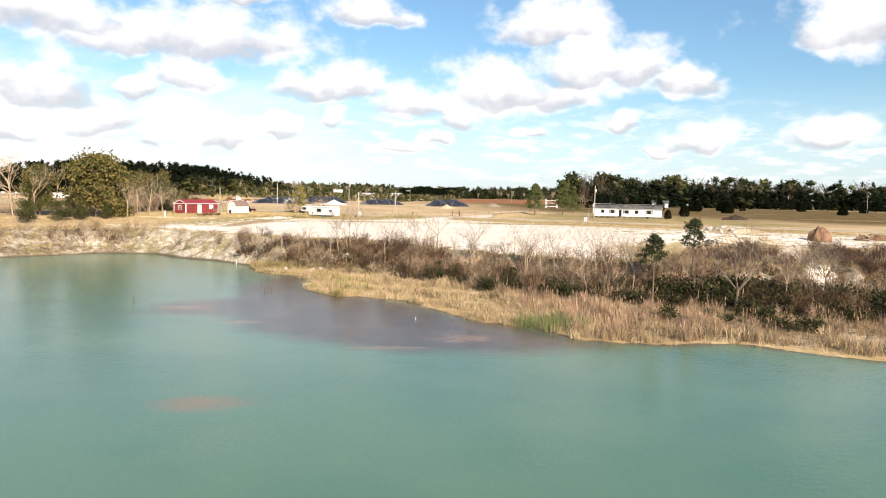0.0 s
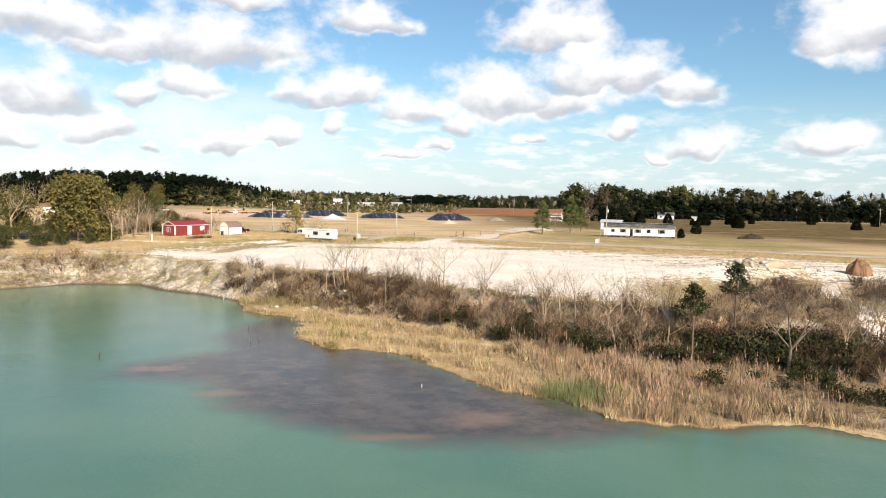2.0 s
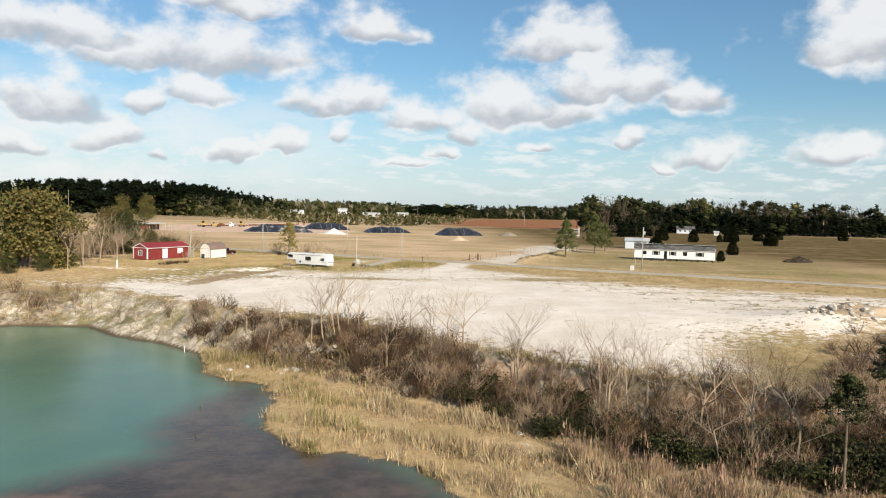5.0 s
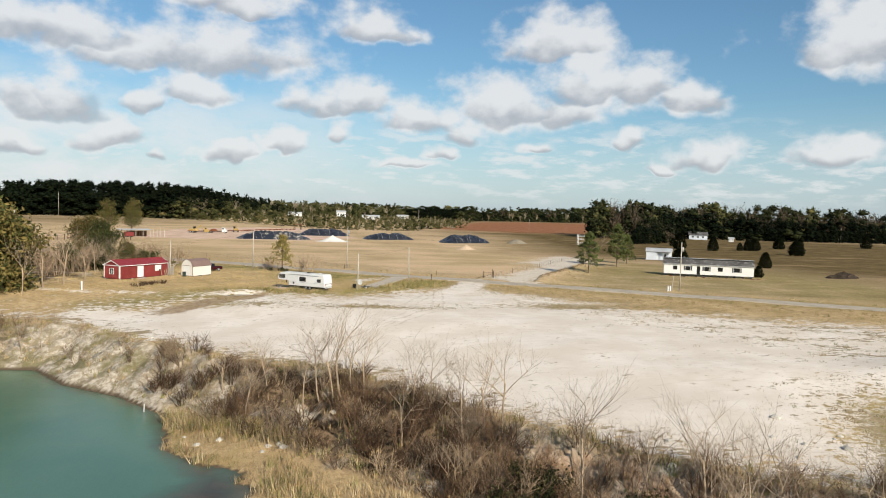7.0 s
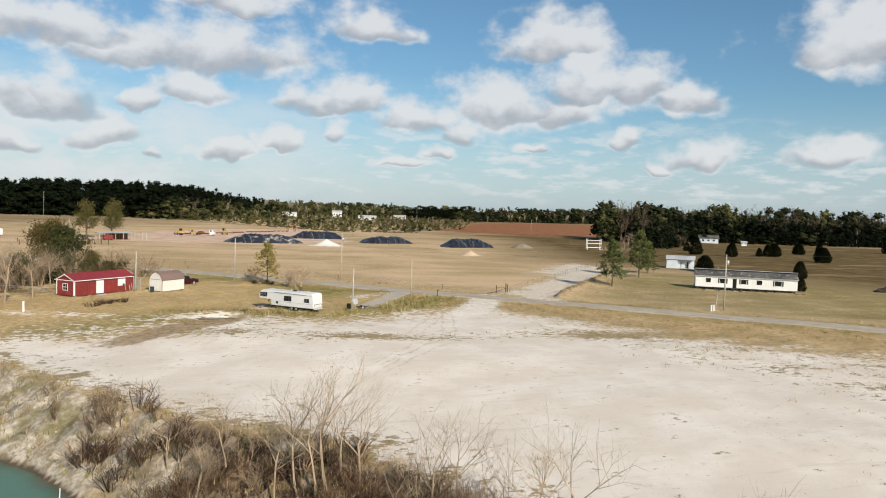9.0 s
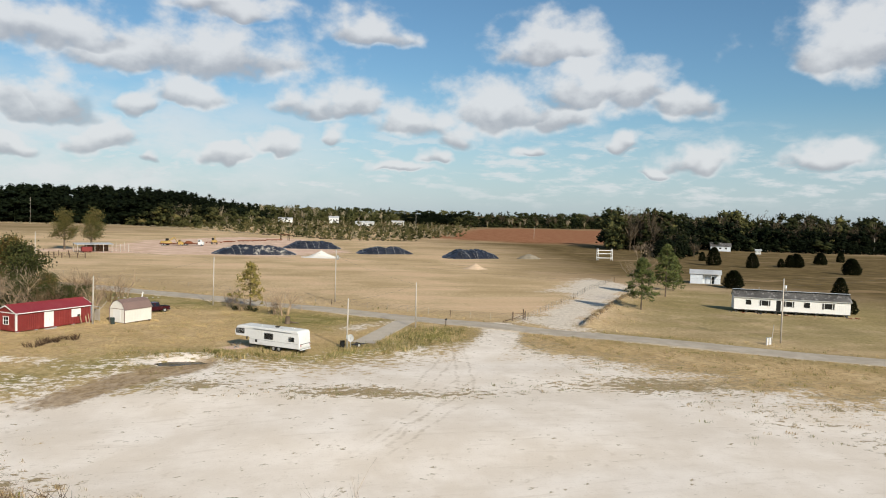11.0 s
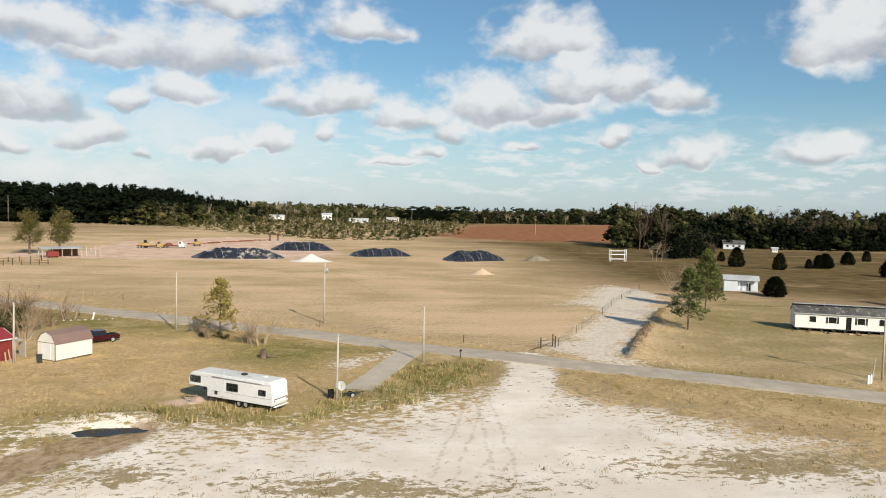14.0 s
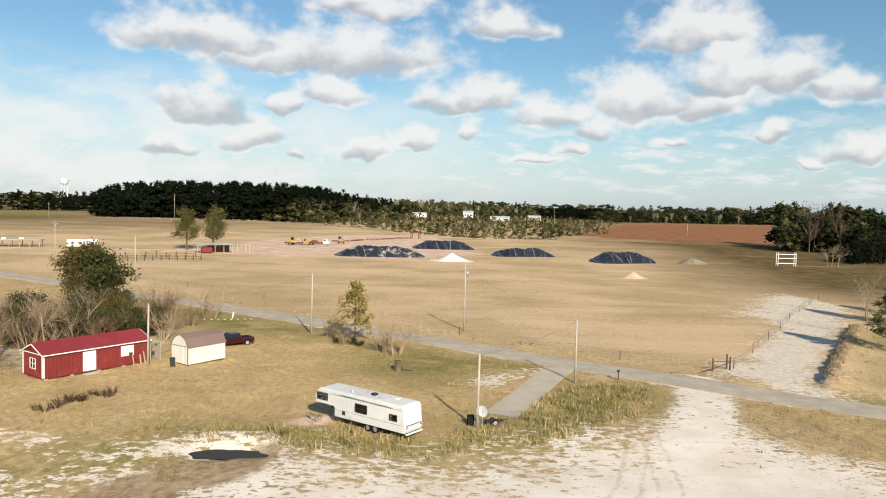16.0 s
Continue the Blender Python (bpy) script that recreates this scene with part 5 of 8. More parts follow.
def mobile_home():
    turn = math.degrees(math.atan2(-9.3, 21.0))
    L, W, f, e, rg = 22.9, 4.3, 0.62, 3.25, 4.85
    base = at(84.6, 43.6, turn)
    ob = thing("mobile_home", "derelict white single-wide mobile home with a torn roof", "house", base)
    wall = Mesh()
    holes = [(1.9 + 0.5, 3.5, 1.7, 2.75), (5.6, 6.9, 1.65, 2.75), (8.5, 9.4, f, 2.85), (10.4, 11.6, 1.65, 2.75), (13.9, 15.1, 1.65, 2.75), (17.9, 19.4, 1.6, 2.75)]
    ribbed_wall(wall, L, f, e, 0.4, 0.012, None, holes)
    ribbed_wall(wall, L, f, e, 0.4, 0.012, pose(L, W, 0, 0, 0, 180))
    ribbed_wall(wall, W, f, e, 0.4, 0.012, pose(0, W, 0, 0, 0, -90))
    ribbed_wall(wall, W, f, e, 0.4, 0.012, pose(L, 0, 0, 0, 0, 90))
    for x in (0.0, L - 0.05):
        wall.add([(x, 0, e), (x, W, e), (x, W / 2, rg - 0.1), (x + 0.05, 0, e), (x + 0.05, W, e), (x + 0.05, W / 2, rg - 0.1)], [(0, 2, 1), (3, 4, 5), (0, 3, 5, 2), (1, 2, 5, 4)])
    part("wall", wall, WHITE, ob)
    part("floor", Mesh().box(0.02, L - 0.02, 0.02, W - 0.02, f - 0.15, f), DARK_METAL, ob)
    roof = Mesh()
    rnd = random.Random(4)
    n = 46
    rows = [(-0.25, e - 0.02), (W * 0.28, e + 1.0), (W / 2, rg)]
    for (ya, za), (yb, zb) in zip(rows, rows[1:]):
        vs = []
        for i in range(n + 1):
            x = -0.2 + (L + 0.4) * i / n
            d = rnd.uniform(-0.05, 0.05)
            vs += [(x, ya, za + d * 0.5), (x, yb, zb + d)]
        roof.add(vs, [(2 * i, 2 * i + 2, 2 * i + 3, 2 * i + 1) for i in range(n)])
    part("roof_slope", roof, TARP_ROOF, ob, "dark torn roofing felt")
    back = Mesh()
    back.add([(-0.2, W / 2, rg), (L + 0.2, W / 2, rg), (L + 0.2, W + 0.25, e), (-0.2, W + 0.25, e)], [(0, 1, 2, 3)])
    part("roof_slope", back, GREY_ROOF, ob)
    part("ridge_strip", Mesh().box(-0.2, L + 0.2, W / 2 - 0.85, W / 2 + 0.1, rg - 0.02, rg + 0.03), GREY_ROOF, ob, "peeling pale ridge strip")
    part("eave_strip", Mesh().box(-0.25, L + 0.25, -0.32, -0.24, e - 0.10, e + 0.06), GALV, ob)
    for x0, x1, z0, z1 in holes:
        if x1 - x0 < 0.95:
            # a near-black sheet stands for the dark inside of the open doorway
            part("doorway", Mesh().box(x0, x1, 0.10, 0.14, z0, z1), DARK_GLASS, ob, "dark panel standing for the shade inside the open doorway")
            continue
        window_unit(ob, pose(x0, 0.0, z0), x1 - x0, z1 - z0, WHITE, False)
        for sx in (x0 - 0.42, x1 + 0.12):
            if x0 > 5 and x0 not in (13.9,):
                part("shutter", Mesh().box(sx, sx + 0.3, -0.06, -0.03, z0 - 0.05, z1 + 0.05), DARK_METAL, ob, "dark shutter")
    # piers coloured dark to stand for the shade beneath the floor
    for i in range(12):
        x = 0.6 + i * (L - 1.2) / 11
        for y in (0.4, W - 0.4):
            part("pier", Mesh().box(x - 0.2, x + 0.2, y - 0.2, y + 0.2, -0.4, f - 0.14, None, 0.02), DARK_METAL, ob)
    part("vent_pipe", Mesh().tube((5.2, W * 0.4, rg - 0.3), (5.2, W * 0.4, rg + 0.5), 0.05, 0.05, 8), GALV, ob)
    part("tyre", Mesh().tube((18.0, -0.2, 0.3), (18.0, 0.1, 0.3), 0.3, 0.3, 12), BLACK, ob)
    for i in range(26):
        x, y = rnd.uniform(-2, L + 3), rnd.uniform(-2.2, -0.6)
        s = rnd.uniform(0.15, 0.5)
        px, py = (base @ Vector((x, y, 0)))[:2]
        solid("debris", Mesh().box(-s, s, -s * 0.4, s * 0.4, -0.05, s * 0.35, pose(0, 0, 0, rnd.uniform(-15, 15), rnd.uniform(-15, 15), 0), 0.03), rnd.choice([RAW_BOARD, RUST, TARP_ROOF]), "broken board lying by the derelict home", "debris", at(px, py, rnd.uniform(0, 180)), "debris by the home")


def blue_shed():
    base = at(108.2, 108.6, -27)
    ob = thing("outbuilding", "pale bluish outbuilding with a grey metal roof", "shed", base)
    w = Mesh()
    ribbed_wall(w, 3.6, 0.1, 3.1, 0.4, 0.02)
    ribbed_wall(w, 5.2, 0.1, 3.1, 0.4, 0.02, pose(3.6, 1.6, 0))
    ribbed_wall(w, 1.6, 0.1, 3.1, 0.4, 0.02, pose(3.6, 0, 0, 0, 0, 90))
    ribbed_wall(w, 5.0, 0.1, 3.1, 0.4, 0.02, pose(0, 5.0, 0, 0, 0, -90))
    ribbed_wall(w, 8.8, 0.1, 3.1, 0.4, 0.02, pose(8.8, 5.0, 0, 0, 0, 180))
    ribbed_wall(w, 3.4, 0.1, 3.1, 0.4, 0.02, pose(8.8, 1.6, 0, 0, 0, 90))
    part("wall", w, BLUE_WHITE, ob)
    part("roof", Mesh().prism([(-0.4, 3.05), (0.0, 3.05), (2.6, 4.2), (5.2, 3.05), (5.4, 3.0), (5.4, 3.12), (2.6, 4.32), (-0.4, 3.15)], -9.1, 0.3, pose(0, 0, 0, 0, 0, 90)), GREY_ROOF, ob, "pale metal roof over a porch")
    for x in (4.0, 6.2, 8.6):
        part("porch_post", Mesh().box(x - 0.07, x + 0.07, 0.05, 0.19, 0, 3.05), WHITE, ob)
    part("door", Mesh().box(6.0, 6.9, 1.52, 1.58, 0.1, 2.2), DARK_GLASS, ob)
    part("floor_slab", Mesh().box(-0.2, 9.0, -0.1, 5.1, -0.3, 0.1), CONCRETE, ob)


red_building()
white_shed()
pickup()
camper()
mobile_home()
blue_shed()


# ---- poles and wires ----
def pole(x, y, tall, label="weathered pale wooden utility pole", arm=0.0, can=False, box_=False, turn=0.0):
    ob = thing("utility_pole", label, "pole", at(x, y, turn), "utility poles")
    rnd = random.Random(int(x * 10))
    lean = rnd.uniform(-0.08, 0.08)
    part("shaft", Mesh().tube((0, 0, -0.4), (lean, 0, tall), 0.15, 0.10, 10), WOOD_POLE, ob, "", None, True)
    if arm:
        part("crossarm", Mesh().box(-arm, arm, -0.16, -0.05, tall - 0.75, tall - 0.63, None, 0.015), WOOD_POLE, ob)
        for s in (-arm * 0.9, -arm * 0.4, arm * 0.4, arm * 0.9):
            part("insulator", Mesh().tube((s, -0.1, tall - 0.63), (s, -0.1, tall - 0.45), 0.05, 0.03, 8), GALV, ob)
    else:
        part("insulator", Mesh().tube((lean, 0, tall), (lean, 0, tall + 0.2), 0.05, 0.03, 8), GALV, ob)
    if can:
        part("transformer", Mesh().tube((lean + 0.33, 0, tall - 1.9), (lean + 0.33, 0, tall - 1.0), 0.24, 0.24, 14), GALV, ob, "grey transformer can", None, True)
    if box_:
        part("meter_box", Mesh().box(-0.14, 0.14, -0.30, -0.14, 1.4, 1.95, None, 0.02), GALV, ob)
    return ob


pole(-39.8, 20.7, 7.6)
pole(0, 0, 7.0, box_=True)
pole(12.1, 19.0, 7.5)
pole(-24.8, 46.2, 9.4)
pole(-0.9, 52.6, 10.9, can=True)
pole(70.2, 4.9, 10.5, can=True)
pole(-79, 106.5, 11.0)
pole(-121, 148, 12.5, arm=1.6, can=True, turn=-20)
pole(313, 196, 11.5, arm=1.2)
pole(348, 326, 11.0)
pole(-250, 575, 22, arm=0.0)
pole(-330, 520, 12, arm=1.0)
pole(78, 560, 18)
pole(165, 480, 10)

WIRE = surface("black_wire", (0.03, 0.03, 0.03), 0.5, vary=0.1, bump=0.0)


def wire(a, b, sag, r=0.009):
    m, n = Mesh(), 14
    a, b = Vector(a), Vector(b)
    pts = [a.lerp(b, i / n) - Vector((0, 0, sag * 4 * (i / n) * (1 - i / n))) for i in range(n + 1)]
    along = (b - a).normalized()
    side = along.orthogonal().normalized()
    up = along.cross(side)
    rings = [p + (side * math.cos(k * 1.5708) + up * math.sin(k * 1.5708)) * r for p in pts for k in range(4)]
    m.add(rings, [(i * 4 + k, i * 4 + (k + 1) % 4, i * 4 + 4 + (k + 1) % 4, i * 4 + 4 + k) for i in range(n) for k in range(4)])
    solid("overhead_wire", m, WIRE, "thin black overhead power line between poles", "wire", pose(0, 0, 0), "power lines")


wire((-0.9, 52.6, 10.7), (70.2, 4.9, 10.2), 1.2)
wire((-0.9, 52.6, 9.6), (70.2, 4.9, 9.2), 1.3)
wire((70.2, 4.9, 10.3), (313, 196, 11.3), 3.0)
wire((70.2, 4.9, 9.3), (313, 196, 10.2), 3.2)
wire((-0.9, 52.6, 10.7), (-24.8, 46.2, 9.3), 0.5)
wire((-24.8, 46.2, 9.3), (-79, 106.5, 10.9), 1.2)
wire((-24.8, 46.2, 9.2), (-39.8, 20.7, 7.5), 0.5)
wire((-0.9, 52.6, 9.9), (12.1, 19.0, 7.4), 0.5)
wire((12.1, 19.0, 7.4), (0, 0, 6.9), 0.4)
wire((-79, 106.5, 10.9), (-121, 148, 12.2), 0.8)

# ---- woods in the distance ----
# near-black foliage carries the cloud shadow and crown shade in its colour
FAR_SHADED = surface("far_shaded_foliage", (0.0085, 0.0125, 0.0055), 0.8, vary=0.35, grain=0.05, bump=0.0, island=0.7)
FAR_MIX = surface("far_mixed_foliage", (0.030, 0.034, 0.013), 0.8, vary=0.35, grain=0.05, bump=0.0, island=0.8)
# paler olive copy for the woods that stand in sun
FAR_LIT = surface("far_lit_foliage", (0.092, 0.090, 0.034), 0.8, vary=0.35, grain=0.05, bump=0.0, island=0.8)
FAR_BARE = surface("far_bare_twigs", (0.115, 0.088, 0.058), 0.9, vary=0.3, grain=0.05, bump=0.0, island=0.6)
FAR_SCRUB = surface("far_scrub_foliage", (0.130, 0.112, 0.045), 0.85, vary=0.35, grain=0.05, bump=0.0, island=0.8)
FAR_REED = surface("far_dry_reeds", (0.38, 0.31, 0.20), 0.9, vary=0.3, grain=0.05, bump=0.0, island=0.5)


def far_tree(seed, form):
    """A tree of unit height: a trunk and clumps of foliage, each a faceted heart with sprays round it."""
    rnd = random.Random(seed)
    m = Mesh()
    clumps = []
    if form == "pine":
        m.tube((0, 0, -0.03), (0, 0, 0.9), 0.011, 0.004, 3, False)
        for i in range(9):
            z = 0.10 + 0.84 * i / 8 + rnd.uniform(-0.03, 0.03)
            o, a = 0.13 * (1.05 - z), rnd.uniform(0, 6.28)
            clumps.append((math.cos(a) * o, math.sin(a) * o, z, 0.145 * (1.12 - z) + 0.022, 0.072))
    elif form == "oak":
        m.tube((0, 0, -0.03), (0, 0, 0.6), 0.016, 0.008, 3, False)
        for i in range(12):
            a, k = rnd.uniform(0, 6.28), rnd.random() ** 0.5
            z = rnd.uniform(0.08, 0.88)
            o = 0.27 * k * math.sqrt(max(0.05, 1 - ((z - 0.45) / 0.5) ** 2))
            clumps.append((math.cos(a) * o, math.sin(a) * o, z, 0.125, 0.095))
    elif form == "bush":
        for i in range(7):
            a, k = rnd.uniform(0, 6.28), rnd.random() ** 0.5
            clumps.append((math.cos(a) * k * 0.42, math.sin(a) * k * 0.42, rnd.uniform(0.15, 0.78) * (1 - 0.4 * k), 0.24, 0.17))
    else:
        m.tube((0, 0, -0.03), (0, 0, 0.5), 0.014, 0.010, 3, False)
        for i in range(46):
            a, z = rnd.uniform(0, 6.28), rnd.uniform(0.25, 0.6)
            o = rnd.uniform(0.08, 0.30)
            p, q = Vector((0, 0, z)), Vector((math.cos(a) * o, math.sin(a) * o, min(1.0, z + rnd.uniform(0.2, 0.5))))
            side = Vector((-math.sin(a), math.cos(a), 0)) * 0.009
            m.add([p.lerp(q, 0.15) - side, p.lerp(q, 0.15) + side, q], [(0, 1, 2)])
            for _ in range(2):
                c = p.lerp(q, rnd.uniform(0.5, 1.0))
                u = Vector((rnd.gauss(0, 1), rnd.gauss(0, 1), rnd.gauss(0.5, 0.8))).normalized() * 0.06
                m.add([c - u.orthogonal().normalized() * 0.007, c + u.orthogonal().normalized() * 0.007, c + u], [(0, 1, 2)])
    for x, y, z, r, h in clumps:
        c, k = Vector((x, y, z)), 0.80
        tops = [c + Vector(p) for p in ((r * k, 0, 0), (0, r * k, 0), (-r * k, 0, 0), (0, -r * k, 0), (0, 0, h * k), (0, 0, -h * k))]
        m.add(tops, [(0, 1, 4), (1, 2, 4), (2, 3, 4), (3, 0, 4), (1, 0, 5), (2, 1, 5), (3, 2, 5), (0, 3, 5)])
        for _ in range(20 if form != "bush" else 8):
            d = Vector((rnd.gauss(0, 1), rnd.gauss(0, 1), rnd.gauss(0.25, 1))).normalized()
            p = c + Vector((d.x * r, d.y * r, d.z * h)) * rnd.uniform(0.7, 1.05)
            q = (r + h) * 0.5 * rnd.uniform(0.22, 0.5)
            u = (d + Vector((rnd.gauss(0, 0.6), rnd.gauss(0, 0.6), rnd.gauss(0, 0.6)))).normalized()
            w = u.orthogonal().normalized()
            w.rotate(Matrix.Rotation(rnd.uniform(0, 6.28), 3, u))
            m.add([p - w * q * 0.6 - u * q * 0.3, p + w * q * 0.6 - u * q * 0.3, p + u * q], [(0, 1, 2)])
    tris = []
    for f in m.f:
        tris += [f] if len(f) == 3 else [(f[0], f[1], f[2]), (f[0], f[2], f[3])]
    return np.array([tuple(p) for p in m.v]), np.array(tris)


FORMS = {k: [far_tree(100 + i, k) for i in range(6)] for k in ("pine", "oak", "bush", "bare")}


def joined_trees(name, spots, mats, label, seed):
    """Many far trees as one mesh. A spot: x, y, height, width factor, form, material slot."""
    r = np.random.RandomState(seed)
    vs, fs, ms, o = [], [], [], 0
    gz = heights([p[0] for p in spots], [p[1] for p in spots])
    for (x, y, h, wide, form, slot), z in zip(spots, gz):
        v, f = FORMS[form][r.randint(6)]
        a = r.uniform(0, 6.28)
        ca, sa = math.cos(a) * h * wide, math.sin(a) * h * wide
        vs.append(np.stack([v[:, 0] * ca - v[:, 1] * sa + x, v[:, 0] * sa + v[:, 1] * ca + y, v[:, 2] * h + z - 0.2], 1))
        fs.append(f + o)
        ms.append(np.full(len(f), slot))
        o += len(v)
    v, f, ms = np.concatenate(vs), np.concatenate(fs), np.concatenate(ms)
    me = bpy.data.meshes.new(name)
    me.vertices.add(len(v))
    me.vertices.foreach_set("co", v.astype(np.float32).ravel())
    me.loops.add(len(f) * 3)
    me.loops.foreach_set("vertex_index", f.astype(np.int32).ravel())
    me.polygons.add(len(f))
    me.polygons.foreach_set("loop_start", np.arange(0, len(f) * 3, 3, dtype=np.int32))
    for mt in mats:
        me.materials.append(mt)
    me.polygons.foreach_set("material_index", ms.astype(np.int32))
    me.update(calc_edges=True)
    return solid(name, me, None, label, "trees", pose(0, 0, 0), "", "stuff")


def woods(name, line, rows, gap, step, kinds, label, seed, front=None, uneven=0.18, wide=1.0):
    """A wood along a line of x, y and height of the canopy above the plain. kinds: form, material, weight; front: the same for the first row."""
    rnd = random.Random(seed)
    mats = []
    for _f, mt, _w in kinds + (front or []):
        if mt not in mats:
            mats.append(mt)
    spots = []
    for (ax, ay, at_), (bx, by, bt) in zip(line, line[1:]):
        L = math.hypot(bx - ax, by - ay)
        nx, ny = -(by - ay) / L, (bx - ax) / L
        if ny < 0:
            nx, ny = -nx, -ny
        for r in range(rows):
            for i in range(max(1, int(L / step))):
                f = (i + rnd.uniform(-0.5, 0.5)) * step / L
                off = r * gap + rnd.uniform(-0.5, 0.5) * gap
                x, y = ax + (bx - ax) * f + nx * off, ay + (by - ay) * f + ny * off
                form, mt, _w = rnd.choices(kinds if r or not front else front, [k[2] for k in (kinds if r or not front else front)])[0]
                h = (at_ + (bt - at_) * f - ground_at(x, y)) * rnd.uniform(1 - uneven * 1.5, 1 + uneven * 0.4) * (0.72 if r == 0 else 1)
                spots.append((x, y, max(3.0, h), wide * rnd.uniform(0.85, 1.35), form, mats.index(mt)))
    return joined_trees(name, spots, mats, label, seed)


# the hill's cloud shadow is in the foliage colour, nothing casts it
woods("pine_wood", [(-318, 580, 27), (-300, 588, 32), (-280, 594, 34), (-230, 600, 35.5), (-190, 596, 35), (-130, 575, 30), (-100, 640, 27), (-60, 720, 23)], 7, 12, 4.6, [("pine", FAR_SHADED, 8), ("oak", FAR_SHADED, 2)], "pine wood on a low hill, coloured dark for cloud shadow", 1, [("oak", FAR_SHADED, 3), ("pine", FAR_SHADED, 2)], 0.09, 1.35)
woods("mixed_wood", [(-178, 588, 15), (-130, 555, 21), (-95, 600, 19), (-55, 690, 15)], 3, 9, 5.0, [("oak", FAR_LIT, 5), ("oak", FAR_MIX, 3), ("bare", FAR_REED, 1), ("bush", FAR_SCRUB, 2)], "olive trees at the foot of the hill, coloured pale as sunlit", 2, None, 0.3, 1.15)
woods("middle_wood", [(-200, 1150, 24), (-60, 1050, 23), (20, 1000, 21), (70, 990, 22), (125, 1000, 20)], 6, 22, 7.0, [("oak", FAR_LIT, 5), ("pine", FAR_LIT, 4), ("oak", FAR_MIX, 3), ("bare", FAR_REED, 3)], "green and bare wood behind the scrub", 11, None, 0.22, 1.1)
woods("oak_clump", [(125, 990, 19), (170, 995, 20), (228, 1025, 18)], 4, 12, 7.0, [("oak", FAR_SHADED, 1)], "dark clump of trees behind the scrub", 12, None, 0.12, 1.5)
woods("far_wood", [(-900, 1350, 24), (-300, 1450, 27), (200, 1500, 26), (700, 1350, 26), (1400, 1050, 24)], 2, 25, 15.0, [("oak", FAR_MIX, 4), ("pine", FAR_MIX, 3), ("oak", FAR_LIT, 2)], "distant wood on the horizon", 4, None, 0.12, 1.9)
woods("east_wood", [(200, 900, 18), (300, 950, 21), (410, 990, 25), (540, 1040, 28)], 4, 14, 6.0, [("pine", FAR_MIX, 3), ("oak", FAR_MIX, 4), ("bare", FAR_BARE, 3), ("oak", FAR_LIT, 1)], "mixed wood behind the red field", 5, [("bare", FAR_REED, 2), ("oak", FAR_SHADED, 3), ("bush", FAR_MIX, 2)], 0.25, 1.2)
# front row and edge take the darkest foliage in place of cloud shadow
woods("dark_wood", [(205, 300, 24), (229, 357, 26.5), (262, 350, 26.5), (331, 340, 25.5), (400, 335, 24), (520, 290, 22), (700, 200, 21), (900, 80, 20)], 5, 10, 5.5, [("oak", FAR_MIX, 4), ("pine", FAR_MIX, 3), ("oak", FAR_LIT, 2), ("bare", FAR_BARE, 4)], "pine, oak and bare trees behind the pasture", 6, [("oak", FAR_SHADED, 4), ("pine", FAR_SHADED, 3)], 0.24, 1.15)
woods("wood_edge", [(198, 290, 16), (222, 346, 17), (262, 338, 16), (331, 328, 16), (400, 323, 15), (520, 278, 15), (700, 188, 14)], 2, 6, 4.5, [("oak", FAR_SHADED, 5), ("pine", FAR_SHADED, 3), ("bush", FAR_MIX, 1)], "evergreen edge of the wood, coloured dark for cloud shadow", 13, None, 0.3, 1.2)
woods("west_wood", [(-1000, 420, 17), (-700, 560, 19), (-480, 720, 21), (-300, 720, 24)], 3, 12, 7.0, [("oak", FAR_SHADED, 3), ("pine", FAR_SHADED, 2), ("oak", FAR_MIX, 1)], "wood at the far side of the green field", 7, None, 0.2, 1.3)
woods("thicket", [(160, 235, 9), (169, 241, 11), (181, 251, 12), (194, 270, 13), (205, 296, 16)], 3, 5, 3.4, [("oak", FAR_SHADED, 5), ("pine", CEDAR, 4), ("bare", FAR_BARE, 2)], "dark thicket of cedars and oaks along the field", 8, None, 0.25, 1.15)


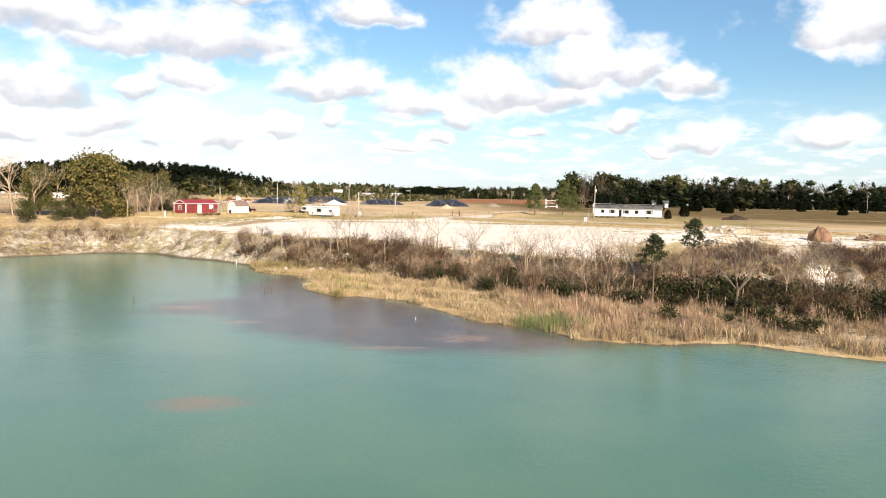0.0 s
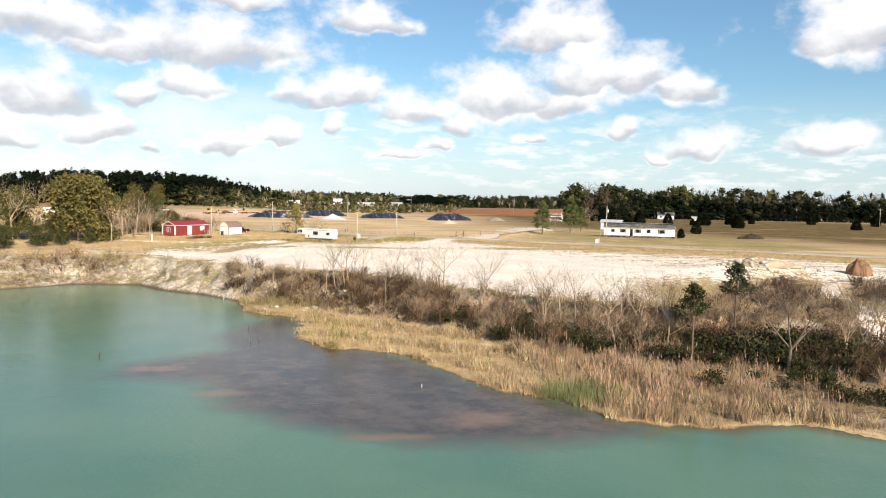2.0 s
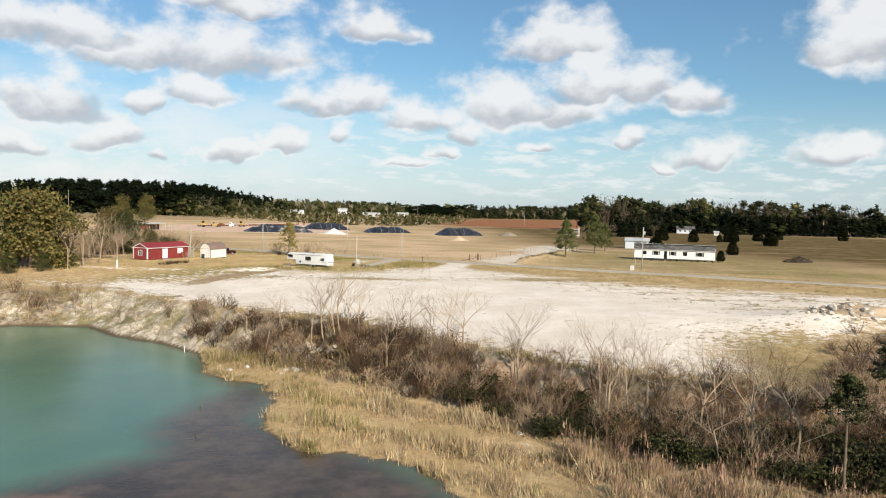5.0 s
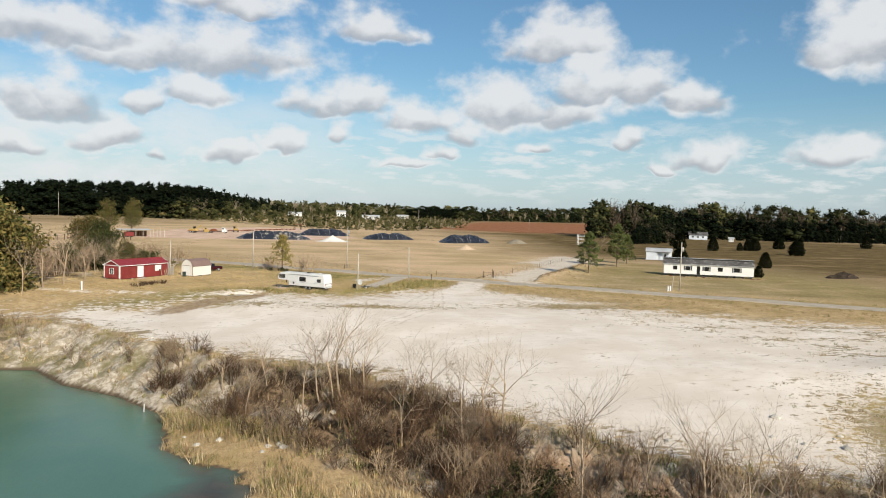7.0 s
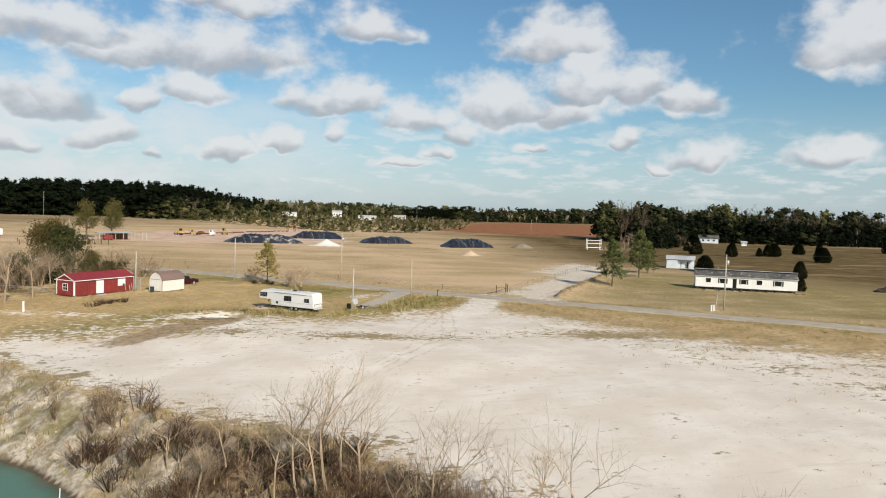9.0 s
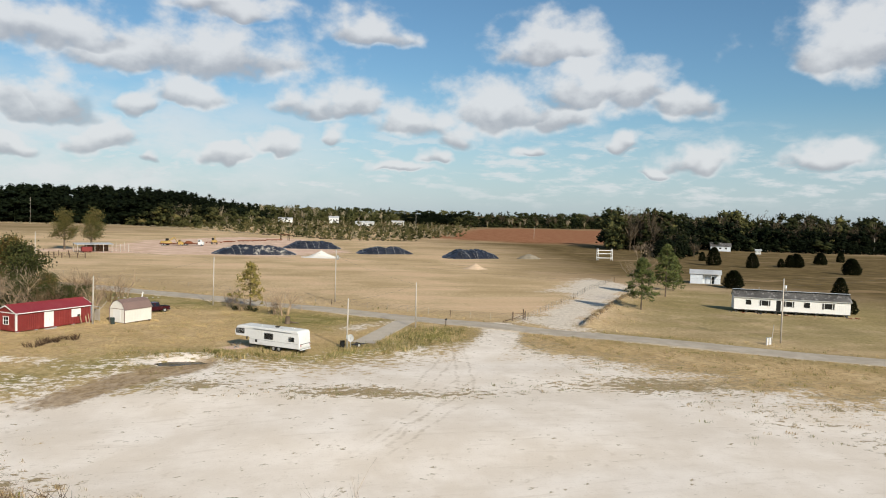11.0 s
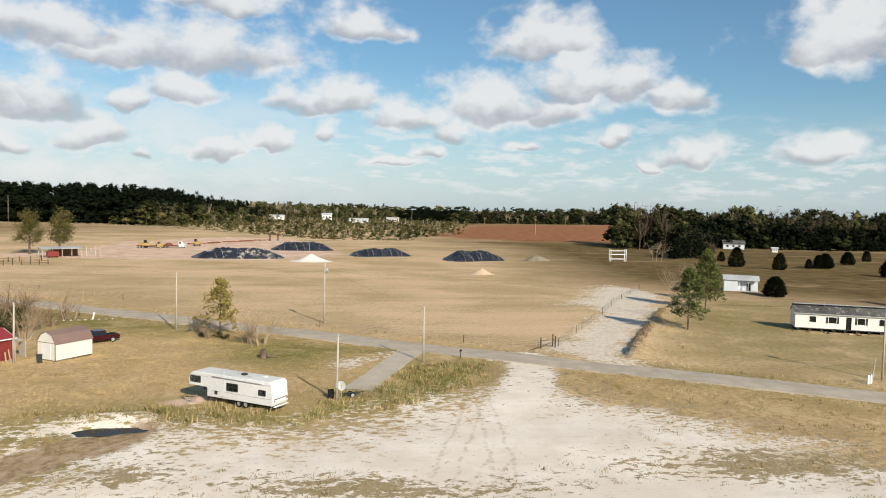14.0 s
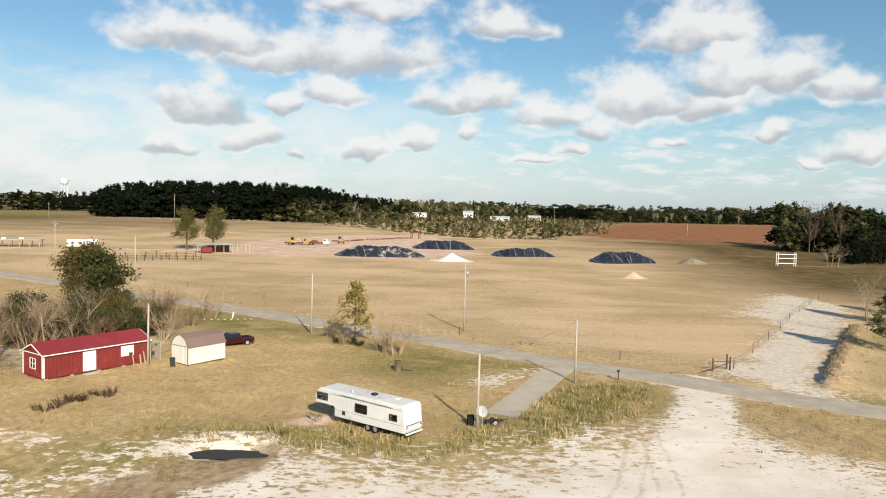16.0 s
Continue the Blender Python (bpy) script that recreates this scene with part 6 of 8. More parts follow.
def scrubland():
    """Saplings, bushes and dry reeds between the field and the far trailer homes."""
    r = np.random.RandomState(33)
    belt = [(-190, 640), (-166, 590), (-115, 545), (-44, 450), (9, 384), (53, 394), (100, 480), (150, 720), (190, 860), (110, 980), (0, 950), (-120, 1050), (-90, 760)]
    px, py = r.uniform(-190, 190, 9000), r.uniform(380, 1050, 9000)
    k = inside(px, py, belt, 8.0) * (0.35 + 0.65 * (wobble(px, py, 40, 81) + 0.5 * wobble(px, py, 14, 82) > -0.1)) * np.where(py > 640, 0.45, 1.0)
    keep = r.uniform(0, 1, len(px)) < k
    mats = [FAR_SCRUB, FAR_LIT, FAR_MIX, FAR_REED]
    spots = []
    for x, y in zip(px[keep], py[keep]):
        q = r.uniform()
        if q < 0.20:
            spots.append((x, y, r.uniform(4, 7.5), 1.0, "oak", int(r.choice((1, 2, 0)))))
        elif q < 0.30:
            spots.append((x, y, r.uniform(4, 7), 1.0, "bare", 3))
        else:
            spots.append((x, y, r.uniform(1.6, 3.8), r.uniform(1.0, 1.8), "bush", int(r.choice((0, 0, 0, 1, 1, 2, 3)))))
    joined_trees("scrub", spots, mats, "yellowish scrub and saplings along the field edge", 3)
    edge = [(-262, 566), (-190, 572), (-166, 572), (-115, 530), (-44, 437), (9, 373), (53, 383)]
    spots = []
    for (ax, ay), (bx, by) in zip(edge, edge[1:]):
        for i in range(int(math.hypot(bx - ax, by - ay) / 1.1)):
            f = r.uniform()
            spots.append((ax + (bx - ax) * f + r.uniform(-5, 5), ay + (by - ay) * f + r.uniform(-7, 7), r.uniform(0.9, 2.0), r.uniform(1.2, 2.2), "bush", int(r.choice((0, 1), p=(0.8, 0.2)) if ax < -60 else r.choice((1, 2)))))
    joined_trees("reed_strip", spots, [FAR_REED, FAR_SCRUB, FAR_BARE], "pale dry reeds and brambles along the field edge", 9)


scrubland()

# ---- single trees ----
OAK_A = broadleaf(11, 14.0, 15.0, 8500, [LEAF_OLIVE, LEAF_OLIVE, LEAF_GREEN, LEAF_OLIVE], low=0.03)
OAK_B = broadleaf(12, 14.0, 11.0, 6000, [LEAF_OLIVE, LEAF_GREEN], low=0.08)
OAK_C = broadleaf(13, 11.5, 10.5, 5500, [LEAF_GREEN, LEAF_OLIVE, LEAF_RUST, LEAF_GREEN], low=0.06)
OAK_F = broadleaf(16, 11.5, 10.0, 5200, [LEAF_RUST, LEAF_OLIVE, LEAF_GREEN], low=0.06)
BUSH_A = broadleaf(17, 11.0, 10.5, 1900, [LEAF_GREEN, OLIVE_LEAF], low=0.02)
OAK_E = broadleaf(15, 11.0, 10.5, 5200, [LEAF_GREEN, OLIVE_LEAF], low=0.04)
OAK_D = broadleaf(14, 13.0, 8.0, 3400, [LEAF_GREEN, LEAF_OLIVE], low=0.28)


def tree(pair, label, x, y, turn=0.0, size=1.0, group="", name="tree", cat="tree"):
    return plant(name, (("trunk", pair[0]), ("crown", pair[1])), label, cat, x, y, turn, size, group)


tree(OAK_A, "large oak with olive autumn leaves by the pit edge", -67, -5, 0, 1.05)
tree(OAK_B, "large oak with olive and green autumn leaves", -66, 4.5, 70, 0.88)
tree(OAK_B, "spreading oak with olive leaves at the thicket", -80, -6, 200, 0.85)
tree(OAK_F, "rust leaved tree beyond the red building", -71, 66, 0, 1.0)
tree(OAK_C, "green leaved tree in the thicket", -55, 43, 150, 0.52)
tree(OAK_E, "dark green leafy tree beside the rust leaved one", -65.5, 63, 60, 0.92)
for x, y, sz in ((-52.5, 36.5, 0.40), (-50, 40.5, 0.38), (-48.5, 45, 0.34), (-57, 37, 0.46), (-60.5, 45, 0.50), (-56.5, 51, 0.46), (-63, 32, 0.44), (-68, 41, 0.5), (-73, -15, 0.42), (-68, -13, 0.36), (-63, -9, 0.34), (-78, -19, 0.45), (-60.5, -3, 0.36), (-71, -9, 0.5)):
    tree(BUSH_A, "green leafy bush at the foot of the thicket", x, y, x * 30, sz, "thicket bushes", "leafy_bush", "bush")
tree(OAK_D, "rust leaved tree beside the shelter", -107, 216, 40, 1.2)
tree(OAK_D, "open-crowned green tree beside the shelter", -97, 217, 160, 1.25)
PINE_A = pine_tree(21, 10.5, 5.5, 0.22, 3000)
PINE_B = pine_tree(22, 13.5, 6.5, 0.15, 4200, 13)
PINE_C = pine_tree(23, 8.6, 4.6, 0.16, 1150, 9, surface("yellowish_needle", (0.24, 0.19, 0.055), 0.7, vary=0.3, grain=1.0, bump=0.0, island=0.8))
PINE_D = pine_tree(24, 11.0, 2.7, 0.66, 800, 5, surface("dark_pine_needle", (0.040, 0.046, 0.017), 0.7, vary=0.3, grain=1.0, bump=0.0, island=0.8))
for pr, x, y, tn, sz, lb in ((PINE_A, 62.6, 42, 0, 1.0, "young pine beside the gravel drive"), (PINE_B, 82, 71, 130, 0.95, "dense pine in the row by the drive"),
                             (PINE_B, 91, 85, 90, 0.7, "pine at the end of the drive row"), (PINE_C, -17.2, 40.8, 0, 1.0, "small ragged pine beside the road"),
                             (PINE_D, 38.5, -117, 0, 0.88, "tall thin pine with a tufted top on the bank"), (PINE_D, 31, -121.5, 140, 0.8, "thin pine with a tufted top on the bank")):
    tree(pr, lb, x, y, tn, sz, "pines", "pine_tree")
CED = [cedar_tree(31, 6.6, 5.2), cedar_tree(32, 5.6, 6.0), cedar_tree(33, 7.4, 5.6)]
for i, (x, y, sz) in enumerate(((173.9, 181.5, 1.0), (114.7, 95.2, 0.95), (163.2, 193.9, 1.1), (197, 190.5, 0.85), (200.5, 191, 1.1), (135.4, 77, 0.72), (256, 236, 0.8), (197.5, 152.7, 1.15), (174.6, 225, 0.6), (192.5, 190, 0.6),
                                (228.7, 214, 1.0), (300, 240, 1.1), (330, 220, 1.1), (262, 150, 0.9), (360, 200, 1.2), (111, 41, 0.5))):
    tree(CED[i % 3], "dark rounded cedar tree standing in the pasture", x, y, i * 50, sz, "cedars", "cedar_tree")

# ---- shrubs on the bank ----
SHRUBS = []
for i in range(6):
    w, sp = bare_shrub(40 + i, 4.4, 3.2, 8, 2, None, 4, 1.5)
    SHRUBS.append(w.data("stems", TWIG if i % 3 else PALE_TWIG))
DEADWEED = []
for i in range(2):
    w, sp = bare_shrub(56 + i, 2.4, 2.6, 12, 1, None, 6, 1.4, 0.6)
    DEADWEED.append(w.data("stems", DARK_TWIG))
THICK = []
for i in range(2):
    w, sp = bare_shrub(50 + i, 4.6, 4.0, 10, 2, None, 4, 1.6, 0.55)
    THICK.append(w.data("stems", PALE_TWIG if i == 0 else TWIG))
EVER = []
for i in range(3):
    w, sp = bare_shrub(60 + i, 2.2, 2.6, 7, 1, None, 4)
    c = Mesh()
    leaf_cloud(c, sp, 720, 0.28, 0.12, random.Random(i), 0.8, 2)
    EVER.append((w.data("stems", TWIG), c.data("leaves", [EVER_LEAF, OLIVE_LEAF])))
SAPLING_BARK = surface("pale_sapling_bark", (0.38, 0.29, 0.20), 0.9, vary=0.3, grain=6, bump=0.0, island=0.5)
SAPLING = []
for i in range(4):
    rnd = random.Random(80 + i)
    w, sp = Mesh(), []
    limbs(w, sp, (0, 0, -0.3), (0.08, 0, 1), 4.0, 0.105, 3, rnd, 0.5, kids=5, sides=4, steps=3, bend=0.14)
    SAPLING.append(w.data("stems", SAPLING_BARK))
BIGBARE = Mesh()
_sp = []
BIGBARE.tube((0, 0, -0.4), (0.2, 0, 2.4), 0.19, 0.14, 8, False)
for i, wy in enumerate(((-0.8, 0.1, 0.9), (0.75, 0.2, 0.9), (0.1, -0.5, 1.0), (0.3, 0.7, 0.9))):
    limbs(BIGBARE, _sp, (0.2, 0, 2.2), wy, 3.7, 0.10, 4, random.Random(90 + i), 0.5, kids=4, sides=4, steps=2, bend=0.18)
BIGBARE = BIGBARE.data("stems", surface("grey_brown_bark", (0.20, 0.155, 0.115), 0.9, vary=0.3, grain=8, bump=0.3))


def between(rnd, a, b, k):
    """A point between two lines that run to +x, at fraction k."""
    x = rnd[0]
    def y_on(line):
        for (ax, ay), (bx, by) in zip(line, line[1:]):
            if ax <= x <= bx:
                return ay + (by - ay) * (x - ax) / (bx - ax)
        return line[-1][1]
    return y_on(a) + (y_on(b) - y_on(a)) * k


def bank_plants():
    rnd = random.Random(5)
    for i in range(185):
        x = -24 + 84 * rnd.random() ** 0.9
        k = rnd.uniform(0.02, 0.95)
        if x < -6 and rnd.random() < 0.45:
            continue
        y = between((x,), FOOT, RIM, k)
        sz = rnd.uniform(0.55, 1.1) * (1.0 if x > -4 else 0.8)
        solid("bare_shrub", rnd.choice(SHRUBS), None, "leafless brown shrub on the pit bank", "shrub", pose(x, y, ground_at(x, y), rnd.uniform(-8, 8), rnd.uniform(-8, 8), rnd.uniform(0, 360)) @ Matrix.Scale(sz, 4), "bank shrubs")
    for i in range(46):
        x = rnd.uniform(4, 44)
        y = between((x,), FOOT, RIM, rnd.uniform(0.72, 1.02))
        solid("bare_shrub", rnd.choice(SHRUBS), None, "leafless brown shrub at the brink of the bank", "shrub", pose(x, y, ground_at(x, y), rnd.uniform(-8, 8), rnd.uniform(-8, 8), rnd.uniform(0, 360)) @ Matrix.Scale(rnd.uniform(0.35, 0.75), 4), "bank shrubs")
    for i in range(95):
        x = rnd.uniform(-100, -24)
        y = between((x,), FOOT, RIM, rnd.uniform(0.25, 1.0)) + rnd.uniform(0, 2)
        if -48 < x < -26 and rnd.random() < 0.75:
            continue
        solid("bare_shrub", rnd.choice(SHRUBS), None, "leafless brown shrub on the pit bank", "shrub", pose(x, y, ground_at(x, y), 0, 0, rnd.uniform(0, 360)) @ Matrix.Scale(rnd.uniform(0.4, 0.85), 4), "bank shrubs")
    for i in range(120):
        x = rnd.uniform(8, 75)
        y = between((x,), FOOT, RIM, rnd.uniform(-0.05, 0.6))
        ob = thing("evergreen_shrub", "low dark green shrub among bare brush", "shrub", pose(x, y, ground_at(x, y), 0, 0, rnd.uniform(0, 360)) @ Matrix.Scale(rnd.uniform(0.6, 1.25), 4), "green shrubs")
        a, b = rnd.choice(EVER)
        part("wood", a, None, ob)
        part("foliage", b, None, ob)
    for i in range(34):
        x = rnd.uniform(34, 78)
        y = between((x,), FOOT, RIM, rnd.uniform(-0.55, 0.1))
        if shore_away(np.array([x]), np.array([y]))[0] < 2.5:
            continue
        ob = thing("evergreen_shrub", "low dark green shrub among the reeds", "shrub", pose(x, y, ground_at(x, y), 0, 0, rnd.uniform(0, 360)) @ Matrix.Scale(rnd.uniform(0.6, 1.1), 4), "green shrubs")
        a, b = rnd.choice(EVER)
        part("wood", a, None, ob)
        part("foliage", b, None, ob)
    for x, k, sz in ((-5, 0.55, 1.1), (-3, 0.75, 1.0), (-8, 0.5, 0.9), (4, 0.85, 0.9), (8, 0.8, 1.0), (1, 0.4, 1.0), (13, 0.5, 1.0), (17, 0.7, 1.0), (22, 0.6, 1.2), (26, 0.4, 1.3), (28, 0.2, 1.3), (30, 0.1, 1.2), (25, 0.05, 0.9), (46, 0.2, 1.1), (52, 0.3, 1.1), (-12, 0.6, 0.8), (36, 0.5, 1.0), (19, 0.3, 1.1), (11, 0.7, 0.9), (-6.3, 0.62, 1.2), (-4.2, 0.6, 1.25), (-2, 0.7, 1.0), (9.5, 0.85, 1.15), (14.5, 0.8, 1.25), (20.5, 0.75, 1.2), (24, 0.7, 1.15), (6, 0.6, 1.1), (2.5, 0.75, 1.0), (29, 0.7, 1.1), (33, 0.75, 0.9), (-14, 0.35, 0.9), (-17, 0.5, 0.7)):
        y = between((x,), FOOT, RIM, k)
        solid("bare_sapling", rnd.choice(SAPLING), None, "pale leafless sapling on the pit bank", "tree", pose(x, y, ground_at(x, y), rnd.uniform(-5, 5), rnd.uniform(-8, 8), rnd.uniform(0, 360)) @ Matrix.Scale(sz, 4), "bank saplings")
    for x, y in ((-52, -37), (-47.5, -38), (-45, -37.5), (-55, -38), (-60, -38)):
        solid("bare_sapling", rnd.choice(SAPLING), None, "pale leafless sapling at the water", "tree", pose(x, y, ground_at(x, y), 0, rnd.uniform(-5, 5), rnd.uniform(0, 360)) @ Matrix.Scale(0.75, 4), "bank saplings")
    # thickets round the red building and the west bank
    for i in range(95):
        x, y = rnd.uniform(-88, -44), rnd.uniform(-8, 62)
        if (y < 14 and x > -62) or (x + 52.5) * 0.829 - (y - 15) * 0.559 > -2.5 or y > 62 + (x + 60) * 0.6:
            continue
        solid("bare_shrub", THICK[rnd.choice((0, 1, 0))], None, "grey leafless brush in a thicket", "shrub", pose(x, y, ground_at(x, y), 0, 0, rnd.uniform(0, 360)) @ Matrix.Scale(rnd.uniform(0.8, 1.5), 4), "thicket brush")
    for x, y, sz in ((-84, -12, 2.2), (-88, 0, 2.4), (-80, 4, 2.0), (-57.5, -2, 1.5), (-56, 4, 1.6), (-58.5, -9, 1.3), (-54, 10, 1.3), (-78, -14, 1.7), (-58, 30, 1.2), (-56, 38, 1.1), (-66, 30, 1.4), (-63, 24, 1.2), (-10.8, 32, 0.72), (-9.6, 33, 0.66), (-7.5, 40, 0.5), (-20, 42, 0.7), (-22, 44, 0.6), (67.7, 58.5, 1.25), (69.5, 60, 1.0), (79, 80, 1.35), (138.9, 217.7, 1.2), (140.6, 218.2, 1.3), (143.3, 218.7, 1.2), (-92, -8, 2.3), (-96, -16, 2.2)):
        solid("bare_tree", rnd.choice(SAPLING), None, "pale grey leafless tree", "tree", pose(x, y, ground_at(x, y), 0, rnd.uniform(-10, 10), rnd.uniform(0, 360)) @ Matrix.Scale(sz, 4), "bare trees")
    for x, y, sz in ((-10.5, 32.5, 1.25), (-12.5, 34, 0.9), (-21, 43, 0.8), (-18.5, 38.5, 0.7)):
        solid("bare_shrub", THICK[0], None, "pale leafless bush beside the country road", "shrub", pose(x, y, ground_at(x, y), 0, 0, x * 40) @ Matrix.Scale(sz, 4), "roadside bushes")
    for i in range(16):
        k = rnd.random()
        x, y = -42.8 + (4.4) * k + rnd.uniform(-1, 1), 2.1 + (6.4) * k + rnd.uniform(-2.2, 1.2)
        solid("dead_weed", rnd.choice(DEADWEED), None, "dark brown dead weed clump on the lot", "weed", pose(x, y, ground_at(x, y), 0, 0, rnd.uniform(0, 360)) @ Matrix.Scale(rnd.uniform(0.4, 0.65), 4), "dead weeds")
    for x, y, sz in ((40.0, -125.0, 1.15), (52, -121, 0.75), (60, -114, 0.7), (47, -112, 0.6)):
        solid("bare_tree", BIGBARE, None, "spreading leafless tree on the pit bank", "tree", pose(x, y, ground_at(x, y), 0, 0, 20 + x * 7) @ Matrix.Scale(sz, 4), "bare trees")
    for x, y, sz in ((-72, -14, 1.6), (-78, -20, 1.5), (-58, 34, 1.3), (-54, 44, 1.3), (-52, 36, 1.1), (-60, 50, 1.2), (-48, 40, 0.9), (-17.5, 39, 0.55), (-16, 37.5, 0.5), (-19.5, 39.5, 0.5), (2, -78, 0.8), (36, -118, 1.7), (42, -121, 1.8), (45, -126, 1.5), (39, -122, 1.5), (33, -120, 1.3), (50, -130, 1.3), (55, -134, 1.4), (30, -128, 1.0), (38, -120, 1.9), (41, -118, 2.0), (44, -121, 1.9), (47, -124, 1.8), (35, -117, 1.6), (52, -126, 1.8), (56, -129, 1.8), (48, -118, 1.6), (27, -116, 1.2), (23, -112, 1.2), (-56, 33, 1.9), (-53, 38, 1.9), (-50, 42, 1.7), (-60, 40, 2.0), (-66, 36, 1.8), (-57, 46, 1.8), (-64, 56, 2.0), (-74, 58, 2.0)):
        ob = thing("evergreen_shrub", "rounded green shrub beside the thicket", "shrub", pose(x, y, ground_at(x, y), 0, 0, rnd.uniform(0, 360)) @ Matrix.Scale(sz, 4), "green shrubs")
        a, b = rnd.choice(EVER)
        part("wood", a, None, ob)
        part("foliage", b, None, ob)


bank_plants()


def undergrowth():
    """Brush too thick to pick apart: light twig bushes joined into one mesh."""
    rnd = random.Random(17)
    kinds = []
    for i in range(4):
        w, sp = bare_shrub(70 + i, 2.6, 2.6, 10, 1, None, 6, 1.15, 0.6)
        kinds.append((np.array(w.v), w.f))
    mesh, slope = Mesh(), [(40, -124), (42, -104), (54, -92), (62, -84), (76, -82), (84, -94), (110, -118), (104, -142), (62, -142)]
    r2 = np.random.RandomState(23)
    bx, by = r2.uniform(38, 110, 2600), r2.uniform(-142, -80, 2600)
    keep = (inside(bx, by, slope, 3.0) > r2.uniform(0.2, 0.9, len(bx))) & (np.abs(away(bx, by, EAST_TRACK)) > 3.0) & (shore_away(bx, by) > 2)
    for x, y in list(zip(bx[keep], by[keep]))[:430]:
        v, f = rnd.choice(kinds)
        m = np.array(pose(x, y, ground_at(x, y), rnd.uniform(-12, 12), rnd.uniform(-12, 12), rnd.uniform(0, 360)) @ Matrix.Scale(rnd.uniform(0.6, 1.25), 4))
        mesh.add((v @ m[:3, :3].T + m[:3, 3]).tolist(), f)
    solid("slope_brush", mesh, surface("purplish_brown_twig", (0.105, 0.066, 0.046), 0.9, vary=0.3, grain=5, bump=0.0, island=0.6), "dense fine brown brush on the slope below the rubble", "brush", pose(0, 0, 0), "", "stuff")
    for name, mat, count, seed in (("undergrowth", DARK_TWIG, 560, 1), ("pale_undergrowth", PALE_TWIG, 190, 2)):
        mesh = Mesh()
        for i in range(count):
            x = -26 + 118 * rnd.random() ** 1.05
            if x < -4 and rnd.random() < 0.5:
                continue
            y = between((x,), FOOT, RIM, rnd.uniform(0.0, 1.0 if x < 6 else 0.74)) + rnd.uniform(-0.5, 0.6)
            if x > 40 and rnd.random() < 0.6:
                y = rnd.uniform(-128, -106 + (12 if x > 52 else 0))
            v, f = rnd.choice(kinds)
            m = np.array(pose(x, y, ground_at(x, y), rnd.uniform(-12, 12), rnd.uniform(-12, 12), rnd.uniform(0, 360)) @ Matrix.Scale(rnd.uniform(0.55, 1.35), 4))
            mesh.add((v @ m[:3, :3].T + m[:3, 3]).tolist(), f)
        solid(name, mesh, mat, "tangled brown brush covering the pit bank", "brush", pose(0, 0, 0), "", "stuff")


undergrowth()


# ---- grasses ----
def blades(name, spots, mats, label, seed, per=7, tall=0.5, lean=0.35, width=0.03, plume=None, category="grass", spread=0.18, bent=False, swept=0.0):
    """Tufts of bent blades at the spots (x, y, scale, slot)."""
    rnd = random.Random(seed)
    mesh = Mesh()
    sx, sy = np.array([s[0] for s in spots]), np.array([s[1] for s in spots])
    hz = heights(sx, sy)
    drift = 1.2 + 3.0 * wobble(sx, sy, 5.0, seed + 200)
    for (x, y, sc, slot), z, way in zip(spots, hz, drift):
        for _ in range(per):
            a = rnd.uniform(0, 6.28) if rnd.random() >= swept else way + rnd.gauss(0, 0.5)
            bx, by = x + rnd.gauss(0, spread), y + rnd.gauss(0, spread)
            h = tall * sc * rnd.uniform(0.6, 1.25)
            dx, dy = math.cos(a) * h * lean * rnd.random(), math.sin(a) * h * lean * rnd.random()
            t = a + 1.57 + rnd.uniform(-0.6, 0.6)
            wx, wy = math.cos(t) * width * sc, math.sin(t) * width * sc
            mesh.add([(bx - wx, by - wy, z - 0.05), (bx + wx, by + wy, z - 0.05), (bx + dx * 0.4 + wx * 0.7, by + dy * 0.4 + wy * 0.7, z + h * 0.6), (bx + dx * 0.4 - wx * 0.7, by + dy * 0.4 - wy * 0.7, z + h * 0.6), (bx + dx, by + dy, z + h)], [(0, 1, 2, 3), (3, 2, 4)], slot) if bent else mesh.add([(bx - wx * 1.2, by - wy * 1.2, z - 0.05), (bx + wx * 1.2, by + wy * 1.2, z - 0.05), (bx + dx, by + dy, z + h)], [(0, 1, 2)], slot)
            if plume and rnd.random() < plume:
                mesh.add([(bx + dx - wx * 2.2, by + dy - wy * 2.2, z + h * 0.92), (bx + dx + wx * 2.2, by + dy + wy * 2.2, z + h * 0.92), (bx + dx * 1.1, by + dy * 1.1, z + h * 1.25)], [(0, 1, 2)], len(mats) - 1)
    return solid(name, mesh, mats, label, category, pose(0, 0, 0), "", "stuff")


def scatter(n, x0, x1, y0, y1, test, seed):
    """Spots in a rectangle where the test allows."""
    r = np.random.RandomState(seed)
    px, py = r.uniform(x0, x1, n), r.uniform(y0, y1, n)
    keep = r.uniform(0, 1, n) < test(px, py)
    return px[keep], py[keep], r


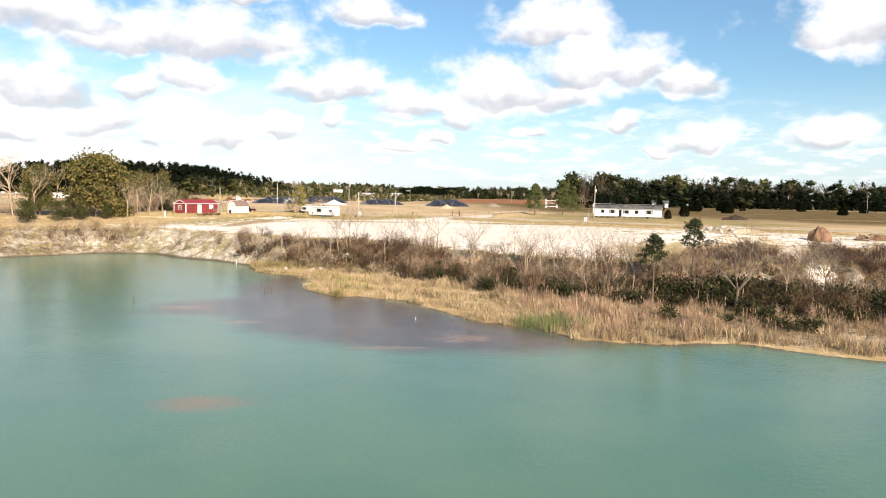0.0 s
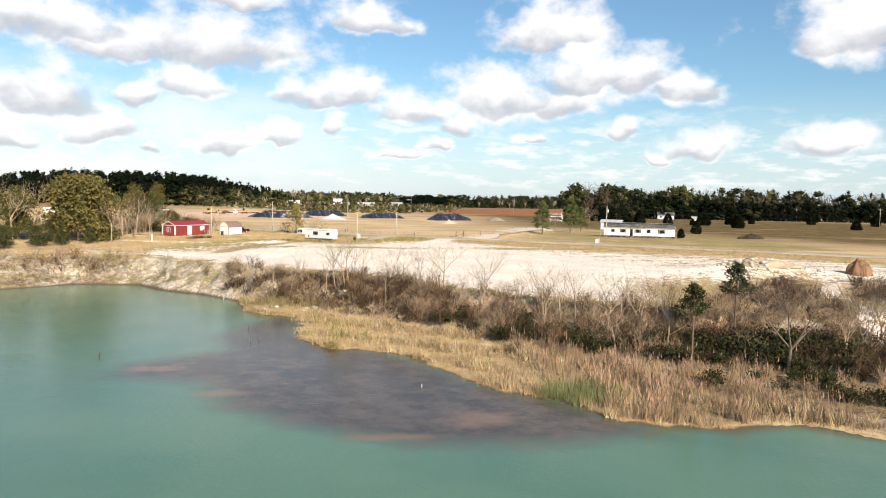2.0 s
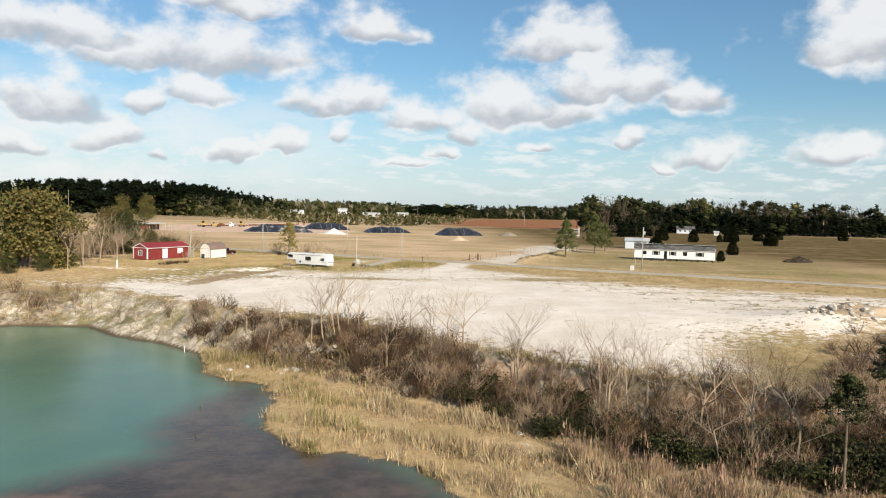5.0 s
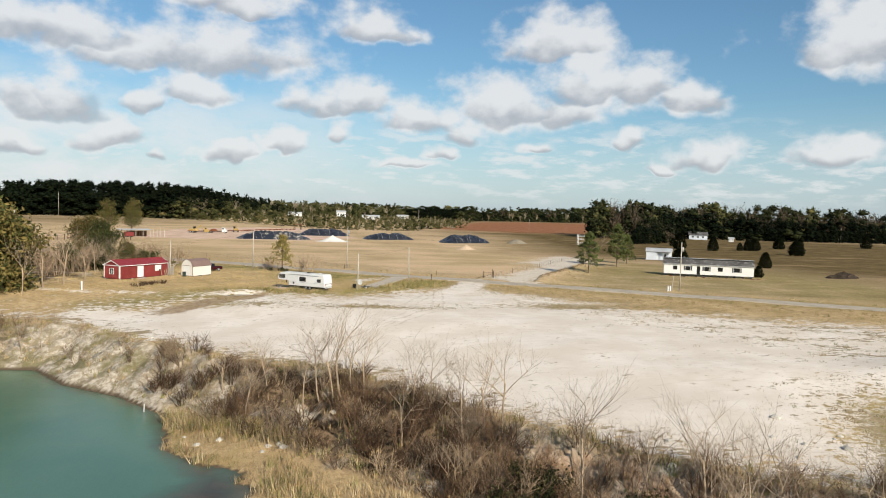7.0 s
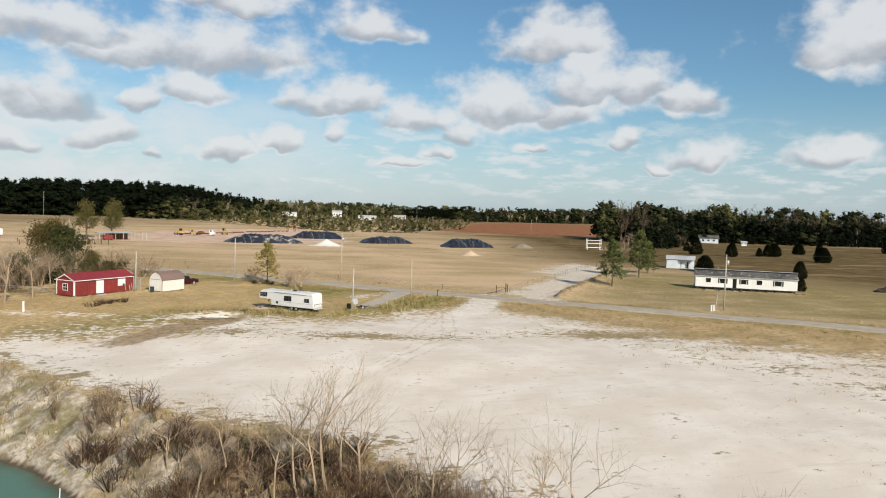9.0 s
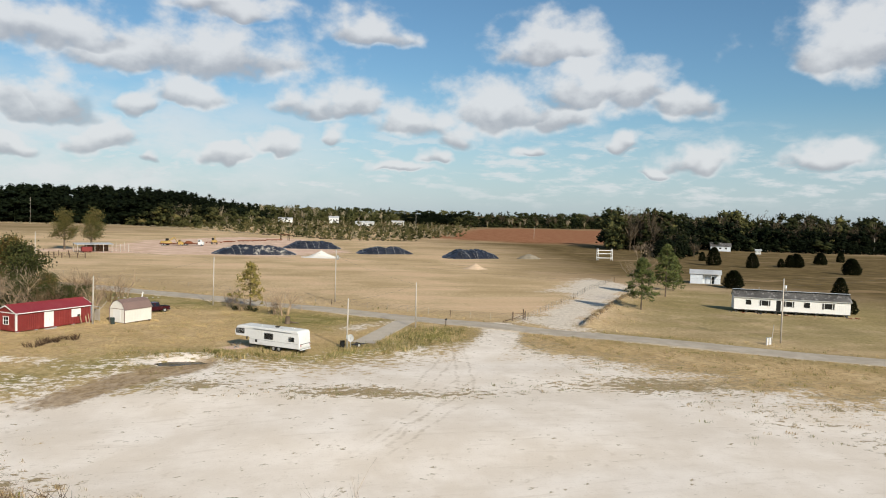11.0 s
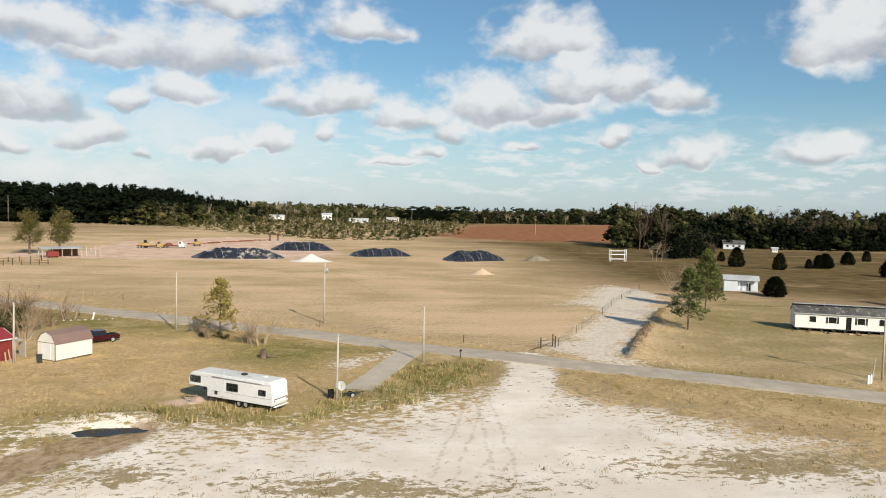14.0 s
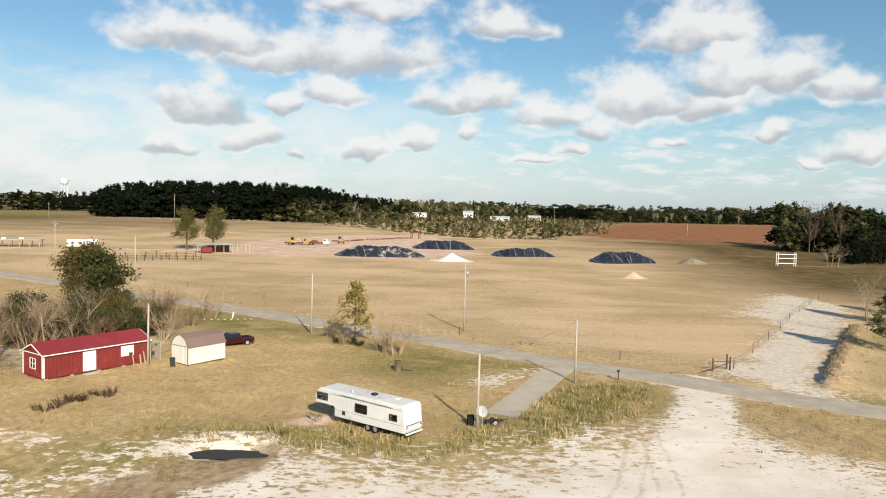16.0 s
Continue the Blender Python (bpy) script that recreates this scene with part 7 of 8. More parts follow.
def grasses():
    # dead grass on the shelf at the water
    px, py, r = scatter(40000, -24, 60, -150, -62, lambda a, b: ((shore_away(a, b) > 0.25 + 0.5 * wobble(a, b, 2.0, 93)) & (away(a, b, FOOT) < 2.0) & (b < a * 0.4 - 57)) * np.where(a > 33, 0.3, 1.0), 1)
    g = wobble(px, py, 7, 51) + 0.6 * wobble(px, py, 2.5, 52)
    blades("shore_grass", [(a, b, r.uniform(0.6, 1.3) * max(0.3, 0.85 + 0.75 * q), int(r.choice(4, p=((0.62, 0.08, 0.15, 0.15) if q < 0.2 else (0.45, 0.30, 0.10, 0.15)) if a < -4 + 3 * q else (0.30, 0.02, 0.33, 0.35)))) for a, b, q in zip(px, py, g) if q > -0.75 or r.uniform() < 0.35], [SHORE_DRY, GRASS_G, REED_M, DRY], "dense olive and tan grass along the waterline", 1, 8, 0.62, 1.1, 0.024, spread=0.3, swept=0.75)
    # tall reeds to the east
    px, py, r = scatter(34000, 14, 75, -168, -108, lambda a, b: ((away(a, b, SHORE) > 0.8) & (away(a, b, FOOT) < 1.5)) * (0.15 + 0.85 * (wobble(a, b, 7, 4) > 0.0)) * np.where(a > 33, 0.28, 1.0), 2)
    blades("reeds", [(a, b, r.uniform(0.5, 1.0) * (0.75 + 0.75 * max(-0.6, w)), 0) for a, b, w in zip(px, py, wobble(px, py, 4, 31))], [REED_M, PLUME], "tall tan reeds with pinkish plumes at the shore", 2, 9, 1.4, 0.7, 0.021, 0.3, "reeds", swept=0.6)
    # green rushes
    px, py, r = scatter(1500, 10, 22, -136, -124, lambda a, b: (np.hypot((a - 15.5) / 4.5, (b + 130) / 3.2) < 1) * (away(a, b, SHORE) > -0.6), 3)
    blades("rushes", [(a, b, r.uniform(0.7, 1.2), 0) for a, b in zip(px, py)], [RUSH_G], "clump of green rushes at the waterline", 3, 5, 1.15, 0.5, 0.02, None, "reeds")
    # grass and weeds on the slope of the bank
    px, py, r = scatter(70000, -110, 90, -150, -28, lambda a, b: (away(a, b, FOOT) > 0) * (away(a, b, RIM) < 1.5) * (0.12 + 0.88 * (wobble(a, b, 7, 6) + 0.5 * wobble(a, b, 2.5, 7) > 0.1)) * np.where((a > -46) & (a < -26), 0.45, 1), 4)
    blades("bank_grass", [(a, b, r.uniform(0.6, 1.3), int(r.randint(0, 5) < 2)) for a, b in zip(px, py)], [SHORE_DRY, GRASS_G], "dead grass and weeds on the pit bank", 4, 7, 0.5, 0.8, 0.035, spread=0.3)
    # rough grass of the lot south of the road
    def lot(a, b):
        rd = away(a, b, ROAD)
        s = inside(a, b, SAND, 6.0)
        return (rd < -3.4) * (b > -16) * np.clip(1 - 1.25 * s, 0, 1) * (0.3 + 0.7 * (wobble(a, b, 10, 9) > -0.2)) * (0.3 + 0.7 * (wobble(a, b, 2.4, 71) + 0.6 * wobble(a, b, 6, 72) > 0.0)) * (np.hypot((a + 21) / 4.8, (b + 8) / 2.6) > 1) * (np.abs(away(a, b, [(2.4, 4.6), (11.4, 26.6)])) > 2.0) * (np.hypot((a + 16) / 2.5, (b - 0.5) / 2) > 1) * (1 - 0.9 * inside(a, b, SLAB2, 1.0)) * (np.abs(away(a, b, [(8, -22), (17.5, -8), (25.5, 12), (27, 22)])) > 3.3)
    px, py, r = scatter(130000, -62, 42, -16, 60, lot, 5)
    gsum = np.zeros(px.shape)
    for g in GREENS:
        gsum = np.maximum(gsum, inside(px, py, g, 5.0))
    slots = (r.uniform(0, 1, len(px)) < 0.15 + 0.6 * gsum).astype(int)
    tallness = np.where(inside(px, py, GREENS[4], 4.0) > 0.5, 1.2, 0.5) * np.where((py > 34) & (gsum > 0.5), 0.4, 1) * (1.0 + 0.75 * np.maximum(-0.6, wobble(px, py, 3.5, 73)))
    blades("rough_grass", [(a, b, t * r.uniform(0.6, 1.2), int(k)) for a, b, k, t in zip(px, py, slots, tallness)], [LOT_DRY, GRASS_G], "rough tan and green grass on the lot", 5, 6, 0.34, 1.4, 0.024, spread=0.36, swept=0.5)
    # verge and tufts on the sand
    def weedy(a, b):
        rd, rim = away(a, b, ROAD), away(a, b, RIM)
        d = tuft_density(a, b, rd, rim)
        return (rd < -3.3) * (rim > 0.6) * np.clip(d * (0.12 + 0.88 * (wobble(a, b, 2.2, 61) + 0.7 * wobble(a, b, 6, 62) > 0.45)), 0, 1) * (np.abs(away(a, b, [(8, -22), (17.5, -8), (25.5, 12), (27, 22)])) > 4.0)
    px, py, r = scatter(60000, -30, 110, -106, 20, weedy, 6)
    blades("tufts", [(a, b, r.uniform(0.4, 1.1), int(r.randint(0, 3) == 0)) for a, b in zip(px, py)], [SHORE_DRY, GRASS_G], "sparse tufts of grass on pale sand", 6, 8, 0.26, 0.9, 0.035, spread=0.25)
    # verge north of the road and by the drive
    px, py, r = scatter(20000, -90, 110, -30, 110, lambda a, b: (away(a, b, ROAD) > 3.4) * (away(a, b, ROAD) < 8.5) * (1 - inside(a, b, DRIVE, 2.0)) * 0.5 + 0.4 * (inside(a, b, [(44, 19), (56, 42), (70, 67), (76, 67), (66, 46), (50, 18)], 1.0) > 0.5), 7)
    blades("verge_grass", [(a, b, r.uniform(0.5, 1.2), int(r.randint(0, 4) == 0)) for a, b in zip(px, py)], [LOT_DRY, GRASS_G], "dry grass on the road verge", 7, 7, 0.4, 0.8, 0.035, spread=0.25)
    # shaggy brown weeds on the ridge by the drive
    px, py, r = scatter(9000, 44, 76, 16, 70, lambda a, b: np.exp(-((((a - 56.2) * 0.859 - (b - 44.5) * 0.512 - 0.5) / 0.8) ** 2)) * (np.abs((a - 56.2) * 0.512 + (b - 44.5) * 0.859) < 29), 8)
    blades("ridge_weeds", [(a, b, r.uniform(0.5, 1.2), int(r.randint(0, 3))) for a, b in zip(px, py)], [SHORE_DRY, LOT_DRY, TWIG], "shaggy brown weeds on the ridge beside the drive", 8, 8, 0.42, 0.9, 0.025, spread=0.3)


grasses()

# ---- the field: mounds, piles and machines ----
PLASTIC = surface("black_silage_plastic", (0.018, 0.021, 0.030), 0.38, vary=0.4, grain=1.2, bump=0.5, bump_scale=2.5, wear=(0.30, 0.29, 0.27, 0.35))
TORN = surface("torn_black_and_grey_plastic", (0.022, 0.025, 0.034), 0.45, vary=0.4, grain=0.42, bump=0.5, bump_scale=2.5, wear=(0.66, 0.59, 0.48, 1.0))
WHITE_SAND = surface("white_sand_pile", (0.74, 0.70, 0.62), 0.95, vary=0.08, grain=2.0, bump=0.2)
TAN_SAND = surface("tan_sand_pile", (0.58, 0.43, 0.29), 0.95, vary=0.15, grain=2.0, bump=0.3)
GREY_SOIL = surface("grey_soil_pile", (0.26, 0.22, 0.16), 0.95, vary=0.2, grain=2.0, bump=0.4)
CLAY_RED = surface("brown_clay", (0.23, 0.135, 0.082), 0.95, vary=0.3, grain=1.6, bump=0.5, bump_scale=8)
STONE = surface("pale_rubble_stone", (0.52, 0.48, 0.41), 0.9, vary=0.2, grain=3.0, bump=0.3, per_object=0.4)
TYRE_LINE = surface("pale_strap", (0.34, 0.33, 0.30), 0.8, vary=0.2, bump=0.0)


def heap(lx, ly, tall, seed, nx=40, ny=22, power=0.6, rough=0.12, flat=0.0, jag=0.05):
    """A loose heap over an oval of the given half sizes."""
    m = Mesh()
    vs, fs = [], []
    for j in range(ny + 1):
        for i in range(nx + 1):
            u, v = 2 * i / nx - 1, 2 * j / ny - 1
            # square to disc
            x, y = u * math.sqrt(1 - v * v / 2), v * math.sqrt(1 - u * u / 2)
            r = min(1.0, math.hypot(x, y))
            h = min(1.0, (1 - r) / (1 - flat)) ** power
            n = noise.noise((x * 3 + seed, y * 3, seed * 0.7)) + 0.5 * noise.noise((x * 9 + seed, y * 9, 3.1))
            vs.append((x * lx * (1 + jag * n), y * ly * (1 + jag * n), tall * (h + rough * n * min(1, 3 * (1 - r))) - 0.25 * (r > 0.985)))
    for j in range(ny):
        for i in range(nx):
            a = j * (nx + 1) + i
            fs.append((a, a + 1, a + nx + 2, a + nx + 1))
    return m.add(vs, fs)


def mound_top(u, v):
    """A long pile with a flat top and sloping sides and ends, 0 to 1."""
    k = 7.0
    a, b, c = 1.0, (1 - abs(u)) / 0.5, (1 - abs(v)) / 0.62
    low = -math.log(math.exp(-k * a) + math.exp(-k * max(0, b)) + math.exp(-k * max(0, c))) / k
    return max(0.0, low + 0.02)


def covered_mound(x, y, lx, ly, tall, turn, mat, label, seed):
    ob = thing("silage_mound", label, "mound", at(x, y, turn), "covered mounds")
    m, vs, fs, nx, ny = Mesh(), [], [], 72, 30
    def place(u, v, lift=0.0):
        r = 1 - 0.16 * (abs(u) ** 4) * (abs(v) ** 2)
        n = noise.noise((u * 4 + seed, v * 3, seed * 0.7)) + 0.6 * noise.noise((u * 14 + seed, v * 5, 3.1)) + 0.55 * (0.5 - abs(noise.noise((u * 22 + v * 3 + seed, v * 4, 7.7)))) - 0.25
        h = mound_top(u, v)
        return (u * lx * r, v * ly * r * (1 + 0.06 * noise.noise((u * 5, seed, 1))), tall * h * (1 + 0.24 * n) + lift - 0.2 * (h < 0.03))
    for j in range(ny + 1):
        for i in range(nx + 1):
            vs.append(place(2 * i / nx - 1, 2 * j / ny - 1))
    for j in range(ny):
        for i in range(nx):
            a = j * (nx + 1) + i
            fs.append((a, a + 1, a + nx + 2, a + nx + 1))
    part("cover", m.add(vs, fs), mat, ob)
    # straps and folded seams over the sheet
    rnd = random.Random(seed)
    for i in range(11):
        u = -0.86 + 1.72 * i / 10 + rnd.uniform(-0.08, 0.08)
        q, n, skew = Mesh(), 14, rnd.uniform(-0.14, 0.14)
        pts = [Vector(place(u + skew * (-1 + 2 * k / n), -1 + 2 * k / n, 0.10)) for k in range(n + 1)]
        wide_ = rnd.uniform(0.03, 0.06) if i % 3 else 0.09
        for p0, p1 in zip(pts, pts[1:]):
            q.tube(p0, p1, wide_, wide_, 4, False)
        part("strap", q, TYRE_LINE if i % 3 != 1 else PLASTIC, ob)


covered_mound(60, 214, 13.0, 7.0, 3.6, 18, PLASTIC, "mound covered with black plastic sheet and straps", 1)
covered_mound(24, 233, 13.5, 6.0, 3.0, 14, PLASTIC, "long mound under black plastic sheet", 2)
covered_mound(-32, 213, 17.5, 7.5, 3.3, 8, TORN, "mound under torn black and grey plastic", 3)
covered_mound(-9, 266, 14.5, 6.5, 3.4, 12, PLASTIC, "long low mound under black plastic", 4)
solid("sand_pile", heap(8.5, 6.0, 3.0, 5, 34, 22, 1.9, 0.05), WHITE_SAND, "bright white pile of sand on the field", "sand pile", at(-4.4, 198), "piles", smooth_shade=True)
solid("sand_pile", heap(4.8, 3.6, 2.1, 6, 26, 18, 1.6, 0.08), TAN_SAND, "small tan pile of sand on the field", "sand pile", at(49.5, 152), "piles", smooth_shade=True)
solid("soil_pile", heap(5.6, 4.0, 2.3, 7, 26, 18, 0.9, 0.16), GREY_SOIL, "rough grey soil pile with weeds", "soil pile", at(87, 216), "piles", smooth_shade=True)
solid("clay_mound", heap(2.0, 1.9, 2.5, 9, 30, 26, 0.36, 0.2, 0.15, 0.2), CLAY_RED, "steep brown clay mound standing beside the track", "mound", at(82.7, -80.5), smooth_shade=True)
solid("spoil_mound", heap(7.5, 3.2, 1.3, 10, 44, 26, 1.0, 0.4, 0.0, 0.16), surface("brown_spoil", (0.38, 0.295, 0.20), 0.95, vary=0.4, grain=1.6, bump=0.6, bump_scale=5, wear=(0.42, 0.36, 0.28, 0.6)), "low mound of brown soil beside the sand pad", "mound", at(67, -76, -10, -0.3), smooth_shade=True)


def stones():
    rnd = random.Random(3)
    kinds = []
    for i in range(4):
        b = bmesh.new()
        bmesh.ops.create_icosphere(b, subdivisions=1, radius=1)
        for v in b.verts:
            v.co *= 0.75 + 0.4 * rnd.random()
            v.co.z *= 0.65
        me = bpy.data.meshes.new("stone")
        b.to_mesh(me)
        b.free()
        me.materials.append(STONE)
        kinds.append(me)
    spots = []
    for i in range(130):
        x, y = rnd.gauss(68, 5.0), rnd.gauss(-76.5, 2.2)
        d = ((x - 67) / 8.5) ** 2 + ((y + 76) / 4.0) ** 2
        spots.append((x, y, rnd.uniform(0.12, 0.6), 0.9 * max(0, 1 - math.sqrt(d))))
    spots += [(rnd.uniform(-20, -4), rnd.uniform(-80, -66), rnd.uniform(0.15, 0.5), 0) for _ in range(16)]
    spots += [(rnd.uniform(-45, -25), rnd.uniform(-56, -42), rnd.uniform(0.1, 0.3), 0) for _ in range(14)]
    spots += [(rnd.uniform(8, 40), rnd.uniform(-108, -86), rnd.uniform(0.15, 0.6), 0) for _ in range(26)]
    for x, y, s, z in spots:
        if away(np.array([x]), np.array([y]), SHORE)[0] < 0.3:
            continue
        solid("stone", rnd.choice(kinds), None, "pale broken stone lying on the ground", "stone", at(x, y, rnd.uniform(0, 360), z) @ Matrix.Scale(s, 4), "rubble stones")
    for i in range(9):
        solid("stone", kinds[i % 4], None, "pale edging stone on the lawn", "stone", at(-46 + i * 1.05, 55.6 + i * 0.32, i * 40) @ Matrix.Scale(0.26, 4), "edging stones")


stones()


def pipe_rack():
    ob = thing("pipe_rack", "white tubular steel rack standing in the field", "rack", at(119.4, 216.4, 6) @ Matrix.Scale(1.15, 4))
    for x in (0, 6.2):
        for y in (0, 1.2):
            part("upright", Mesh().tube((x, y, -0.2), (x, y, 4.6), 0.13, 0.13, 8), WHITE, ob)
        for z in (1.2, 3.4, 4.5):
            part("end_rail", Mesh().tube((x, 0, z), (x, 1.2, z), 0.07, 0.07, 6), WHITE, ob)
    for z in (0.9, 2.6, 3.9):
        part("rail", Mesh().tube((0, 0, z), (6.2, 0, z), 0.11, 0.11, 8), WHITE, ob)
        part("rail", Mesh().tube((0, 1.2, z), (6.2, 1.2, z), 0.11, 0.11, 8), WHITE, ob)


def lorry(x, y, turn, cab_mat, load_mat, label, bed=True):
    ob = thing("lorry", label, "truck", at(x, y, turn), "parked machines")
    part("chassis", Mesh().box(-0.4, 8.0, -0.5, 0.5, 0.7, 1.0), DARK_METAL, ob)
    cab = Mesh().prism([(-2.6, 0.6), (-0.2, 0.6), (-0.2, 2.9), (-1.2, 2.95), (-1.75, 2.0), (-2.6, 1.8)], -1.1, 1.1)
    part("cab", cab, cab_mat, ob)
    part("windscreen", Mesh().add([(-1.72, -0.95, 2.05), (-1.72, 0.95, 2.05), (-1.26, 0.95, 2.8), (-1.26, -0.95, 2.8)], [(0, 1, 2, 3)]), DARK_GLASS, ob)
    for sg in (-1, 1):
        part("side_window", Mesh().box(-1.3, -0.4, sg * 1.1 - 0.01, sg * 1.1 + 0.01, 2.0, 2.7), DARK_GLASS, ob)
    if bed:
        part("flatbed", Mesh().box(0.1, 8.2, -1.2, 1.2, 1.0, 1.2, None, 0.03), RUST, ob)
        part("load", heap(2.2, 0.9, 1.1, 4, 12, 8, 0.5, 0.3), load_mat, ob, "", pose(4.5, 0, 1.2))
    for wx in (-1.8, 5.6, 6.8):
        for sg in (-1, 1):
            wheel(ob, wx, sg * 0.95, 0.5, 0.5, 0.3, sg)


def excavator(x, y, turn):
    ob = thing("excavator", "yellow tracked excavator with folded arm", "excavator", at(x, y, turn), "parked machines")
    for sg in (-1, 1):
        part("track", Mesh().prism([(-1.9, 0.3), (-1.6, 0), (1.6, 0), (1.9, 0.3), (1.9, 0.6), (1.6, 0.9), (-1.6, 0.9), (-1.9, 0.6)], sg * 1.2 - 0.3, sg * 1.2 + 0.3), DARK_METAL, ob)
    part("body", Mesh().box(-2.2, 1.3, -1.3, 1.3, 1.0, 2.1, None, 0.15), YELLOW, ob)
    part("cab", Mesh().box(0.0, 1.5, 0.2, 1.3, 2.1, 3.2, None, 0.1), DARK_GLASS, ob)
    part("boom", Mesh().tube((1.2, -0.3, 1.8), (4.0, -0.3, 3.9), 0.32, 0.22, 6), YELLOW, ob)
    part("arm", Mesh().tube((4.0, -0.3, 3.9), (5.2, -0.3, 1.6), 0.22, 0.16, 6), YELLOW, ob)
    part("bucket", Mesh().prism([(4.8, 0.7), (5.6, 0.4), (5.9, 1.1), (5.3, 1.7)], -0.8, 0.2), DARK_METAL, ob)


def field_yard():
    excavator(-78, 266, 10)
    lorry(-72, 264, 185, YELLOW, YELLOW, "low flatbed truck carrying yellow machinery")
    lorry(-63, 266, 170, WHITE, RUST, "old white truck cab with a rusty bed")
    excavator(-58, 284, 100)
    rnd = random.Random(8)
    for i in range(5):
        x, y = -60 + i * 7, 298 + i * 11
        ob = thing("pipe_trailer", "low red steel frame lying on the ground", "frame", at(x, y, rnd.uniform(20, 60)), "steel frames")
        for yy in (0, 1.6):
            part("beam", Mesh().box(-4.5, 4.5, yy - 0.12, yy + 0.12, 0.35, 0.65), RUST, ob)
        for k in range(4):
            part("crosspiece", Mesh().box(-4 + k * 2.6, -3.8 + k * 2.6, 0, 1.6, 0.0, 0.36), RUST, ob)
    tb = thing("loading_stand", "open timber stand at the field edge", "stand", at(-28, 345, 20))
    for x in (0, 4.5):
        for y in (0, 2.5):
            part("post", Mesh().box(x - 0.15, x + 0.15, y - 0.15, y + 0.15, -0.2, 3.2), FENCE_WOOD, tb)
    part("deck", Mesh().box(-0.4, 4.9, -0.4, 2.9, 3.2, 3.5), RUST, tb)
    # open shelter with a red tank under it
    sh = thing("open_shelter", "open post shelter with a pale metal roof", "shelter", at(-97, 199.5, 33))
    for i in range(7):
        for y in (0, 5):
            part("post", Mesh().box(i * 3.2 - 0.1, i * 3.2 + 0.1, y - 0.1, y + 0.1, -0.2, 3.0 + 0.08 * y), WOOD_POLE, sh)
    part("roof", Mesh().prism([(-0.6, 3.0), (5.6, 3.4), (5.6, 3.5), (-0.6, 3.1)], -13.5, 0.4, pose(0, 0, 0, 0, 0, 90)), GREY_ROOF, sh, "pale metal sheet roof")
    part("back_wall", Mesh().box(4.0, 13.0, 4.9, 5.0, 0, 2.6), FENCE_WOOD, sh)
    rc = thing("red_tank", "red painted metal tank under the shelter", "tank", at(-95.2, 199.2, 33))
    part("body", Mesh().box(0, 3.8, 0.0, 1.9, 0.3, 2.2, None, 0.2), RED_PAINT, rc)
    for x in (0.5, 3.2):
        part("skid", Mesh().box(x, x + 0.2, 0.1, 1.8, -0.1, 0.32), DARK_METAL, rc)
    # corral posts
    cf = thing("corral_fence", "dark timber corral fence with uneven posts", "fence", pose(0, 0, 0))
    for a, b, n in (((-112, 158), (-86, 172), 13), ((-118, 172), (-92, 184), 10)):
        prev = None
        for i in range(n):
            x, y = a[0] + (b[0] - a[0]) * i / (n - 1), a[1] + (b[1] - a[1]) * i / (n - 1)
            z = ground_at(x, y)
            h = rnd.uniform(1.6, 2.2)
            part("post", Mesh().tube((x, y, z - 0.3), (x, y, z + h), 0.16, 0.15, 7), FENCE_WOOD, cf)
            if prev:
                for k in (0.6, 1.2):
                    part("rail", Mesh().tube((prev[0], prev[1], prev[2] + k), (x, y, z + k), 0.05, 0.05, 5), FENCE_WOOD, cf)
            prev = (x, y, z)
    # far left: a caravan and a long open carport
    cv = thing("caravan", "white travel trailer parked far across the field", "trailer", at(-148, 205, 22))
    part("body", Mesh().box(0, 11, 0, 2.6, 0.7, 3.4, None, 0.25), DIRTY_WHITE, cv)
    for x in (1.5, 4.2, 8.2):
        part("window", Mesh().box(x, x + 0.9, -0.02, 0.0, 1.8, 2.5), DARK_GLASS, cv)
    for x in (4.8, 5.7):
        for y in (0.2, 2.4):
            wheel(cv, x, y, 0.38, 0.38, 0.2, 1)
    cp = thing("carport", "long low open carport with pale posts", "shelter", at(-186, 200, 18))
    for i in range(9):
        for y in (0, 5):
            part("post", Mesh().box(i * 3.4 - 0.1, i * 3.4 + 0.1, y - 0.1, y + 0.1, -0.2, 2.6), WOOD_POLE, cp)
    part("roof", Mesh().box(-0.6, 28, -0.6, 5.6, 2.6, 2.85), WOOD_POLE, cp)
    part("end_room", Mesh().box(-0.3, 6, 0.2, 4.8, 0, 2.58), WHITE, cp)
    for i in range(4):
        part("roof_tank", Mesh().box(2 + i * 6, 3.6 + i * 6, 1.5, 3.0, 2.85, 3.5, None, 0.1), WHITE, cp)


pipe_rack()
field_yard()


def far_house(x, y, turn, L, W, h, wall, roof, label):
    ob = thing("house", label, "house", at(x, y, turn), "far houses")
    part("wall", Mesh().box(0, L, 0, W, -0.5, h), wall, ob)
    part("roof", Mesh().prism([(-0.5, h - 0.1), (W / 2, h + W * 0.28), (W + 0.5, h - 0.1), (W + 0.5, h + 0.05), (W / 2, h + W * 0.28 + 0.18), (-0.5, h + 0.05)], -L - 0.5, 0.5, pose(0, 0, 0, 0, 0, 90)), roof, ob)
    for k in range(3):
        x0 = L * (0.14 + 0.28 * k)
        w = part("window", Mesh().box(x0, x0 + L * 0.12, -0.06, -0.01, h * 0.4, h * 0.78), WHITE, ob)
        part("pane", Mesh().box(x0 + 0.08, x0 + L * 0.12 - 0.08, -0.09, -0.065, h * 0.43, h * 0.75), DARK_GLASS, w)


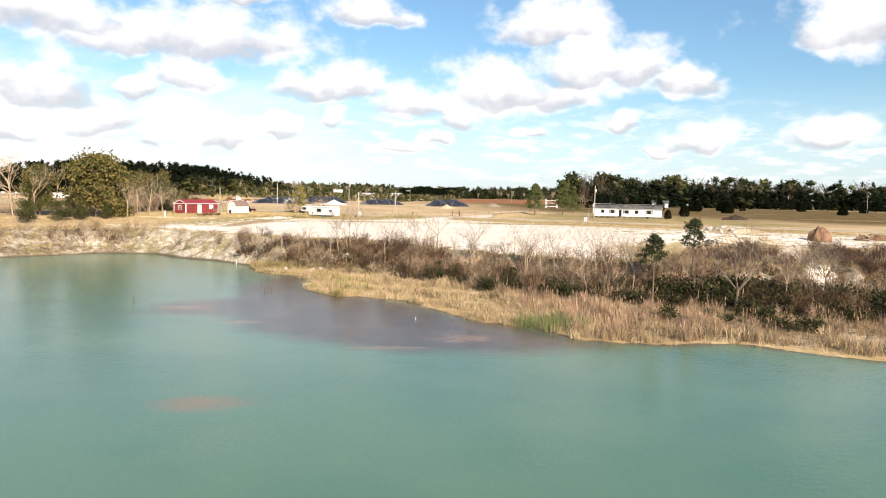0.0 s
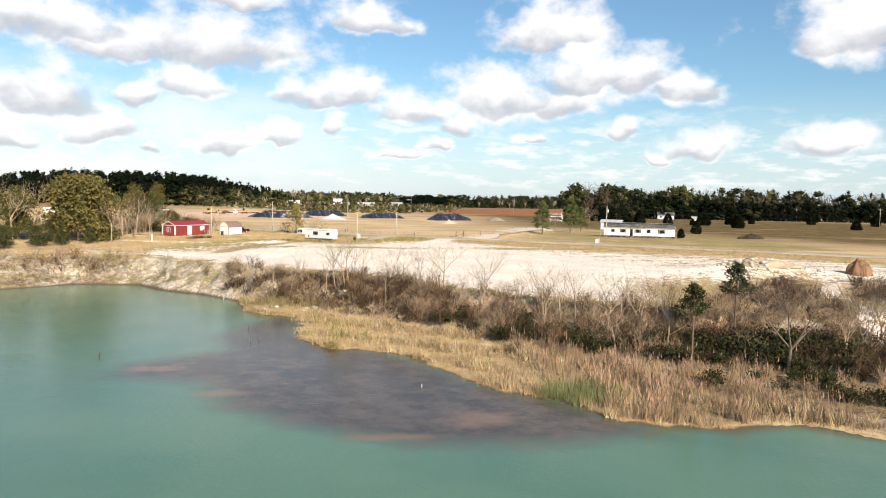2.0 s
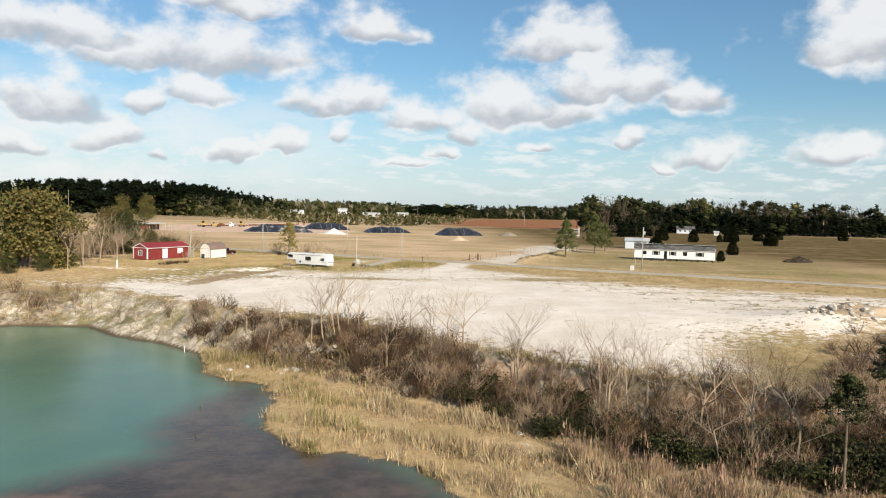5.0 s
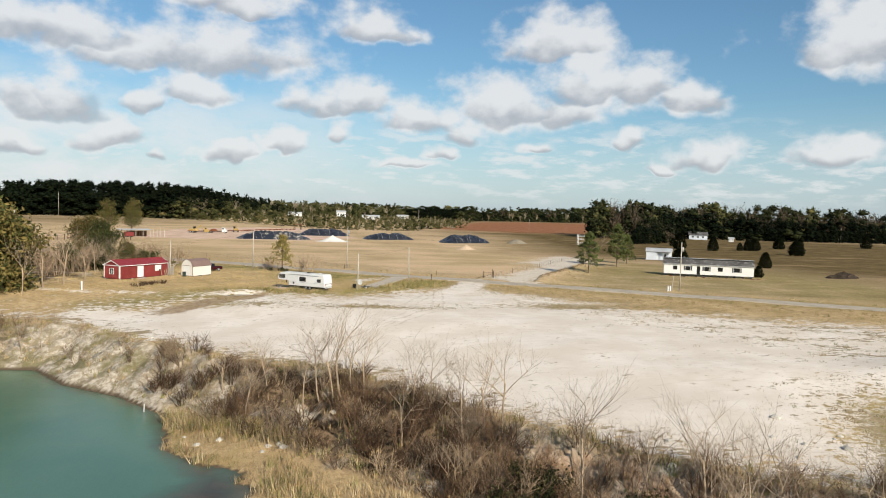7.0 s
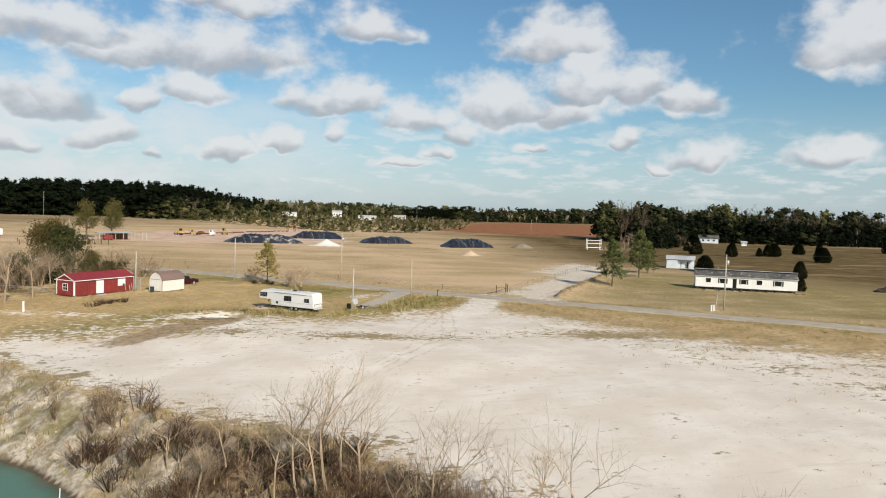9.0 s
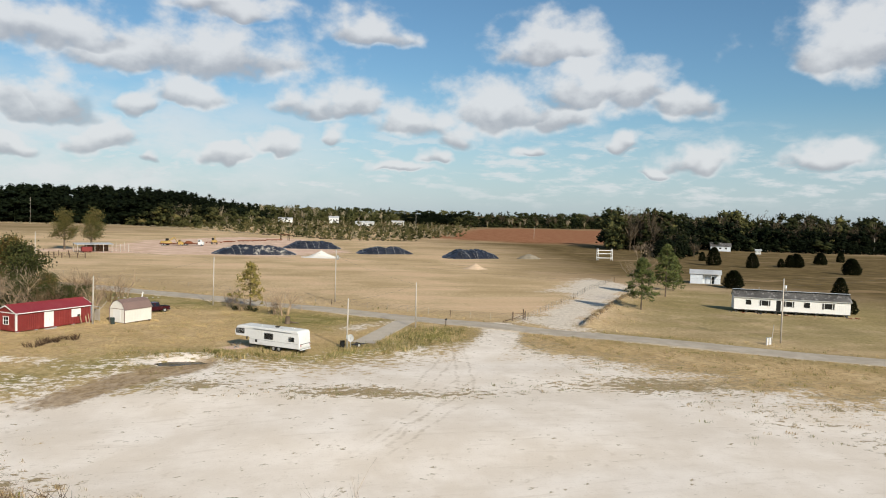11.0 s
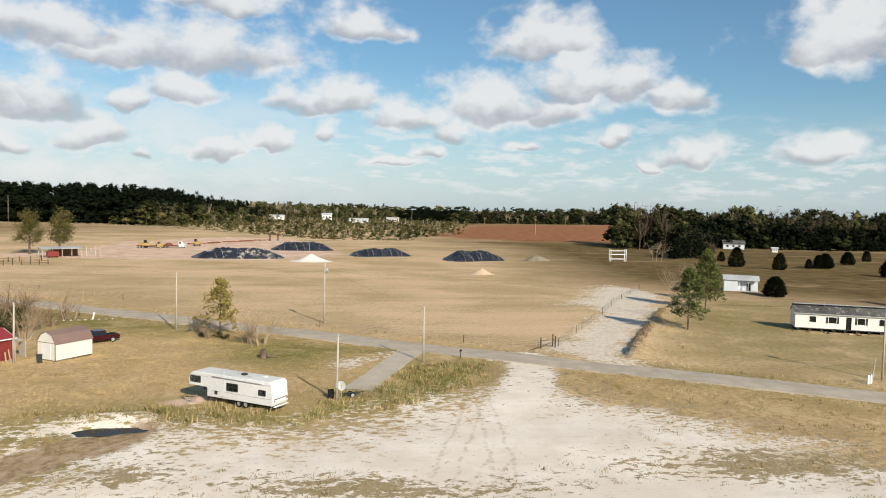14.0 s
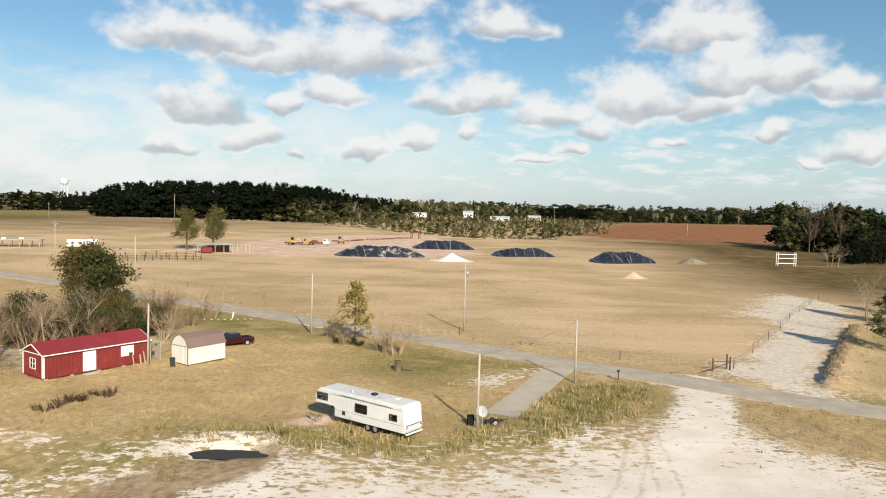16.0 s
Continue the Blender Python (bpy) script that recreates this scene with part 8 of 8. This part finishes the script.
far_house(240, 336, -25, 12, 7, 3.2, BLUE_WHITE, TARP_ROOF, "small grey house at the wood's edge")
far_house(252, 305, -25, 3.0, 2.4, 2.2, WHITE, GREY_ROOF, "tiny white hut in the pasture")
far_house(3, 905, 0, 13, 8, 7.5, WHITE, GREY_ROOF, "white house among the far scrub")
far_house(-62, 890, 10, 18, 7, 4.2, WHITE, GREY_ROOF, "low white building among the far scrub")
far_house(34, 800, -10, 22, 6, 4.0, DIRTY_WHITE, GREY_ROOF, "long white trailer home among the far scrub")
far_house(86, 890, -10, 16, 6, 4.5, CREAM, GREY_ROOF, "cream trailer home among the far scrub")


def water_tower():
    ob = thing("water_tower", "white water tower on legs on the horizon", "water tower", pose(-715, 1262, 0))
    for i in range(6):
        a = i * 1.047
        part("leg", Mesh().tube((math.cos(a) * 6.5, math.sin(a) * 6.5, -2), (math.cos(a) * 5.5, math.sin(a) * 5.5, 36), 0.5, 0.45, 6), WHITE, ob)
    t = Mesh()
    prof = [(0.1, 34), (5.0, 34.6), (6.6, 35.6), (7.0, 37), (7.0, 43), (6.4, 44.6), (3, 45.4), (0.1, 45.7)]
    n = 20
    t.add([(math.cos(6.2832 * i / n) * r, math.sin(6.2832 * i / n) * r, z) for r, z in prof for i in range(n)], [(j * n + i, j * n + (i + 1) % n, (j + 1) * n + (i + 1) % n, (j + 1) * n + i) for j in range(len(prof) - 1) for i in range(n)])
    part("tank", t, WHITE, ob, "", None, True)
    part("riser", Mesh().tube((0, 0, -2), (0, 0, 34.5), 0.9, 0.9, 10), WHITE, ob)


water_tower()


# ---- fences, gate and small things by the road ----
def fence_line(pts, gap, tall, mat, wires, label, radius=0.035):
    ob = thing("wire_fence", label, "fence", pose(0, 0, 0), "wire fences")
    rnd = random.Random(int(pts[0][0] * 7) + 99)
    spots = []
    for (ax, ay), (bx, by) in zip(pts, pts[1:]):
        n = max(1, round(math.hypot(bx - ax, by - ay) / gap))
        spots += [(ax + (bx - ax) * i / n, ay + (by - ay) * i / n) for i in range(n)]
    spots.append(pts[-1])
    tops = []
    for i, (x, y) in enumerate(spots):
        z = ground_at(x, y)
        h = tall * rnd.uniform(0.92, 1.05)
        r = radius * (1.6 if i % 6 == 0 else 1)
        part("post", Mesh().tube((x, y, z - 0.3), (x + rnd.uniform(-0.05, 0.05), y, z + h), r, r * 0.9, 6), FENCE_WOOD if i % 6 == 0 else mat, ob)
        tops.append(Vector((x, y, z)))
    for k in range(wires):
        m = Mesh()
        for a, b in zip(tops, tops[1:]):
            m.tube(a + Vector((0, 0, tall * (0.3 + 0.65 * k / max(1, wires - 1)))), b + Vector((0, 0, tall * (0.3 + 0.65 * k / max(1, wires - 1)))), 0.009, 0.009, 3, False)
        part("wire", m, DARK_METAL, ob)


fence_line([(-110, 136), (-87, 117.5), (-53, 92.6), (-24.5, 71), (1.6, 46.4), (20.5, 33.5), (31, 28)], 4.6, 1.25, POST_STEEL, 4, "thin wire fence on steel posts along the road")
fence_line([(34.6, 29.5), (52, 58), (65, 81), (85, 112)], 2.3, 1.35, POST_STEEL, 4, "wire fence on steel posts beside the gravel drive")


def small_things():
    g = thing("gate_brace", "timber fence brace at the gateway", "fence brace", at(31.2, 27.6, 24))
    for x in (0, 2.9):
        part("post", Mesh().tube((x, 0, -0.3), (x, 0, 1.7), 0.11, 0.10, 8), FENCE_WOOD, g)
    part("post", Mesh().tube((3.2, 0.9, -0.3), (3.2, 0.9, 1.9), 0.11, 0.10, 8), FENCE_WOOD, g)
    part("rail", Mesh().tube((0, 0, 1.25), (2.9, 0, 1.15), 0.06, 0.06, 6), FENCE_WOOD, g)
    part("brace", Mesh().tube((0, 0, 0.3), (2.9, 0, 1.05), 0.05, 0.05, 6), FENCE_WOOD, g)
    part("rail", Mesh().tube((-2.6, -0.4, 0.05), (0, 0, 0.35), 0.06, 0.06, 6), FENCE_WOOD, g)
    mb = thing("mailbox", "dark mailbox on a short post by the road", "mailbox", at(17.6, 21.0, -34))
    part("post", Mesh().box(-0.05, 0.05, -0.05, 0.05, -0.2, 1.05), FENCE_WOOD, mb)
    part("box", Mesh().prism([(-0.1, 1.05), (0.1, 1.05), (0.1, 1.2), (0.06, 1.28), (-0.06, 1.28), (-0.1, 1.2)], -0.25, 0.25), DARK_METAL, mb)
    d = thing("satellite_dish", "pale satellite dish on a low stand by the pole", "satellite dish", at(0.5, 1.0, -30))
    dish = Mesh()
    n = 18
    dish.add([(math.cos(6.2832 * i / n) * r, -0.25 * r * r + 0.1, 1.35 + math.sin(6.2832 * i / n) * r) for r in (0.05, 0.3, 0.55) for i in range(n)], [(j * n + i, j * n + (i + 1) % n, (j + 1) * n + (i + 1) % n, (j + 1) * n + i) for j in range(2) for i in range(n)])
    part("dish", dish, DIRTY_WHITE, d)
    part("stand", Mesh().tube((0, 0.1, -0.1), (0, 0.1, 1.35), 0.05, 0.04, 8), GALV, d)
    c = thing("hand_cart", "small dark wheeled frame beside the pole", "cart", at(1.6, 1.2, 20))
    for y in (-0.4, 0.4):
        wheel(c, 0.0, y, 0.32, 0.32, 0.1, 1)
    part("frame", Mesh().box(-0.9, 0.9, -0.3, 0.3, 0.40, 0.5).box(0.8, 1.6, -0.04, 0.04, 0.45, 0.52), DARK_METAL, c)
    k = thing("tool_box", "black box standing beside the pole", "box", at(-0.6, 0.9, 10))
    part("body", Mesh().box(-0.3, 0.3, -0.25, 0.25, 0, 0.9, None, 0.05), BLACK, k)
    part("lid", Mesh().box(-0.33, 0.33, -0.28, 0.28, 0.9, 0.97, None, 0.02), BLACK, k)
    st = thing("tree_stump", "dark weathered stump with a broken limb", "stump", at(-9.3, 22.6))
    part("bole", Mesh().tube((0, 0, -0.2), (0.05, 0, 1.25), 0.5, 0.38, 10), BARK, st)
    part("limb", Mesh().tube((0.4, 0.2, 0.3), (1.9, -0.3, 0.15), 0.14, 0.07, 7), BARK, st)
    bk = thing("scrap_pile", "tangle of scrap tubes by the camper hitch", "scrap", at(-15.2, 0.0, 40))
    rnd = random.Random(6)
    for i in range(14):
        a, b = Vector((rnd.uniform(-1, 1), rnd.uniform(-0.6, 0.6), rnd.uniform(0.05, 0.9))), Vector((rnd.uniform(-1, 1), rnd.uniform(-0.6, 0.6), rnd.uniform(0.05, 0.9)))
        part("tube", Mesh().tube(a - Vector((0, 0, a.z * (i % 2))), b, 0.03, 0.03, 5), GALV if i % 2 else DARK_METAL, bk)
    p = thing("marker_post", "short white marker post in dry grass", "post", at(-50.5, -3.0))
    part("shaft", Mesh().box(-0.12, 0.12, -0.12, 0.12, -0.2, 1.5, None, 0.02), WHITE, p)
    part("cap", Mesh().box(-0.15, 0.15, -0.15, 0.15, 1.5, 1.6, None, 0.02), WHITE, p)
    q = thing("marker_post", "small white leaning post on the lawn", "post", at(-41.0, 58.6) @ pose(0, 0, 0, 0, 12, 0))
    part("shaft", Mesh().box(-0.12, 0.12, -0.08, 0.08, -0.2, 1.1, None, 0.02), WHITE, q)
    for x, y in ((67.3, 3.4), (66.6, 3.0)):
        s = thing("service_pedestal", "pale service pedestal beside the utility pole", "pedestal", at(x, y))
        part("body", Mesh().box(-0.14, 0.14, -0.12, 0.12, -0.1, 1.15, None, 0.03), DIRTY_WHITE, s)
        part("cap", Mesh().box(-0.16, 0.16, -0.14, 0.14, 1.15, 1.22, None, 0.02), GALV, s)
    solid("guy_post", Mesh().tube((0, 0, -0.3), (0.35, 0, 3.2), 0.09, 0.06, 8), WOOD_POLE, "short leaning stay post beside the pole", "post", at(67.8, 3.8))
    # stakes standing in the lake
    for x, y, h, mt, lb in ((1.1, -125.2, 0.35, WOOD_POLE, "small pale stake standing in the shallows"), (-32.4, -110.9, 0.8, FENCE_WOOD, "dark stake standing in the lake"), (-17.3, -101.4, 0.5, FENCE_WOOD, "dark snag in the lake shallows"), (-16.4, -100.4, 0.4, FENCE_WOOD, "dark snag in the lake shallows"), (-18.5, -92, 0.4, FENCE_WOOD, "dark snag in the lake shallows"), (-25.6, -62.5, 0.9, DIRTY_WHITE, "pale stake standing at the lake edge")):
        solid("stake", Mesh().tube((0, 0, -1.5), (0.08, 0, h), 0.07, 0.05, 7), mt, lb, "stake", pose(x, y, WATER), "stakes")
    # heap of dark brush in the pasture
    br = thing("brush_heap", "dark heap of cut brush in the pasture", "brush heap", at(137.5, 42.5, 8))
    part("core", heap(5.5, 2.6, 1.5, 12, 30, 16, 0.6, 0.5), surface("dark_brush", (0.05, 0.038, 0.028), 0.9, vary=0.4, grain=3, bump=0.6, bump_scale=6), br)
    for i in range(22):
        a = Vector((rnd.uniform(-5, 5), rnd.uniform(-2, 2), rnd.uniform(0.1, 0.8)))
        part("branch", Mesh().tube(a, a + Vector((rnd.uniform(-2.4, 2.4), rnd.uniform(-1, 1), rnd.uniform(0.2, 1.6))), 0.07, 0.02, 5, False), BARK, br)
    ob2 = thing("brush_heap", "low heap of brush and roots by the track", "brush heap", at(96, -78, 20))
    part("core", heap(5.0, 2.4, 1.2, 13, 30, 16, 0.6, 0.6), TWIG, ob2)
    for i in range(18):
        a = Vector((rnd.uniform(-4.5, 4.5), rnd.uniform(-2, 2), rnd.uniform(0.1, 0.8)))
        part("branch", Mesh().tube(a, a + Vector((rnd.uniform(-2.0, 2.0), rnd.uniform(-1, 1), rnd.uniform(0.2, 1.2))), 0.08, 0.02, 5, False), PALE_BARK, ob2)


small_things()
ribbon("driveway", [(2.4, 4.6), (6.8, 15.6), (11.4, 26.6)], 3.5, 0.06, surface("dusty_concrete", (0.52, 0.445, 0.35), 0.95, vary=0.15, grain=2.0, bump=0.15, wear=(0.38, 0.31, 0.22, 0.6)), 2.0, 0.0, "pale concrete driveway slab", category="driveway")


def puddle():
    m, N, b = principled("puddle_water")
    b.inputs["Base Color"].default_value = (0.050, 0.040, 0.024, 1)
    b.inputs["Roughness"].default_value = 0.10
    b.inputs["Specular IOR Level"].default_value = 0.06
    pm = Mesh()
    n = 40
    pm.add([(0, 0, 0)] + [(math.cos(6.2832 * i / n) * (4.2 + 0.7 * math.sin(3 * i * 0.157 + 1)), math.sin(6.2832 * i / n) * (1.3 + 0.3 * math.sin(4 * i * 0.157)), 0) for i in range(n)], [(0, i + 1, (i + 1) % n + 1) for i in range(n)])
    ob = solid("puddle", pm, m, "dark standing water in the ditch", "puddle", pose(-20.3, -8.1, ground_at(-21, -8) + 0.26, 0, 0, 8), kind="structure")


puddle()
